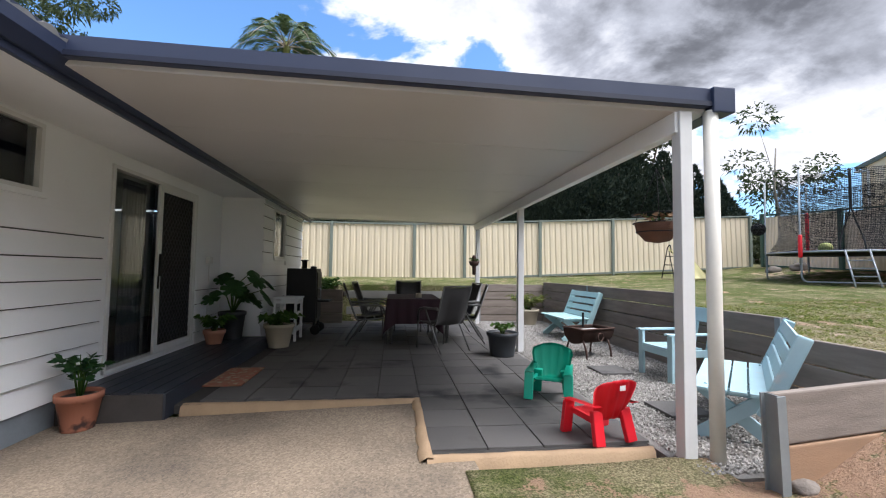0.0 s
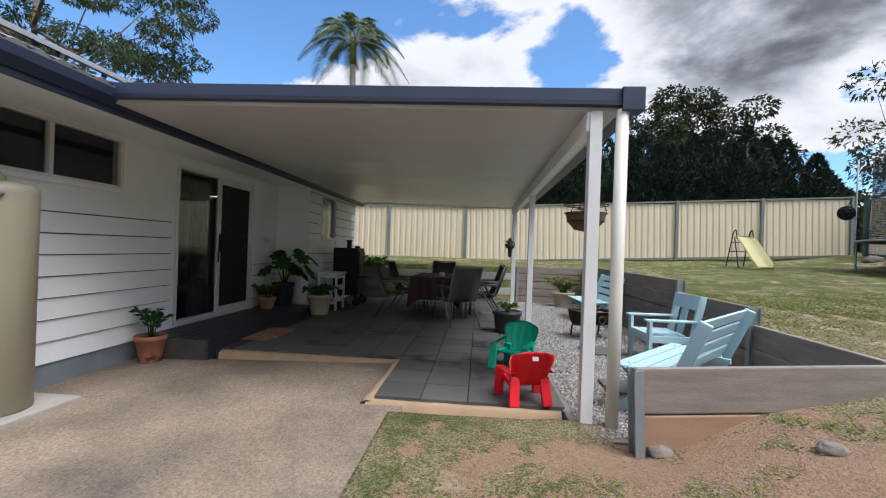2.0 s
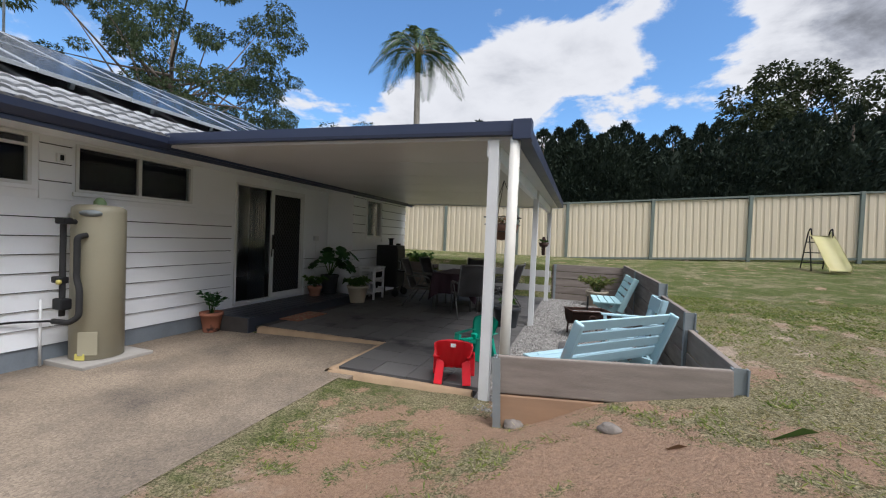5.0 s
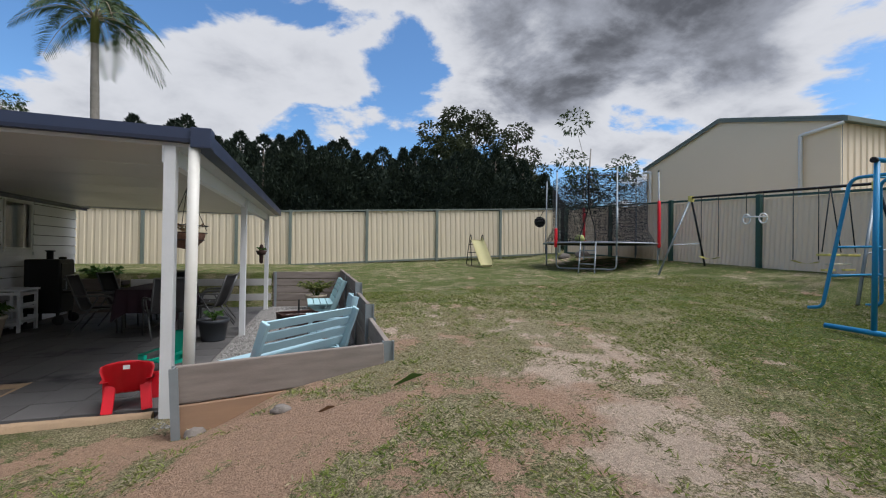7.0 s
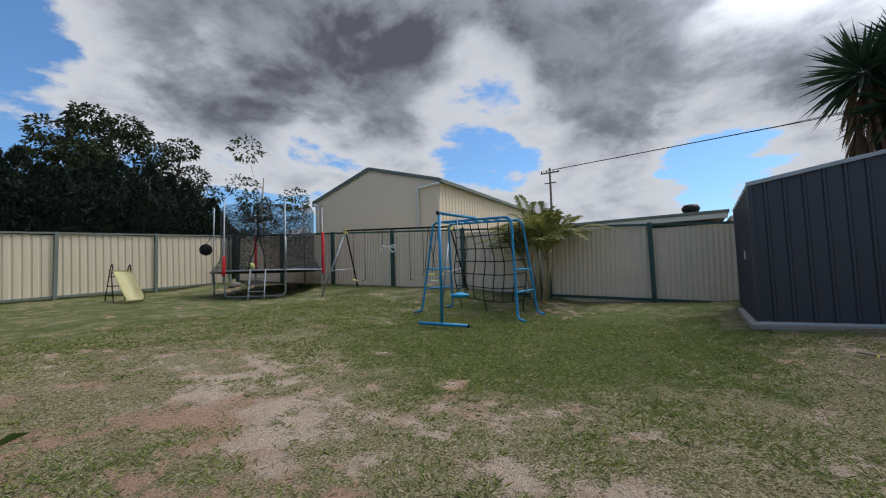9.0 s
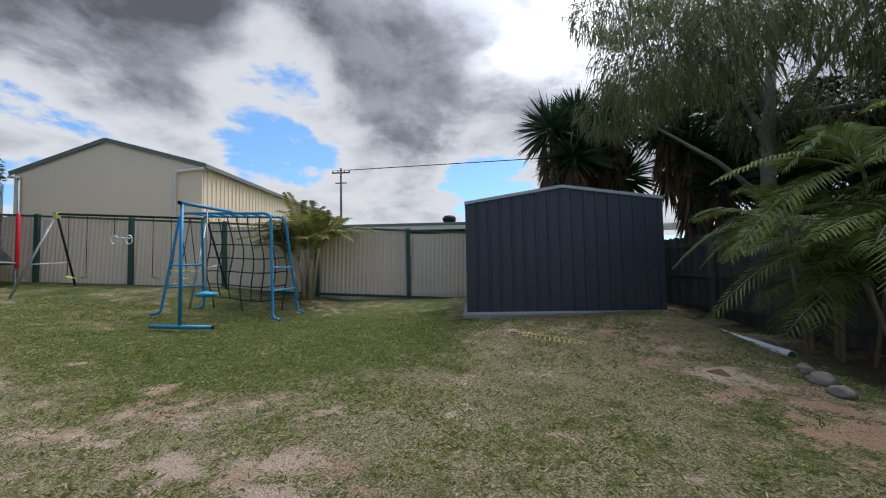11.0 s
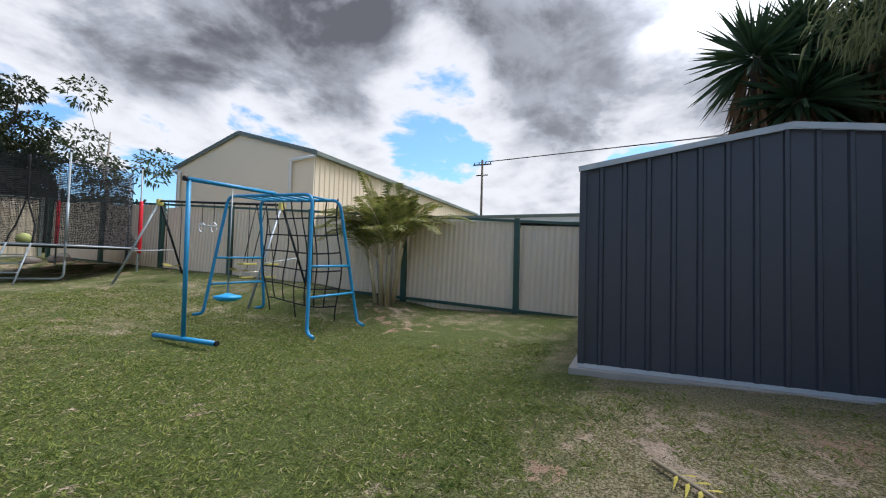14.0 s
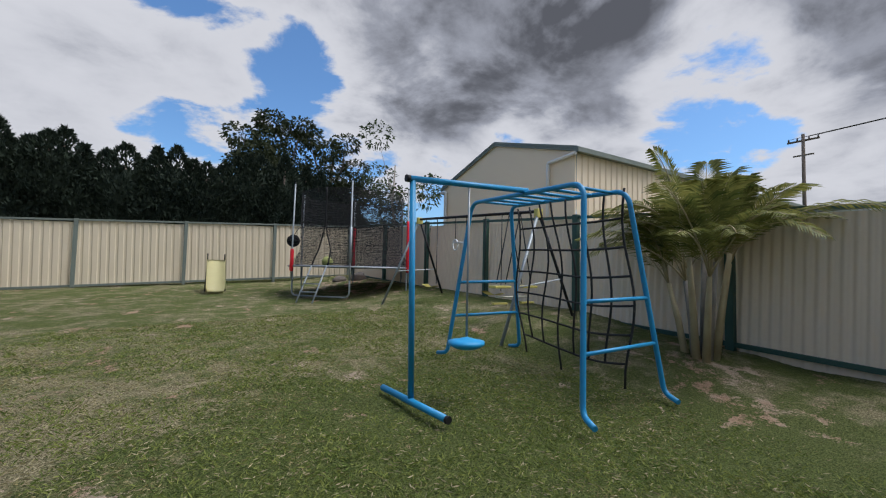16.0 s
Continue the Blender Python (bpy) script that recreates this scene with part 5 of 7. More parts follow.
# ---- benches ----
def bench(m, length, material, label):
    """A cross-legged slatted garden bench facing +y."""
    t = thing("garden_bench", m, label, "bench")
    h = length / 2
    for k in range(4):
        y = 0.24 - k * 0.125
        part("seat_slat", bar(-h, h, y - 0.055, y + 0.055, 0.385, 0.41, 0.006), material, t)
    for s in (-1, 1):
        x = s * (h - 0.10)
        part("cross_leg", bevelled(beam(bmesh.new(), (x, 0.27, 0.0), (x, -0.20, 0.385), 0.04, 0.10), 0.005), material, t)
        part("cross_leg", bevelled(beam(bmesh.new(), (x - s * 0.042, -0.27, 0.0), (x - s * 0.042, 0.24, 0.385), 0.04, 0.10), 0.005), material, t)
        part("back_post", bevelled(beam(bmesh.new(), (s * (h - 0.02), -0.16, 0.24), (s * (h - 0.02), -0.41, 0.86), 0.04, 0.10), 0.014), material, t)
        part("seat_rail", bevelled(beam(bmesh.new(), (x - s * 0.085, -0.30, 0.36), (x - s * 0.085, 0.29, 0.36), 0.035, 0.05), 0.004), material, t)
    for k in range(4):
        f = 0.36 + k * 0.20
        y, z = -0.16 - 0.24 * f + 0.035, 0.24 + 0.60 * f
        part("back_slat", bar(-h + 0.04, h - 0.04, -0.011, 0.011, -0.048, 0.048, 0.005, pose(0, y, z, 21.8, 0, 0)), material, t)
    return t


bench(pose(5.70, 3.08, -0.005, 0, 0, 47) @ Matrix.Scale(0.94, 4), 1.38, PALEBLUE, "pale blue painted timber bench with crossed legs on the gravel")
bench(pose(6.08, 7.42, -0.005, 0, 0, 92), 1.05, MINT, "faded mint painted timber bench with crossed legs by the sleeper wall")


def armchair(m):
    """A boxy timber armchair facing +y."""
    t = thing("garden_armchair", m, "light blue painted timber garden armchair on the gravel", "chair")
    for s in (-1, 1):
        x = s * 0.29
        part("front_leg", bar(x - 0.045, x + 0.045, 0.24, 0.28, 0.0, 0.60, 0.005), PALEBLUE, t)
        part("rear_leg", bevelled(beam(bmesh.new(), (x, -0.22, 0.0), (x, -0.42, 0.95), 0.04, 0.09), 0.005), PALEBLUE, t)
        part("armrest", bar(x - 0.05, x + 0.05, -0.34, 0.32, 0.60, 0.625, 0.006), PALEBLUE, t)
        part("side_rail", bar(x - 0.02, x + 0.02, -0.26, 0.24, 0.32, 0.41, 0.004), PALEBLUE, t)
    for k in range(5):
        part("seat_slat", bar(-0.27, 0.27, 0.18 - k * 0.1, 0.27 - k * 0.1, 0.41, 0.43, 0.004), PALEBLUE, t)
    part("front_rail", bar(-0.25, 0.25, 0.25, 0.275, 0.32, 0.41, 0.004), PALEBLUE, t)
    part("top_rail", bar(-0.31, 0.31, -0.02, 0.02, -0.10, 0.09, 0.006, pose(0, -0.37, 0.86, 12, 0, 0)), PALEBLUE, t)
    part("back_splat", bar(-0.17, -0.03, -0.012, 0.012, -0.20, 0.20, 0.004, pose(0.10, -0.315, 0.58, 12, 0, 0)), PALEBLUE, t)
    return t


armchair(pose(6.12, 4.48, -0.005, 0, 0, 93) @ Matrix.Scale(0.87, 4))

fire = thing("fire_pit", pose(5.68, 5.72, -0.01, 0, 0, 20), "rusty half-drum fire pit on short legs on the gravel", "fire pit")
bm = bmesh.new()
rows = []
for k in range(13):
    a = math.pi * k / 12
    rows.append([bm.verts.new((x, -math.cos(a) * 0.20, 0.42 - math.sin(a) * 0.22)) for x in (-0.30, 0.30)])
for A, B in zip(rows, rows[1:]):
    bm.faces.new((A[0], A[1], B[1], B[0])).smooth = True
bm.faces.new([r[0] for r in rows])
bm.faces.new([r[1] for r in rows][::-1])
bmesh.ops.solidify(bm, geom=bm.faces[:], thickness=0.008)
part("drum", bm, RUST, fire)
part("ash_bed", bar(-0.28, 0.28, -0.17, 0.17, 0.35, 0.38, 0.01), ASH, fire)
for x in (-0.24, 0.24):
    for s in (-1, 1):
        part("leg", tube(bmesh.new(), bend([(x, s * 0.12, 0.28), (x, s * 0.19, 0.12), (x, s * 0.20, 0.0)], 0.05), 0.014, 7), RUST, fire)
    part("rim", tube(bmesh.new(), [(x * 1.25, -0.21, 0.42), (x * 1.25, 0.21, 0.42)], 0.012, 7), RUST, fire)
for y in (-0.2, 0.2):
    part("rim", tube(bmesh.new(), [(-0.30, y, 0.42), (0.30, y, 0.42)], 0.012, 7), RUST, fire)
ringpts = [(math.cos(2 * math.pi * k / 16) * 0.055, -0.225, 0.31 + math.sin(2 * math.pi * k / 16) * 0.055) for k in range(17)]
part("wheel_emblem", tube(bmesh.new(), ringpts, 0.008, 6), RUST, fire)
part("poker_post", bar(0.05, 0.075, 0.16, 0.18, 0.4, 0.62, 0.003), BLACK, fire)
for (x, y, r) in ((5.50, 4.80, 10), (5.36, 3.36, -14)):
    tagged(part("stepping_stone", bar(x - 0.20, x + 0.20, y - 0.20, y + 0.20, -0.02, 0.022, 0.006, None), PAVER), "square grey stepping paver set in the gravel", "paver", "stepping pavers")


def stone(name, x, y, z, s, seed, label):
    bm = bmesh.new()
    bmesh.ops.create_icosphere(bm, subdivisions=3, radius=1)
    for v in bm.verts:
        k = 1 + 0.32 * noise.noise(v.co * 1.3 + Vector((seed, 0, 0))) + 0.16 * noise.noise(v.co * 3.7 + Vector((0, seed, 0)))
        v.co = Vector((v.co.x * s * k, v.co.y * s * 0.8 * k, v.co.z * s * 0.6 * k))
    for f in bm.faces:
        f.smooth = True
    o = tagged(part(name, bm, ROCK), label, "stone")
    o.location = (x, y, ground_height(x, y) + s * 0.25)
    return o


stone("stone", 5.10, 1.98, 0.10, 0.075, 1, "rounded pale fieldstone at the wall's end")
stone("stone", 5.75, 1.55, 0.24, 0.065, 2, "half-buried grey boulder in the soil")

# ---- hanging things ----
basket = thing("hanging_basket", pose(4.80, 2.80, 1.58) @ Matrix.Scale(0.85, 4), "wire and coir hanging basket with dry plants on three chains", "hanging basket")
part("coir_liner", lathe(bmesh.new(), [(0.0, -0.16), (0.10, -0.14), (0.17, -0.06), (0.19, 0.02), (0.175, 0.02), (0.15, -0.05), (0.0, -0.12)], 20, close=False), mat("coir", (0.16, 0.075, 0.045), (0.10, 0.05, 0.03), 9, 90, 0.95, 0.8, dist=0.01), basket)
for z, r in ((0.02, 0.2), (0.10, 0.21), (-0.06, 0.175)):
    part("hoop", tube(bmesh.new(), [(math.cos(2 * math.pi * k / 24) * r, math.sin(2 * math.pi * k / 24) * r, z) for k in range(25)], 0.005, 5), BLACK, basket)
for k in range(3):
    a = 2 * math.pi * k / 3
    part("chain", tube(bmesh.new(), [(math.cos(a) * 0.2, math.sin(a) * 0.2, 0.05), (0, 0, 0.52)], 0.004, 5), BLACK, basket)
bushy(basket, 0.0, 0.18, 0.12, 60, 0.06, DEADLEAF, 21, 0.3, 9)
feeder = thing("hanging_planter", pose(4.66, 9.30, 1.42), "dark metal hanging planter on the far post", "planter")
part("bowl", lathe(bmesh.new(), [(0.0, -0.10), (0.09, -0.08), (0.13, 0.02), (0.12, 0.02), (0.0, -0.05)], 18, close=False), RUST, feeder)
part("bottle", lathe(bmesh.new(), [(0.0, -0.3), (0.04, -0.28), (0.05, -0.08), (0.05, 0.10), (0.03, 0.16), (0.0, 0.17)], 14, close=False), RUST, feeder)
part("hanger", tube(bmesh.new(), bend([(0.1, 0, 0.02), (0.05, 0.02, 0.4), (0.06, 0.05, 0.85)], 0.1), 0.005, 5), BLACK, feeder)
bushy(feeder, 0.02, 0.20, 0.08, 50, 0.06, POTLEAF, 22, 0.5, 8)
gb = thing("garden_bed_plants", pose(1.2, 9.9, 0.45), "leafy green plants growing in the raised bed", "plants")
part("bed_soil", bar(-0.55, 0.5, -0.3, 0.5, 0.15, 0.25, 0.02), POTSOIL, gb)
bushy(gb, 0.25, 0.45, 0.30, 240, 0.13, POTLEAF, 23, 0.3, 18, 0.6)

# ---- dark garden shed ----
shed = thing("garden_shed", pose(12.636, -3.03, 0.0, 0, 0, -91.0), "dark slate-blue ribbed steel garden shed on a concrete slab", "shed")
# local x runs along the gable front, local y back from it
SW, SD, SZ0, SE, SA = 3.15, 3.0, 0.685, 2.53, 2.75
def gable_z(x):
    return SE + (SA - SE) * (1 - abs(x - SW / 2) / (SW / 2))


bm = bmesh.new()
pts, x = [], 0.0
pitch = SW / 16
for k in range(16):
    a = k * pitch
    pts += [(a, 0.0), (a + pitch * 0.70, 0.0), (a + pitch * 0.76, -0.022), (a + pitch * 0.90, -0.022), (a + pitch * 0.96, 0.0)]
pts.append((SW, 0.0))
lo = [bm.verts.new((a, d, SZ0)) for a, d in pts]
hi = [bm.verts.new((a, d, gable_z(a))) for a, d in pts]
for i in range(len(pts) - 1):
    bm.faces.new((lo[i], lo[i + 1], hi[i + 1], hi[i]))
part("front_wall", bm, SLATE, shed)
for sx, nm in ((0.0, "side_wall"), (SW, "side_wall")):
    w = part(nm, sheet(bmesh.new(), SD, SE - SZ0, 0.19, 0.022, 0.6), SLATE, shed)
    w.matrix_basis = pose(sx, 0, SZ0, 0, 0, 90)
bm = bmesh.new()
bm.faces.new([bm.verts.new(v) for v in ((0, SD, SZ0), (SW, SD, SZ0), (SW, SD, SE), (SW / 2, SD, SA), (0, SD, SE))])
part("rear_wall", bm, SLATE, shed)
for s in (0, 1):
    bm = bmesh.new()
    x0 = -0.04 if s == 0 else SW + 0.04
    vs = [bm.verts.new(v) for v in ((x0, -0.04, SE - 0.0), (SW / 2, -0.04, SA + 0.02), (SW / 2, SD + 0.04, SA + 0.02), (x0, SD + 0.04, SE - 0.0))]
    bm.faces.new(vs)
    bmesh.ops.solidify(bm, geom=bm.faces[:], thickness=-0.03)
    part("roof", bm, SHEDTRIM, shed, "pale steel roof sheet")
    part("barge_trim", beam(bmesh.new(), (x0, -0.045, SE + 0.0), (SW / 2, -0.045, SA + 0.02), 0.012, 0.05), SHEDTRIM, shed)
for x in (0.0, SW):
    part("corner_trim", bar(x - 0.03, x + 0.03, -0.03, 0.03, SZ0, SE, 0.003), SLATE, shed)
part("base_channel", bar(-0.03, SW + 0.03, -0.035, 0.0, SZ0 - 0.01, SZ0 + 0.025, 0.003), SHEDTRIM, shed)
part("door_handle", bar(-0.05, -0.03, 0.9, 0.94, 1.55, 1.68, 0.005), ALU, shed)
part("slab", bar(-0.10, SW + 0.12, -0.11, SD + 0.1, 0.2, SZ0 - 0.005, 0.012), CONCRETE, shed)

# ---- big neighbouring shed, low roof, pole ----
big = thing("neighbour_shed", pose(18.89, 5.66, 0.0), "large cream metal shed with dark barge trim beyond the fence", "shed")
EV, AP, BW = 5.03, 5.98, 6.6
bm = bmesh.new()
out = [(0, 0.6), (BW, 0.6), (BW, EV), (3.35, AP), (0, EV + 0.05)]
fa = [bm.verts.new((0, y, z)) for y, z in out]
fb = [bm.verts.new((0.05, y, z)) for y, z in out]
bm.faces.new(fa[::-1])
bm.faces.new(fb)
for i in range(5):
    bm.faces.new((fa[i], fa[(i + 1) % 5], fb[(i + 1) % 5], fb[i]))
part("gable_wall", bm, SHEDCREAM, big)
w = part("side_wall", sheet(bmesh.new(), 16.0, EV - 0.6, 0.25, 0.03, 0.5), SHEDCREAM, big)
w.matrix_basis = pose(0.06, -0.01, 0.6)
for k, (a, b) in enumerate(((( 0, -0.12, EV + 0.02), (0, 3.35, AP + 0.05)), ((0, BW + 0.12, EV - 0.05), (0, 3.35, AP + 0.05)))):
    part("barge_trim", beam(bmesh.new(), (-0.06, a[1], a[2]), (-0.06, b[1], b[2]), 0.05, 0.14), GREYPOST, big)
    bm = bmesh.new()
    bm.faces.new([bm.verts.new(v) for v in ((-0.1, a[1], a[2]), (-0.1, b[1], b[2]), (16, b[1], b[2]), (16, a[1], a[2]))])
    bmesh.ops.solidify(bm, geom=bm.faces[:], thickness=0.03)
    part("roof", bm, ROOFTILE, big)
part("gutter", bar(-0.1, 16, -0.2, -0.06, EV - 0.08, EV + 0.06, 0.01), GREYPOST, big)
part("downpipe", tube(bmesh.new(), bend([(-0.09, -0.12, 4.93), (-0.09, 0.88, 4.85), (-0.09, 0.88, 0.8)], 0.06), 0.05, 8), ALU, big)
part("downpipe", tube(bmesh.new(), bend([(-0.09, BW + 0.1, 4.86), (-0.09, BW - 0.28, 4.82), (-0.09, BW - 0.28, 0.8)], 0.06), 0.05, 8), ALU, big)
low_house = thing("neighbour_house", pose(22.0, -9.0, 0.0), "low neighbouring house with white fascia and dark flat roof", "house")
part("wall", bar(0.3, 6, 0.2, 12.0, 0.4, 2.9, 0), SHEDCREAM, low_house)
part("fascia", bar(-0.15, 0.0, 5.6, 12.3, 3.04, 3.2, 0.01), ALU, low_house)
part("roof", bar(-0.2, 6, 5.55, 12.35, 3.2, 3.30, 0.01), GREYPOST, low_house)
part("roof", bar(0.4, 6, -3.0, 5.5, 3.05, 3.14, 0.01), SHEDTRIM, low_house)
part("fascia", bar(0.2, 0.4, -3.0, 5.5, 2.85, 3.06, 0.01), ALU, low_house)
part("eave_post", bar(0.1, 0.2, 9.0, 9.1, 0.4, 3.05, 0.01), ALU, low_house)
part("roof_vent", lathe(bmesh.new(), [(0.16, 3.3), (0.16, 3.42), (0.26, 3.46), (0.30, 3.58), (0.22, 3.70), (0.0, 3.74)], 18, pose(1.0, 6.6, 0), close=False), BLACK, low_house, "dark spinning roof ventilator")
pole = thing("power_pole", pose(52.1, 10.9, 0.0) @ Matrix.Scale(0.945, 4), "timber power pole with crossarms and wires", "power pole")
part("pole", tube(bmesh.new(), [(0, 0, 0), (0, 0, 14.2)], [0.17, 0.12], 10), BARK, pole)
part("crossarm", bar(-0.06, 0.06, -1.1, 1.1, 13.55, 13.7, 0.01), BARK, pole)
part("crossarm", bar(-0.06, 0.06, -0.7, 0.7, 12.3, 12.42, 0.01), BARK, pole)
for y in (-1.0, -0.4, 0.4, 1.0):
    part("insulator", lathe(bmesh.new(), [(0.05, 13.7), (0.07, 13.8), (0.03, 13.95), (0.0, 13.95)], 8, pose(0, y, 0), close=False), CHARPOT, pole)
    part("wire", tube(bmesh.new(), [(0, y, 13.9), (-6, y - 22, 13.0), (-10, y - 45, 13.6), (-14, y - 80, 13.0)], 0.018, 5), BLACK, pole)

# ---- side timber fence, pipe, litter ----
tf = thing("timber_fence", pose(7.0, -8.25, 0.0), "old grey timber paling fence behind the palms", "fence")
rng = np.random.default_rng(31)
pal = bpy.data.meshes.new("paling")
bm = bar(0, 0.12, -0.009, 0.009, 0, 1.95, 0.002)
bm.to_mesh(pal)
bm.free()
pal.materials.append(PALING)
for k in range(96):
    piece("paling", pal, tf, pose(k * 0.1165, rng.uniform(-0.006, 0.006), rng.uniform(0.12, 0.17), 0, rng.uniform(-0.8, 0.8), 0))
for z in (0.45, 1.15, 1.85):
    part("rail", bar(0, 11.2, 0.012, 0.06, z, z + 0.09, 0.004), PALING, tf)
for x in (0.4, 2.8, 5.2, 7.6, 10.0):
    part("post", bar(x, x + 0.1, 0.06, 0.16, -0.2, 2.1, 0.004), PALING, tf)
pvc = thing("pvc_pipe", pose(0, 0, 0), "long white PVC drain pipe lying along the lawn edge", "pipe")
bm = tube(bmesh.new(), [(13.1, -6.57, 0.53), (10.02, -6.19, 0.505)], 0.040, 18)
part("pipe", bm, WHITE, pvc)
# the pipe is capped; a dark disc on its end imitates the shaded bore
part("dark_mouth_disc", tube(bmesh.new(), [(10.03, -6.191, 0.505), (10.005, -6.188, 0.505)], 0.034, 18), CHARPOT, pvc)
part("collar", tube(bmesh.new(), [(10.17, -6.208, 0.506), (10.01, -6.189, 0.505)], 0.044, 18, cap=False), WHITE, pvc)
for (x, y, q, sd_) in ((9.30, -5.74, 0.075, 11), (9.05, -5.68, 0.10, 12), (8.78, -5.58, 0.085, 13)):
    stone("edge_stone", x, y, 0.4, q, sd_, "pale weathered stone edging the dry lawn")
stone("boulder", 11.3, -6.75, 0.25, 0.22, 5, "brown boulder under the palms")
stone("boulder", 12.0, -6.9, 0.2, 0.16, 6, "brown boulder under the palms")
stone("boulder", 14.9, 10.9, 1.25, 0.26, 7, "low pile of broken stone in the fence corner")
stone("boulder", 14.4, 11.3, 1.2, 0.20, 8, "low pile of broken stone in the fence corner")
fallen = thing("fallen_frond", pose(10.9, -3.52, ground_height(10.9, -3.52) + 0.01), "fallen yellow palm frond on the grass", "frond")
fronds_mesh(fallen, [((0, 0, 0.02), (-0.80, -0.62, 0.004), 1.15, 0.0, 0.17)], leaf_mat("dry_frond", (0.42, 0.34, 0.05), (0.55, 0.46, 0.10), 0.6, 3, 0.2), CANE, 41, 16, 0.012)
rng = np.random.default_rng(44)
for (x, y, s) in ((6.53, 1.43, 0.17), (9.2, -5.1, 0.10), (6.0, 1.25, 0.07)):
    lf = tagged(leaf_mesh("fallen_leaf", np.array([[0, 0, 0.012]]), [(0.8, 0.5, 0.02)], s * 1.6, s, POTLEAF if s > 0.12 else DEADLEAF, None), "fallen broad leaf lying on the bare soil", "leaf")
    lf.location = (x, y, ground_height(x, y))

# ---- slide ----
slide = thing("slide", pose(10.86, 10.50, ground_height(10.86, 10.2) - 0.03, 0, 0, 178), "pale yellow plastic garden slide with dark ladder rails", "slide")
bm = bmesh.new()
rows = []
for k in range(15):
    t = k / 14
    y = -0.42 + 1.0 * t
    z = 0.88 - 0.86 * (t ** 1.12) + 0.06 * max(0, t - 0.8) * 3
    rows.append([bm.verts.new((x, y, z + dz_)) for x, dz_ in ((-0.22, 0.09), (-0.20, 0.09), (-0.18, 0.0), (0.18, 0.0), (0.20, 0.09), (0.22, 0.09))])
for A, B in zip(rows, rows[1:]):
    for k in range(5):
        bm.faces.new((A[k], A[k + 1], B[k + 1], B[k])).smooth = True
bmesh.ops.solidify(bm, geom=bm.faces[:], thickness=0.012)
part("chute", bm, SLIDEYEL, slide)
for s in (-1, 1):
    part("ladder_rail", tube(bmesh.new(), bend([(s * 0.22, -0.75, 0.0), (s * 0.20, -0.46, 0.98), (s * 0.20, -0.34, 1.06), (s * 0.20, -0.28, 0.80)], 0.08), 0.014, 8), BLACK, slide)
    part("support_leg", tube(bmesh.new(), [(s * 0.24, -0.10, 0.0), (s * 0.20, -0.40, 0.86)], 0.013, 8), BLACK, slide)
for k in range(3):
    part("rung", tube(bmesh.new(), [(-0.21, -0.68 + k * 0.075, 0.22 + k * 0.25), (0.21, -0.68 + k * 0.075, 0.22 + k * 0.25)], 0.013, 8), BLACK, slide)

# ---- trampoline ----
TC, TR, TG, TM = (13.92, 8.80), 1.58, 1.06, 0.71
tr = thing("trampoline", pose(TC[0], TC[1], TG), "round trampoline with black safety net and red padded poles", "trampoline")
circ = [(math.cos(2 * math.pi * k / 48) * TR, math.sin(2 * math.pi * k / 48) * TR, TM) for k in range(49)]
part("frame_ring", tube(bmesh.new(), circ, 0.022, 8, cap=False), STEEL, tr)
part("mat", lathe(bmesh.new(), [(0.0, TM - 0.03), (TR - 0.18, TM - 0.01), (TR - 0.18, TM - 0.015), (0, TM - 0.035)], 48, close=False), NETTING, tr)
part("edge_pad", lathe(bmesh.new(), [(TR - 0.26, TM + 0.015), (TR - 0.02, TM + 0.03), (TR - 0.02, TM + 0.01), (TR - 0.26, TM)], 48, close=False), mat("grey_blue_pad", (0.10, 0.12, 0.2), (0.14, 0.15, 0.2)), tr)
def pole_at(deg, r=TR + 0.03):
    return Vector((math.cos(radians(deg)) * r, math.sin(radians(deg)) * r, 0))


# six poles in pairs, each pair on one U-shaped leg; the sleeves have slid down on some
SLEEVES = {189: (0.58, 1.12), 309: (0.60, 1.90), 69: (0.75, 1.95)}
for deg in (189, 249, 309, 9, 69, 129):
    q = pole_at(deg)
    lean = q * 0.985
    part("pole", tube(bmesh.new(), [(q.x, q.y, 0.40), (q.x, q.y, TM), (lean.x, lean.y, 2.72)], 0.019, 8), STEEL, tr)
    part("pole_cap", lathe(bmesh.new(), [(0.0, 0.02), (0.022, 0.015), (0.024, -0.02), (0.019, -0.025)], 8, Matrix.Translation((lean.x, lean.y, 2.72)), close=False), BLACK, tr)
    if deg in SLEEVES:
        z0, z1 = SLEEVES[deg]
        part("pole_sleeve", tube(bmesh.new(), [(q.x, q.y, z0), (q.x, q.y, z0 + 0.03), (q.x * 0.995, q.y * 0.995, z1 - 0.03), (q.x * 0.995, q.y * 0.995, z1)], [0.030, 0.044, 0.042, 0.028], 10), RED, tr, "red foam pole sleeve")
    elif deg == 249:
        part("pole_sleeve", tube(bmesh.new(), [(q.x, q.y, 0.80), (q.x * 0.995, q.y * 0.995, 1.62)], 0.029, 10), STEEL, tr, "worn grey foam sleeve")
for d0, d1 in ((189, 249), (309, 369), (69, 129)):
    a, b = pole_at(d0, TR), pole_at(d1, TR)
    part("leg", tube(bmesh.new(), bend([(a.x, a.y, TM), (a.x, a.y, 0.01), (b.x, b.y, 0.01), (b.x, b.y, TM)], 0.14), 0.021, 8), STEEL, tr)
# net of fine threads
verts, faces = [], []
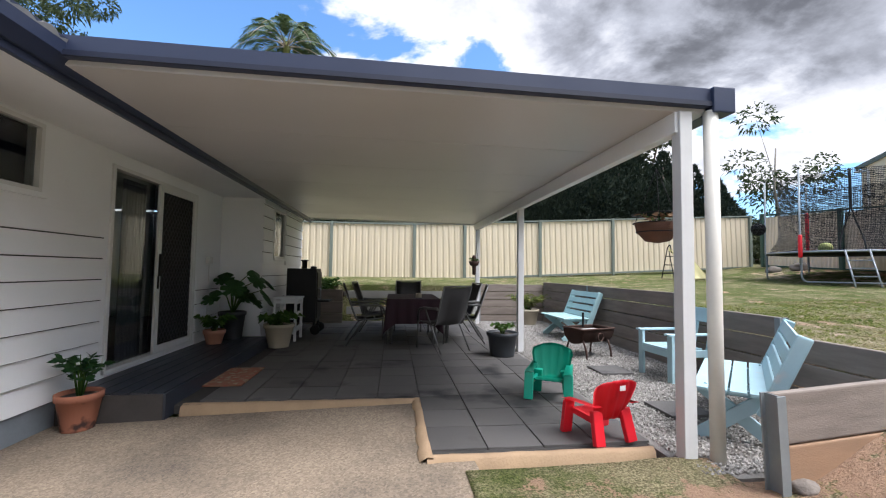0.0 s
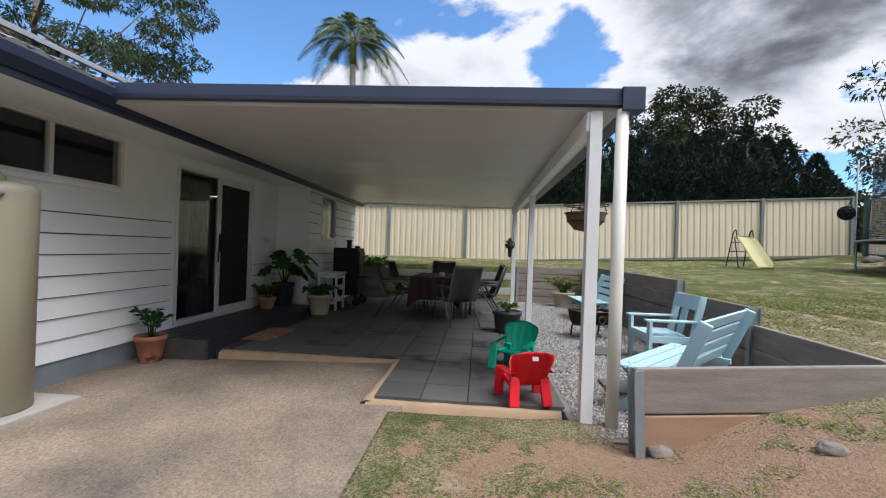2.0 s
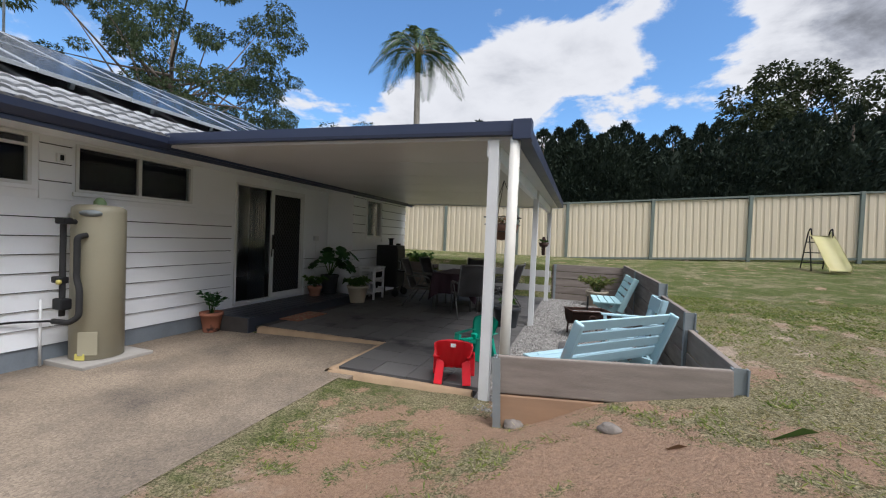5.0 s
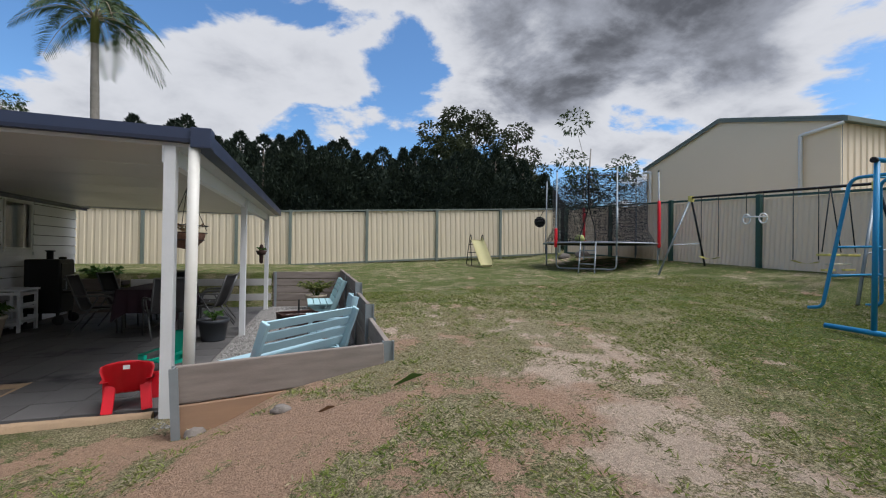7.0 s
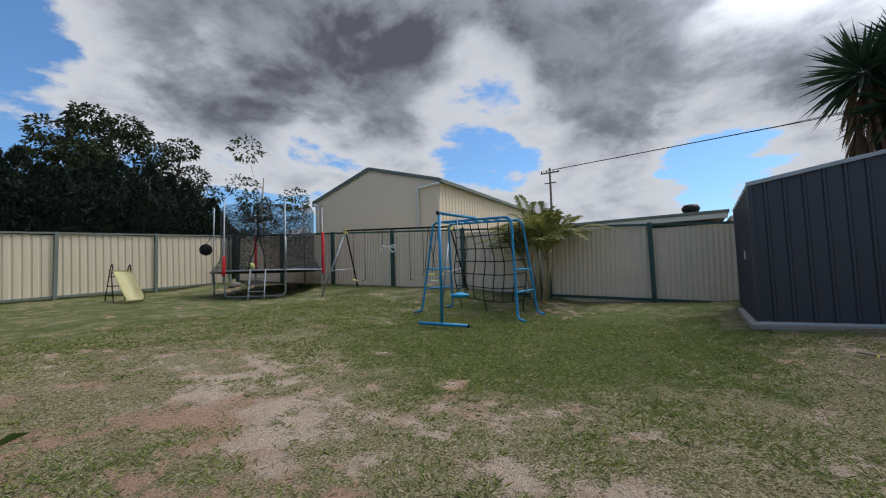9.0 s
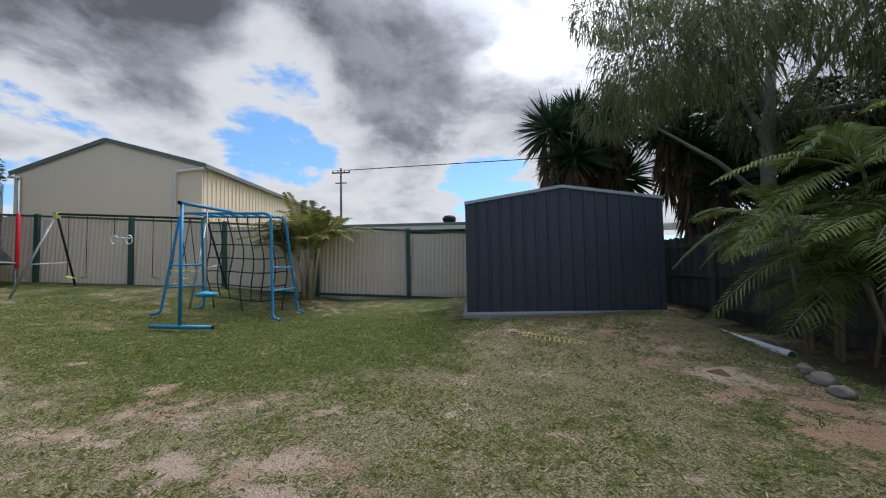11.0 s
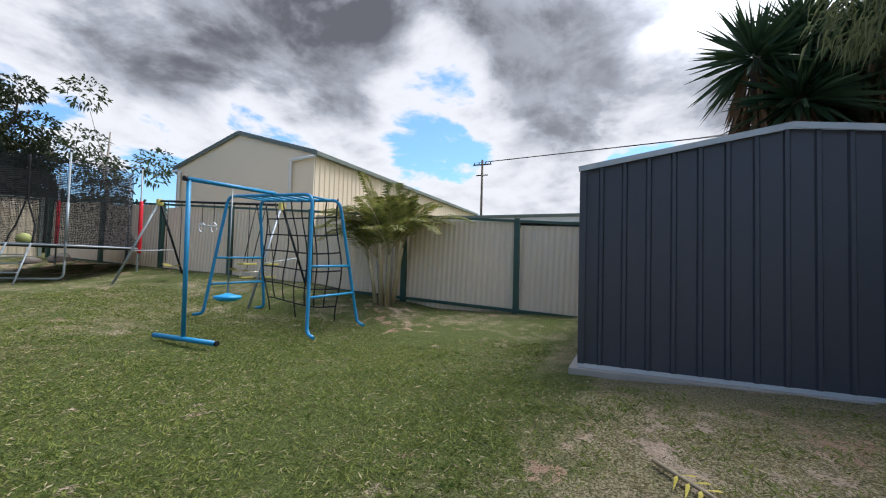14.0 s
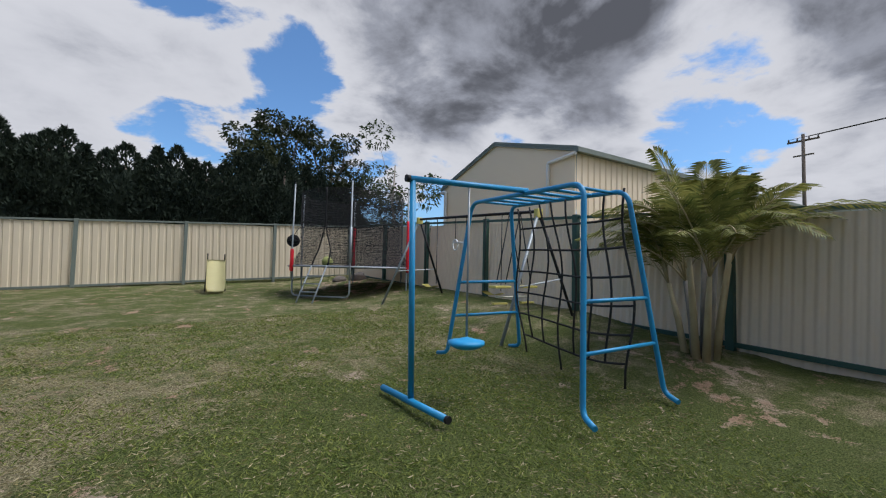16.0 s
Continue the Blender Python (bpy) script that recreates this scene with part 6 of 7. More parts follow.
def strand(a, b, w):
    i = len(verts)
    a, b = Vector(a), Vector(b)
    d = (b - a).normalized()
    s = d.cross(Vector((a.x, a.y, 0.001))).normalized() * w / 2
    verts.extend([tuple(a - s), tuple(a + s), tuple(b + s), tuple(b - s)])
    faces.append((i, i + 1, i + 2, i + 3))


def net_radius(h):
    """The net flares out to the frame at its foot and draws in above."""
    return TR - 0.06 - 0.20 * smooth(TM, TM + 0.45, h)


NET_TOP = 2.58
SLIT = radians(222)  # the zip door, parted at its foot
def parted(a0, h):
    return abs(math.atan2(math.sin(a0 - SLIT), math.cos(a0 - SLIT))) < 0.13 * (1 - smooth(TM + 0.2, TM + 1.05, h)) + 0.0


NN = 300
levels = [TM + (NET_TOP - TM) * j / 10 for j in range(11)]
for k in range(NN):
    a0 = 2 * math.pi * k / NN
    for h0, h1 in zip(levels, levels[1:]):
        if parted(a0, (h0 + h1) / 2):
            continue
        strand((math.cos(a0) * net_radius(h0), math.sin(a0) * net_radius(h0), h0), (math.cos(a0) * net_radius(h1), math.sin(a0) * net_radius(h1), h1), 0.007)
for j in range(96):
    h = TM + (NET_TOP - TM) * j / 95
    r = net_radius(h)
    for k in range(60):
        a0, a1 = 2 * math.pi * k / 60, 2 * math.pi * (k + 1) / 60
        if parted((a0 + a1) / 2, h):
            continue
        hj = h + 0.012 * math.sin(k * 5.3 + j * 2.9)
        strand((math.cos(a0) * r, math.sin(a0) * r, hj), (math.cos(a1) * r, math.sin(a1) * r, hj), 0.006 if h < 1.75 else 0.010)
raw("safety_net", verts, faces, NETTING, tr)
for s_ in (-1, 1):
    seam = [pole_at(math.degrees(SLIT + s_ * (0.13 * (1 - smooth(TM + 0.2, TM + 1.05, h)) + 0.006)), net_radius(h) + 0.01) + Vector((0, 0, h)) for h in levels]
    part("door_seam", tube(bmesh.new(), seam, 0.016, 6), NETTING, tr)
lad0, lad1 = pole_at(224, TR + 0.04), pole_at(226, TR + 0.72)
sd = Vector((-lad0.y, lad0.x, 0)).normalized() * 0.19
for s_ in (-1, 1):
    part("ladder_rail", tube(bmesh.new(), [lad1 + sd * s_ + Vector((0, 0, -0.06)), lad0 + sd * s_ + Vector((0, 0, TM + 0.02))], 0.017, 8), STEEL, tr)
for t in (0.22, 0.46, 0.70):
    c = lad1.lerp(lad0, t) + Vector((0, 0, TM * t))
    part("ladder_rung", beam(bmesh.new(), c - sd, c + sd, 0.05, 0.025), STEEL, tr)
ball = thing("ball", pose(13.25, 8.75, TG + TM + 0.125), "yellow-green play ball on the trampoline mat", "ball")
bm = bmesh.new()
bmesh.ops.create_uvsphere(bm, u_segments=20, v_segments=12, radius=0.14)
for f in bm.faces:
    f.smooth = True
part("sphere", bm, mat("ball_green", (0.36, 0.40, 0.12), (0.28, 0.30, 0.10)), ball)
hoop = thing("hanging_ornament", pose(12.66, 10.0, 2.46), "dark round wicker ornament hung from a trampoline pole", "ornament")
bm = bmesh.new()
bmesh.ops.create_icosphere(bm, subdivisions=2, radius=0.16)
bmesh.ops.wireframe(bm, faces=bm.faces[:], thickness=0.035)
part("globe", bm, BLACK, hoop)
part("cord", tube(bmesh.new(), [(0.0, 0, 0.14), (0.12, 0.0, 0.34), (0.235, 0.02, 0.42)], 0.008, 6), BLACK, hoop)

# ---- swing set ----
sw = thing("swing_set", pose(0, 0, 0), "metal swing set with black beam, yellow seats and a trapeze", "swing set")
A1, A2 = Vector((14.47, 6.12, 2.84)), Vector((14.79, 2.86, 2.69))
part("beam", tube(bmesh.new(), [A1, A2], 0.026, 10), BLACK, sw)
for ap, f1, f2 in ((A1, (13.72, 6.34, 0.95), (15.37, 6.48, 1.05)), (A2, (13.88, 2.62, 0.74), (15.55, 2.79, 0.95))):
    part("leg", tube(bmesh.new(), [ap, f1], 0.024, 10), STEEL if f1[0] < 14 else BLACK, sw)
    part("leg", tube(bmesh.new(), [ap, f2], 0.024, 10), BLACK, sw)
    a, b = ap.lerp(Vector(f1), 0.60), ap.lerp(Vector(f2), 0.60)
    part("brace", tube(bmesh.new(), [a, b], 0.012, 8), SHEDTRIM, sw)
    part("bracket", bar(-0.06, 0.06, -0.04, 0.04, -0.10, 0.04, 0.01, Matrix.Translation(ap)), YELLOW, sw)
def along(t, z=0.0):
    v = A1.lerp(A2, t)
    return Vector((v.x, v.y, v.z + z))


yd = (A2 - A1).normalized()
xd = Vector((-yd.y, yd.x, 0))
for t in (0.14, 0.70):
    c = along(t)
    seat_z = 1.44 if t < 0.3 else 1.39
    for s in (-1, 1):
        p0 = c + yd * 0.20 * s
        part("rope", tube(bmesh.new(), [p0, (p0.x, p0.y, seat_z + 0.02)], 0.008, 6), BLACK, sw)
    bm = bmesh.new()
    rows = []
    for k in range(9):
        u = k / 8 * 2 - 1
        q = Vector((c.x, c.y, seat_z - 0.05 * (1 - u * u))) + yd * 0.21 * u
        rows.append([bm.verts.new(q - xd * 0.08), bm.verts.new(q + xd * 0.08)])
    for P, Q in zip(rows, rows[1:]):
        bm.faces.new((P[0], P[1], Q[1], Q[0])).smooth = True
    bmesh.ops.solidify(bm, geom=bm.faces[:], thickness=0.025)
    part("swing_seat", bm, YELLOW, sw, "yellow plastic sling seat")
c = along(0.43)
for s in (-1, 1):
    p0 = c + yd * 0.16 * s
    part("rope", tube(bmesh.new(), [p0, (p0.x, p0.y, 2.35)], 0.008, 6), BLACK, sw)
    rc = Vector((p0.x, p0.y, 2.24))
    part("ring", tube(bmesh.new(), [rc + yd * math.cos(2 * math.pi * k / 16) * 0.075 + Vector((0, 0, math.sin(2 * math.pi * k / 16) * 0.10)) for k in range(17)], 0.014, 6), ALU, sw)
part("trapeze_bar", tube(bmesh.new(), [c + yd * 0.2 + Vector((0, 0, 2.28 - c.z)), c - yd * 0.2 + Vector((0, 0, 2.28 - c.z))], 0.016, 8), ALU, sw)
c = along(0.85)
for s in (-1, 1):
    for u in (-1, 1):
        p0 = c + yd * 0.12 * u
        p1 = c + yd * 0.10 * u + xd * 0.30 * s
        part("glider_bar", tube(bmesh.new(), [p0, (p1.x, p1.y, 1.55)], 0.010, 6), BLACK, sw)
    q = c + xd * 0.32 * s
    part("glider_seat", bar(-0.16, 0.16, -0.09, 0.09, -0.02, 0.02, 0.012, Matrix.Translation((q.x, q.y, 1.50))), YELLOW, sw, "yellow plastic glider seat")
    part("footrest", bar(-0.14, 0.14, -0.03, 0.03, -0.015, 0.015, 0.006, Matrix.Translation((q.x, q.y, 1.24))), YELLOW, sw)
part("glider_beam", tube(bmesh.new(), [c + xd * 0.4 + Vector((0, 0, 1.34 - c.z)), c - xd * 0.4 + Vector((0, 0, 1.34 - c.z))], 0.014, 8), CREAMPLASTIC, sw)

# ---- climbing frame ----
cf = thing("climbing_frame", pose(0, 0, 0), "blue tubular monkey-bar climbing frame with black cargo net", "climbing frame")
CZ = 2.54
RA, RB = (Vector((12.96, 0.50, 2.50)), Vector((13.12, 2.30, 2.57))), (Vector((13.58, 0.52, 2.51)), Vector((13.72, 2.28, 2.59)))
feet = {0: (Vector((12.85, 0.41, 0.61)), Vector((12.95, 2.53, 0.71))), 1: (Vector((14.00, 0.43, 0.63)), Vector((14.02, 2.41, 0.73)))}
for k, rail in enumerate((RA, RB)):
    f0, f1 = feet[k]
    o0, o1 = (f0 - f1).normalized() * 0.16, (f1 - f0).normalized() * 0.16
    pts = [f0 + o0 + Vector((-0.05, 0, 0)), f0 + Vector((0, 0, 0.03)), rail[0], rail[1], f1 + Vector((0, 0, 0.03)), f1 + o1 + Vector((-0.05, 0, 0))]
    part("side_hoop", tube(bmesh.new(), bend(pts, 0.14, 6), 0.024, 10), PLAYBLUE, cf)
for k in range(7):
    t = 0.10 + 0.80 * k / 6
    part("rung", tube(bmesh.new(), [RA[0].lerp(RA[1], t), RB[0].lerp(RB[1], t)], 0.016, 8), PLAYBLUE, cf)
for e in (0, 1):
    for t in (0.52, 0.74):
        a = (RA[e]).lerp(feet[0][e], t)
        b = (RB[e]).lerp(feet[1][e], t)
        part("end_rung", tube(bmesh.new(), [a, b], 0.018, 8), PLAYBLUE, cf)
PT = Vector((11.80, 1.345, 2.51))
part("post", tube(bmesh.new(), [(11.865, 1.40, 0.60), PT], 0.026, 10), PLAYBLUE, cf)
part("arm", tube(bmesh.new(), [PT + Vector((-0.05, 0.0, 0.01)), (13.06, 1.28, 2.56)], 0.028, 10), PLAYBLUE, cf)
part("base_bar", tube(bmesh.new(), [(11.93, 0.93, 0.605), (11.79, 1.82, 0.645)], 0.03, 10), PLAYBLUE, cf)
for p, q in (((11.934, 0.905, 0.604), (11.93, 0.932, 0.605)), ((11.77, 1.345, 2.52), (11.735, 1.346, 2.52))):
    part("end_cap", tube(bmesh.new(), [p, q], 0.032, 10), BLACK, cf)
SX = Vector((12.37, 1.31, 2.53))
part("swing_rope", tube(bmesh.new(), [SX, (SX.x, SX.y, 1.12)], 0.010, 6), STEEL, cf)
part("disc_seat", lathe(bmesh.new(), [(0.0, -0.05), (0.10, -0.045), (0.165, -0.01), (0.165, 0.02), (0.10, 0.03), (0.04, 0.05), (0.0, 0.06)], 24, Matrix.Translation((SX.x, SX.y, 1.09)), close=False), BLUESEAT, cf, "blue plastic disc seat")
# cargo net: straps hang from the far rail and slope outwards
def net_point(u, v):
    """u along the rail, v down."""
    top = RB[0].lerp(RB[1], 0.02 + 0.90 * u)
    return Vector((top.x + 0.10 * v + 0.03 * math.sin(u * 9 + v * 4), top.y + 0.05 * math.sin(v * 7 + u * 3), CZ - 1.62 * v - 0.05 * v * math.sin(u * 5)))


for k in range(8):
    u = k / 7
    tail = 1.0 + (0.14 if k in (0, 4, 7) else 0.0)
    part("net_strap", tube(bmesh.new(), [net_point(u, tail * j / 12) for j in range(13)], 0.012, 6), RUBBER, cf)
for j in range(1, 7):
    v = j / 6
    part("net_strap", tube(bmesh.new(), [net_point(k / 14, v) for k in range(15)], 0.012, 6), RUBBER, cf)

# ---- palms ----
palm = thing("fence_palm", pose(15.45, 0.80, ground_height(15.45, 0.8)), "clumping palm with several bare canes against the side fence", "palm tree")
rng = np.random.default_rng(51)
specs = []
for k in range(9):
    a = 2 * math.pi * k / 9 + 0.3
    r0, r1 = 0.07 + 0.05 * (k % 3), 0.18 + 0.10 * (k % 3)
    b = Vector((math.cos(a) * r0, math.sin(a) * r0, -0.1))
    tpt = Vector((math.cos(a) * r1, math.sin(a) * r1, 0.85 + 0.55 * rng.uniform()))
    part("cane", tube(bmesh.new(), [b, b.lerp(tpt, 0.5) + Vector((0, 0, 0.06)), tpt], [0.048, 0.036, 0.026], 9), YELLOWCANE if k % 3 else PALEBARK, palm)
    for q in range(6):
        c = a + rng.uniform(-1.6, 1.6)
        el = rng.uniform(0.75, 1.5)
        specs.append((tpt, (math.cos(c) * math.cos(el), math.sin(c) * math.cos(el), math.sin(el)), rng.uniform(1.45, 2.0), rng.uniform(0.38, 0.66), 0.38))
fronds_mesh(palm, specs, CLUMPLEAF, YELLOWCANE, 52, 34, 0.015)

bp = thing("tall_palm", pose(-1.0, 14.3, 0.6), "tall slender palm with drooping fronds behind the fence", "palm tree")
part("trunk", tube(bmesh.new(), [(0, 0, 0), (0.08, 0, 3), (0.03, 0, 6), (0, 0, 7.5)], [0.16, 0.13, 0.12, 0.10], 10), PALEBARK, bp)
part("crownshaft", tube(bmesh.new(), [(0, 0, 7.4), (0, 0, 8.1), (0, 0, 8.4)], [0.12, 0.12, 0.05], 10), PALMLEAF, bp)
specs = []
rng = np.random.default_rng(61)
for k in range(17):
    c = 2 * math.pi * k / 17 * 2.4
    el = 0.35 + 0.85 * (k / 17)
    specs.append(((0, 0, 8.2), (math.cos(c) * math.cos(el), math.sin(c) * math.cos(el), math.sin(el)), rng.uniform(2.0, 2.5), 0.95 - 0.25 * k / 17, 0.78))
fronds_mesh(bp, specs, BANGALOW, CANE, 62, 44, 0.022, 0.022)

def cane_clump(base, n, hmax, seed, label):
    t = thing("cane_palm", pose(*base), label, "palm")
    rng = np.random.default_rng(seed)
    specs = []
    for k in range(n):
        a = rng.uniform(0, 6.28)
        r = rng.uniform(0.05, 0.5)
        b = Vector((math.cos(a) * r, math.sin(a) * r, -0.2))
        h = hmax * rng.uniform(0.25, 0.75)
        tpt = Vector((b.x * 1.8, b.y * 1.8, h))
        part("cane", tube(bmesh.new(), [b, b.lerp(tpt, 0.5), tpt], [0.026, 0.022, 0.018], 7), CANE, t)
        for q in range(7):
            c = a + rng.uniform(-1.8, 1.8)
            el = rng.uniform(0.15, 1.25)
            specs.append((tpt, (math.cos(c) * math.cos(el), math.sin(c) * math.cos(el), math.sin(el)), rng.uniform(1.0, 1.55), rng.uniform(0.40, 0.80), 0.40))
    fronds_mesh(t, specs, CANELEAF, CANE, seed + 1, 28, 0.018)
    return t


cane_clump((11.0, -7.45, 0.12), 7, 2.7, 71, "golden cane palm clump with arching yellow-green fronds")
cane_clump((9.6, -7.6, 0.1), 9, 3.6, 81, "taller golden cane palm clump in the shade")

def yucca(base, heads, seed, label):
    """Leaning trunks, each with a spiky head over a skirt of dead leaves."""
    t = thing("yucca", pose(*base), label, "yucca")
    rng = np.random.default_rng(seed)
    for hx, hy, hz in heads:
        h = Vector((hx, hy, hz))
        part("trunk", tube(bmesh.new(), [(hx * 0.2, hy * 0.2, -0.4), (hx * 0.6, hy * 0.6, hz * 0.5), h], [0.17, 0.13, 0.10], 9), BARK, t)
        n = 230
        th, ph = rng.uniform(0, 6.283, n), rng.uniform(-0.75, 1.45, n)
        d = np.stack([np.cos(th) * np.cos(ph), np.sin(th) * np.cos(ph), np.sin(ph)], 1)
        leaf_mesh("leaf_head", np.array([h]) + d * 0.08, d, 0.88, 0.075, YUCCALEAF, t, 0.10)
        n = 170
        th = rng.uniform(0, 6.283, n)
        d = np.stack([np.cos(th) * 0.42, np.sin(th) * 0.42, -np.ones(n)], 1)
        p = np.array([h]) + np.stack([np.cos(th) * 0.12, np.sin(th) * 0.12, -rng.uniform(0.1, 1.5, n)], 1)
        leaf_mesh("dead_skirt", p, d, 0.7, 0.075, DEADLEAF, t, 0.1)
    return t


yucca((16.6, -6.0, 0.3), ((-0.2, 0.70, 4.7), (0.3, -0.1, 5.1), (0.1, -0.9, 4.9), (0.4, -0.5, 4.0), (-0.4, 0.2, 3.9), (0.4, -1.3, 3.5)), 91, "tall old yucca with spiky heads and brown dead skirts")
yucca((15.7, -8.9, 0.2), ((-0.1, 0.55, 3.9), (-0.3, -0.35, 4.9), (0.2, 0.9, 4.6), (-0.5, 0.1, 3.0), (0.4, 0.1, 3.6)), 92, "old yucca clump with drooping dead leaves behind the paling fence")

# ---- trees and hedge ----
rng = np.random.default_rng(101)
blobs = []
for k in range(46):
    a, r = rng.uniform(0, 6.28), rng.uniform(0, 1) ** 0.5
    blobs.append((13.8 + math.cos(a) * 5.6 * r, -9.6 + math.sin(a) * 3.6 * r, rng.uniform(4.3, 9.9), rng.uniform(0.6, 1.2), rng.uniform(0.6, 1.2), rng.uniform(0.5, 0.9)))
tree("wattle_tree", (14.4, -9.0, 0.1), (14.1, -9.3, 6.5), 0.15, range(0, 46, 5), blobs, 52000, 0.19, WISPLEAF, PALEBARK, "tall wispy grey-green tree hanging over the fence", 0.9, 0.16)
rng = np.random.default_rng(105)
blobs = [(rng.uniform(6.5, 19.5), rng.uniform(-12.4, -10.2), rng.uniform(1.0, 5.0), 1.0, 0.7, 0.8) for k in range(40)]
tree("understorey_tree", (12.5, -10.2, 0.1), (12.5, -10.2, 3.4), 0.10, range(0, 26, 4), blobs, 24000, 0.24, GUMLEAF, BARK, "dark shrubby growth behind the timber fence", 0.4, 0.35)
def open_tree(cx, cy, base_z, top_z, spread, n_blobs, n, seed, label, leaf=0.13):
    """A broad open crown: small leaf clusters at the ends of many thin limbs, with sky between."""
    rng = np.random.default_rng(seed)
    blobs = []
    for k in range(n_blobs):
        a, r, u = rng.uniform(0, 6.28), rng.uniform(0.15, 1) ** 0.6, rng.uniform(0, 1)
        w = spread * (0.55 + 0.45 * math.sin(math.pi * (0.15 + 0.75 * u)))
        q = rng.uniform(0.28, 0.62)
        blobs.append((cx + math.cos(a) * w * r, cy + math.sin(a) * w * r, base_z + (top_z - base_z) * u, q * 1.3, q * 1.3, q * 0.75))
    tree("backyard_tree", (cx, cy, 0.3), (cx + 0.2, cy + 0.1, base_z + (top_z - base_z) * 0.75), 0.13, range(0, n_blobs, 3), blobs, n, leaf, TREELEAF, BARK, label, 0.35, 0.40)


open_tree(-10.8, 11.3, 4.6, 11.2, 5.8, 110, 56000, 111, "large leafy tree with open branches behind the house")
open_tree(-6.0, 17.0, 4.2, 6.6, 2.2, 26, 8000, 112, "smaller leafy tree behind the back fence")
open_tree(-16.0, 4.0, 6.0, 10.2, 4.4, 46, 17000, 113, "large leafy tree beyond the house roof", 0.16)
for (x, y, h, n, sd_) in ((14.2, 22.6, 10.6, 9000, 121), (17.4, 23.4, 10.9, 7000, 122)):
    rng = np.random.default_rng(sd_)
    blobs = [(x + q[0], y + q[1], h * 0.72 + q[2], 0.85, 0.85, 0.55) for q in np.clip(rng.normal(size=(16, 3)), -1.6, 1.6) * (1.25, 1.2, h * 0.12)] + [(x + q[0], y + q[1], h * 0.45 + q[2], 1.3, 1.2, 0.9) for q in rng.normal(size=(8, 3)) * (1.6, 1.0, 1.0)]
    tree("gum_tree", (x, y, 0.5), (x + 0.2, y, h * 0.75), 0.22, range(0, 16, 2), blobs, int(n * 1.5), 0.22, GUMLEAF, BARK, "dark tall gum tree behind the hedge", 0.3, 0.5)
rng = np.random.default_rng(131)
blobs = [(17.7 + q[0], 14.2 + q[1], 5.2 + q[2], 0.7, 0.7, 0.55) for q in rng.normal(size=(9, 3)) * (0.7, 0.7, 0.8)]
tree("sapling", (17.7, 14.2, 0.8), (17.6, 14.2, 6.2), 0.06, range(9), blobs, 1500, 0.20, TREELEAF, PALEBARK, "thin sparse sapling behind the trampoline", 0.3, 0.4)
for (x, y, z) in ((20.5, 17.0, 2.6), (24.0, 20.0, 3.0), (18.5, 17.5, 2.2)):
    rng = np.random.default_rng(int(x * 7))
    blobs = [(x + q[0], y + q[1], z + q[2], 1.1, 1.1, 0.8) for q in rng.normal(size=(10, 3)) * (1.2, 1.0, 0.7)]
    tree("shrub_tree", (x, y, 0.6), (x, y, z), 0.1, range(0, 10, 3), blobs, 5000, 0.25, GUMLEAF, BARK, "low green shrubs beyond the fence corner", 0.3, 0.45)

hedge = thing("hedge", pose(0, 0, 0), "tall dense dark green conifer hedge behind the back fence", "hedge")
rng = np.random.default_rng(141)
stems = []
x = -0.2
while x < 16.4:
    stems.append((x, 15.0 + rng.uniform(-0.25, 0.25), 5.62 + 0.18 * math.sin(x * 1.1) + rng.uniform(-0.45, 0.42) - 0.55 * smooth(13.0, 16.0, x)))
    x += rng.uniform(0.34, 0.56)
for (x, y, h) in stems:
    part("trunk", tube(bmesh.new(), [(x, y, 0.6), (x, y, h - 0.5)], [0.09, 0.03], 6), BARK, hedge)
    n = 3300
    taper = rng.uniform(2.2, 5.5)
    u = rng.uniform(0, 1, n) ** 0.8
    zc = 0.9 + (h - 0.9) * u
    rad = 0.80 * np.clip((1 - u) * taper, 0.03, 1.0) ** 0.9 * (0.86 + 0.13 * np.sin(zc * 5 + x * 3))
    th = rng.uniform(0, 6.283, n)
    rr = rad * rng.uniform(0.75, 1.12, n)
    p = np.stack([x + np.cos(th) * rr, y + np.sin(th) * rr, zc], 1)
    d = np.stack([np.cos(th) * 0.7, np.sin(th) * 0.7, rng.uniform(0.2, 1.3, n)], 1) + rng.normal(size=(n, 3)) * 0.35
    leaf_mesh("foliage", p, d, 0.17, 0.06, HEDGELEAF, hedge, 0.0)

# solid dark core added inside the foliage to block the see-through gaps
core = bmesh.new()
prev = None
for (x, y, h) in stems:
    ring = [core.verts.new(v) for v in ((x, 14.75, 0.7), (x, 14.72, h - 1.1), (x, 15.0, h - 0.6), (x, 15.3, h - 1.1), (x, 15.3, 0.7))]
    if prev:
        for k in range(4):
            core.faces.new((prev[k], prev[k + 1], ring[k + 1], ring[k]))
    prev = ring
part("gap_filler", core, HEDGELEAF, hedge)

# ---- roof tiles, solar panels, aerial ----
tile = bpy.data.meshes.new("roof_tile")
bm = bmesh.new()
TW, TL = 0.30, 0.34
rows = []
for y in range(9):
    u = y / 8
    z = 0.03 * abs(math.sin(u * 2 * math.pi)) if u < 0.5 else 0.018 * abs(math.sin(u * 2 * math.pi))
    rows.append([bm.verts.new((0.0, u * TW, z + 0.035)), bm.verts.new((-TL, u * TW, z + 0.005)), bm.verts.new((0.0, u * TW, 0.0))])
for A, B in zip(rows, rows[1:]):
    bm.faces.new((A[0], B[0], B[1], A[1])).smooth = True
    bm.faces.new((A[2], B[2], B[0], A[0]))
bm.to_mesh(tile)
bm.free()
tile.materials.append(ROOFTILE)
sl = math.degrees(math.atan(SL))
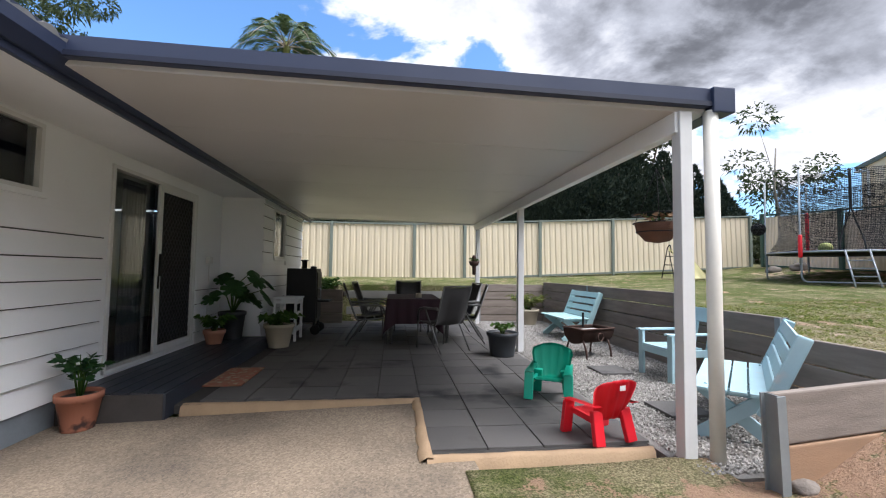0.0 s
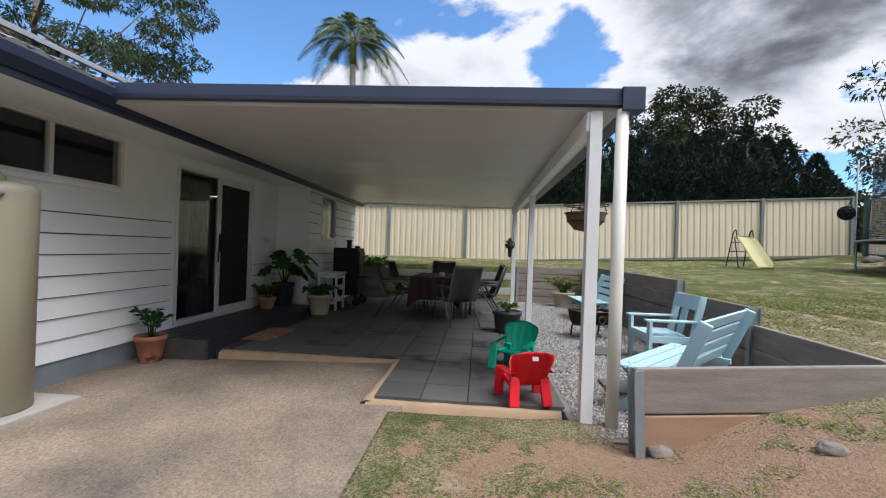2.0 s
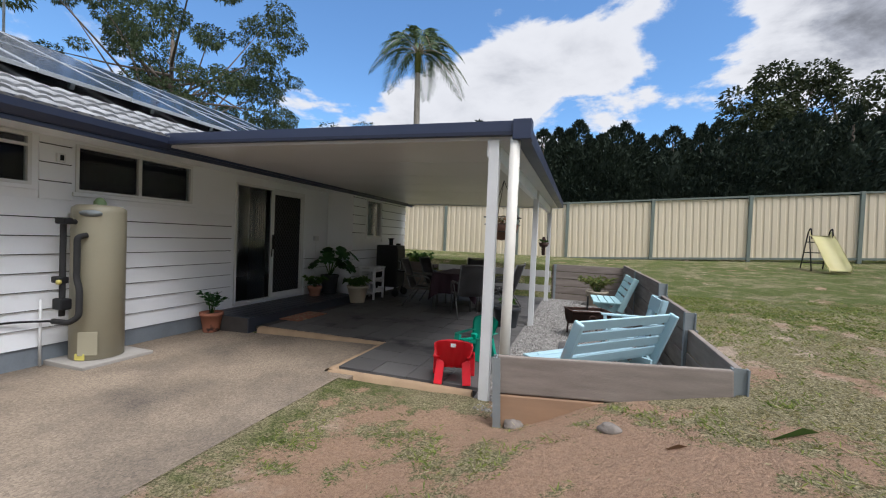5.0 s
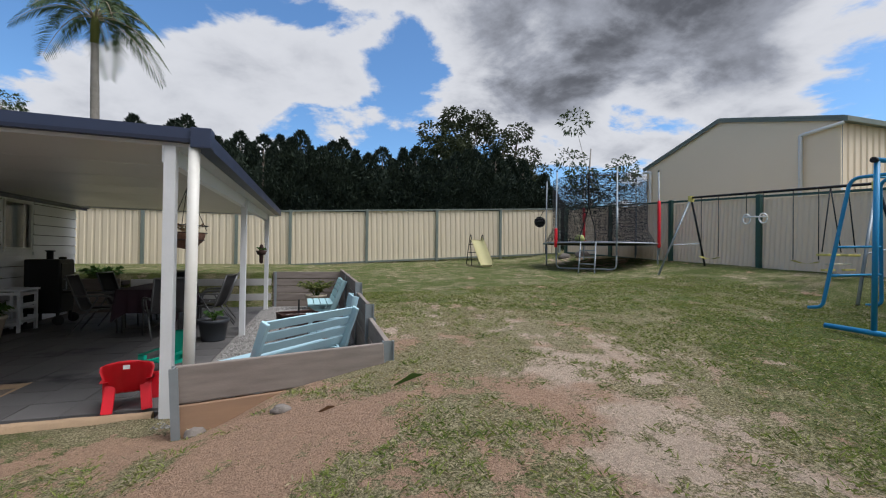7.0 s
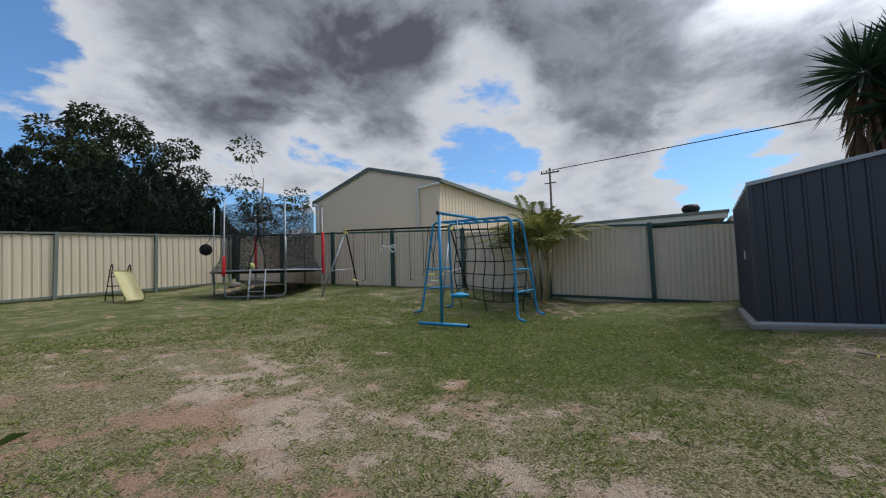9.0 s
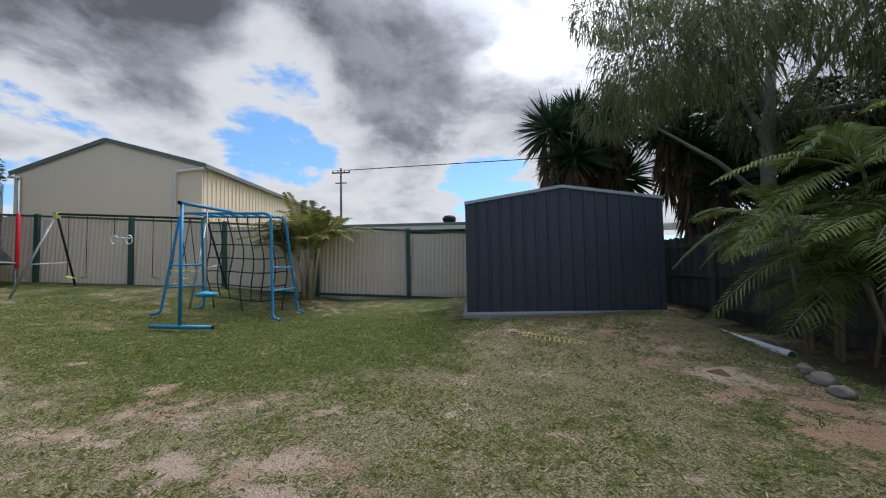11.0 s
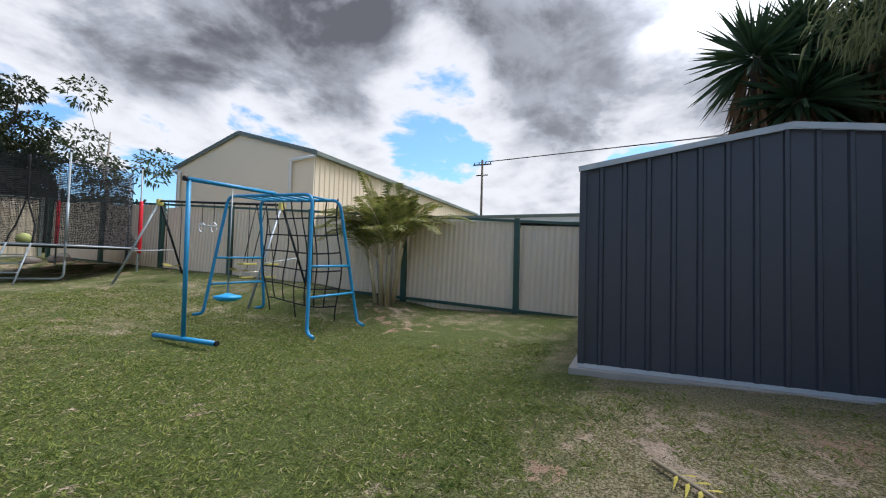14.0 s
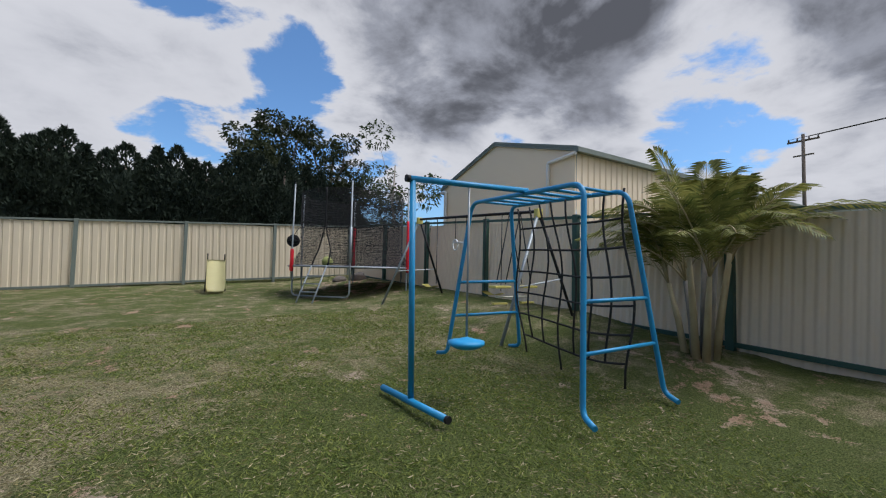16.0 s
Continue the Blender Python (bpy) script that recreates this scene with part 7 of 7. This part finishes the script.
for j in range(4):
    for k in range(44):
        y = -3.2 + k * TW
        xx = 0.93 - j * 0.30
        piece("roof_tile", tile, roof, pose(xx, y, roof_z(xx) - 0.04, 0, sl, 0))
rng = np.random.default_rng(151)
for j in range(2):
    for k in range(11):
        y = -3.3 + k * 1.02
        if y > 7.5:
            continue
        m = pose(-0.30 - j * 1.52, y, roof_z(-0.30 - j * 1.52) + 0.10, 0, sl, 0)
        sp = thing("solar_panel", m, "dark blue solar panel with silver frame on the tiled roof", "solar panel", "solar panels on the roof")
        part("glass_face", bar(-1.62, 0, 0, 0.99, 0.0, 0.03, 0), SOLAR, sp)
        for a in ((-1.63, 0.01, -0.005, 0.015), (-1.63, 0.01, 0.975, 0.995), (-1.63, -1.61, 0.015, 0.975), (-0.01, 0.01, 0.015, 0.975)):
            part("frame", bar(a[0], a[1], a[2], a[3], -0.01, 0.037, 0), SHEDTRIM, sp)
        part("mount", bar(-0.3, -0.25, 0.45, 0.5, -0.12, 0.0, 0), STEEL, sp)
aer = thing("tv_aerial", pose(-4.0, 3.2, 4.4), "metal television aerial on a mast above the roof", "aerial")
part("mast", tube(bmesh.new(), [(0, 0, 0), (0, 0, 2.9)], 0.02, 8), STEEL, aer)
part("boom", tube(bmesh.new(), [(0, -0.4, 2.7), (0, 0.4, 2.7)], 0.012, 6), STEEL, aer)
for k in range(6):
    part("element", tube(bmesh.new(), [(-0.25, -0.4 + k * 0.16, 2.7), (0.25, -0.4 + k * 0.16, 2.7)], 0.006, 5), STEEL, aer)

# ---- grass and gravel ----
def grass_blades():
    rng = np.random.default_rng(161)
    n = 430000
    x = 3.5 + 10.5 * rng.uniform(0, 1, n)
    y = -6.0 + 12.0 * rng.uniform(0, 1, n)
    pts, ways = [], []
    for a, b in zip(x, y):
        if a < 6.70 and b > 1.98 and b < 10:
            continue
        if bareness(a, b) + rng.uniform(-0.3, 0.3) > 0.55:
            continue
        if noise.noise((a * 14, b * 14, 9)) < rng.uniform(-0.5, 0.15):
            continue
        if noise.noise((a * 0.9, b * 0.9, 12)) + 0.5 * noise.noise((a * 3.3, b * 3.3, 15)) < rng.uniform(-0.75, 0.15) - 0.25 * smooth(3.5, 1.0, math.hypot(a - 11.3, b + 0.6)):
            continue
        if 12.2 < a and b < -2.6:
            continue
        z = ground_height(a, b)
        pts.append((a, b, z - 0.005))
        th = rng.uniform(0, 6.283)
        ways.append((math.cos(th), math.sin(th), rng.uniform(0.25, 1.1)))
    return np.array(pts), ways


gp, gw = grass_blades()
rng = np.random.default_rng(171)
def dryness(a, b):
    """Above 0 where the turf has gone to straw."""
    d = 0.8 * noise.noise((a * 1.3, b * 1.3, 21)) + 0.7 * noise.noise((a * 4.2, b * 4.2, 23)) + 0.4 * noise.noise((a * 11, b * 11, 25))
    d += 0.22 * smooth(5.5, 1.0, math.hypot(a - 6.5, b - 0.8)) + 0.22 * smooth(4.8, 0.6, math.hypot(a - 11.3, b + 5.2))
    return d - 0.30 * smooth(4.4, 0.8, math.hypot(a - 11.2, b + 0.7))


gw = np.array(gw)
is_dry = np.array([dryness(p[0], p[1]) for p in gp]) + rng.normal(size=len(gp)) * 0.16 > 0.10
grass = tagged(leaf_mesh("grass", gp[~is_dry], gw[~is_dry], 0.052, 0.008, GRASSLEAF, None, 0.1), "short patchy green lawn grass", "grass", kind="stuff")
dry_grass = tagged(leaf_mesh("dry_grass", gp[is_dry], gw[is_dry] * (1, 1, 0.6), 0.038, 0.006, STRAWLEAF, None, 0.1), "short dry straw-coloured lawn grass", "grass", kind="stuff")
dryp = gp[rng.choice(len(gp), 26000)] + np.column_stack([rng.normal(size=26000) * 0.08, rng.normal(size=26000) * 0.08, np.full(26000, 0.012)])
th = rng.uniform(0, 6.283, len(dryp))
litter = tagged(leaf_mesh("dry_clippings", dryp, np.column_stack([np.cos(th), np.sin(th), rng.uniform(-0.02, 0.25, len(dryp))]), 0.05, 0.007, leaf_mat("dry_grass", (0.20, 0.165, 0.085), (0.42, 0.36, 0.22), 0.9, 2, 0.2), None, 0.0), "dry straw clippings lying on the lawn", "grass clippings", kind="stuff")


def gravel_stones():
    rng = np.random.default_rng(181)
    verts, faces = [], []
    octa = np.array([(1, 0, 0), (-1, 0, 0), (0, 1, 0), (0, -1, 0), (0, 0, 1), (0, 0, -1)], float)
    tri = ((0, 2, 4), (2, 1, 4), (1, 3, 4), (3, 0, 4), (2, 0, 5), (1, 2, 5), (3, 1, 5), (0, 3, 5))
    n = 27000
    for k in range(n):
        x, y = 4.72 + 1.80 * rng.uniform(), 2.25 + 7.5 * rng.uniform() ** 1.25
        if x < 5.0 and y < 2.5 and rng.uniform() < 0.5:
            continue
        s = rng.uniform(0.008, 0.015)
        i = len(verts)
        rot = np.linalg.qr(rng.normal(size=(3, 3)))[0]
        v = (octa * rng.uniform(0.7, 1.3, (6, 3)) * s * (1, 1, 0.7)) @ rot + (x, y, -0.008 + rng.uniform(0, 0.008))
        verts.extend(v.tolist())
        faces.extend([(a + i, b + i, c + i) for a, b, c in tri])
    return verts, faces


GRAVEL_ISL = leaf_mat("gravel_chips", (0.12, 0.11, 0.10), (0.44, 0.42, 0.39), 0.9, 8, 0.0)
sv, sfc = gravel_stones()
tagged(raw("gravel", sv, sfc, GRAVEL_ISL), "loose grey crushed gravel", "gravel", kind="stuff")

# ---- boards and pavers, piece by piece ----
boards = {}
def lay_boards(y0, y1, z_from, z_to, x=0.0):
    # added dark sheet behind the boards; its colour draws the shadow in each gap
    part("gap_shade", bar(x + 0.001, x + 0.004, y0 + 0.005, y1 - 0.005, z_from, z_from + 0.2 * math.ceil(round((z_to - 0.05 - z_from) / 0.2, 4)) - 0.03, 0), GAPSHADE, house)
    z, k = z_from, 0
    while z < z_to - 0.05:
        key = (round(y1 - y0, 3), round(min(0.189, z_to - z), 3))
        if key not in boards:
            boards[key] = board_mesh(*key)
        piece("weatherboard", boards[key], house, pose(x, y0, z))
        z += 0.2
        k += 1


lay_boards(-8.9, 4.26, 0.09, 1.74)
lay_boards(-8.9, 0.80, 1.69, 2.42)
lay_boards(1.66, 1.97, 1.69, 2.42)
lay_boards(6.18, 6.98, 0.09, 1.10)
lay_boards(7.0, 9.87, 0.09, 1.34, 0.65)
lay_boards(7.0, 7.58, 1.29, 2.42, 0.65)
lay_boards(8.42, 9.87, 1.29, 2.42, 0.65)

paver = bpy.data.meshes.new("paver")
bm = bar(0.004, 0.396, 0.004, 0.396, -0.03, 0.0, 0.004)
bm.to_mesh(paver)
bm.free()
paver.materials.append(PAVER)
rng = np.random.default_rng(191)
for i in range(10):
    for j in range(19):
        x, y = 4.28 - 0.4 * i, 2.74 + 0.4 * j
        if x < 0.7 or y > 9.6:
            continue
        if x < 3.0 and y < 3.9:
            continue
        if x < 1.25 and y > 7.0 and y > 9.2:
            continue
        piece("paver", paver, patio_base, pose(x, y, rng.uniform(-0.003, 0.003), rng.uniform(-0.25, 0.25), rng.uniform(-0.25, 0.25), 0))
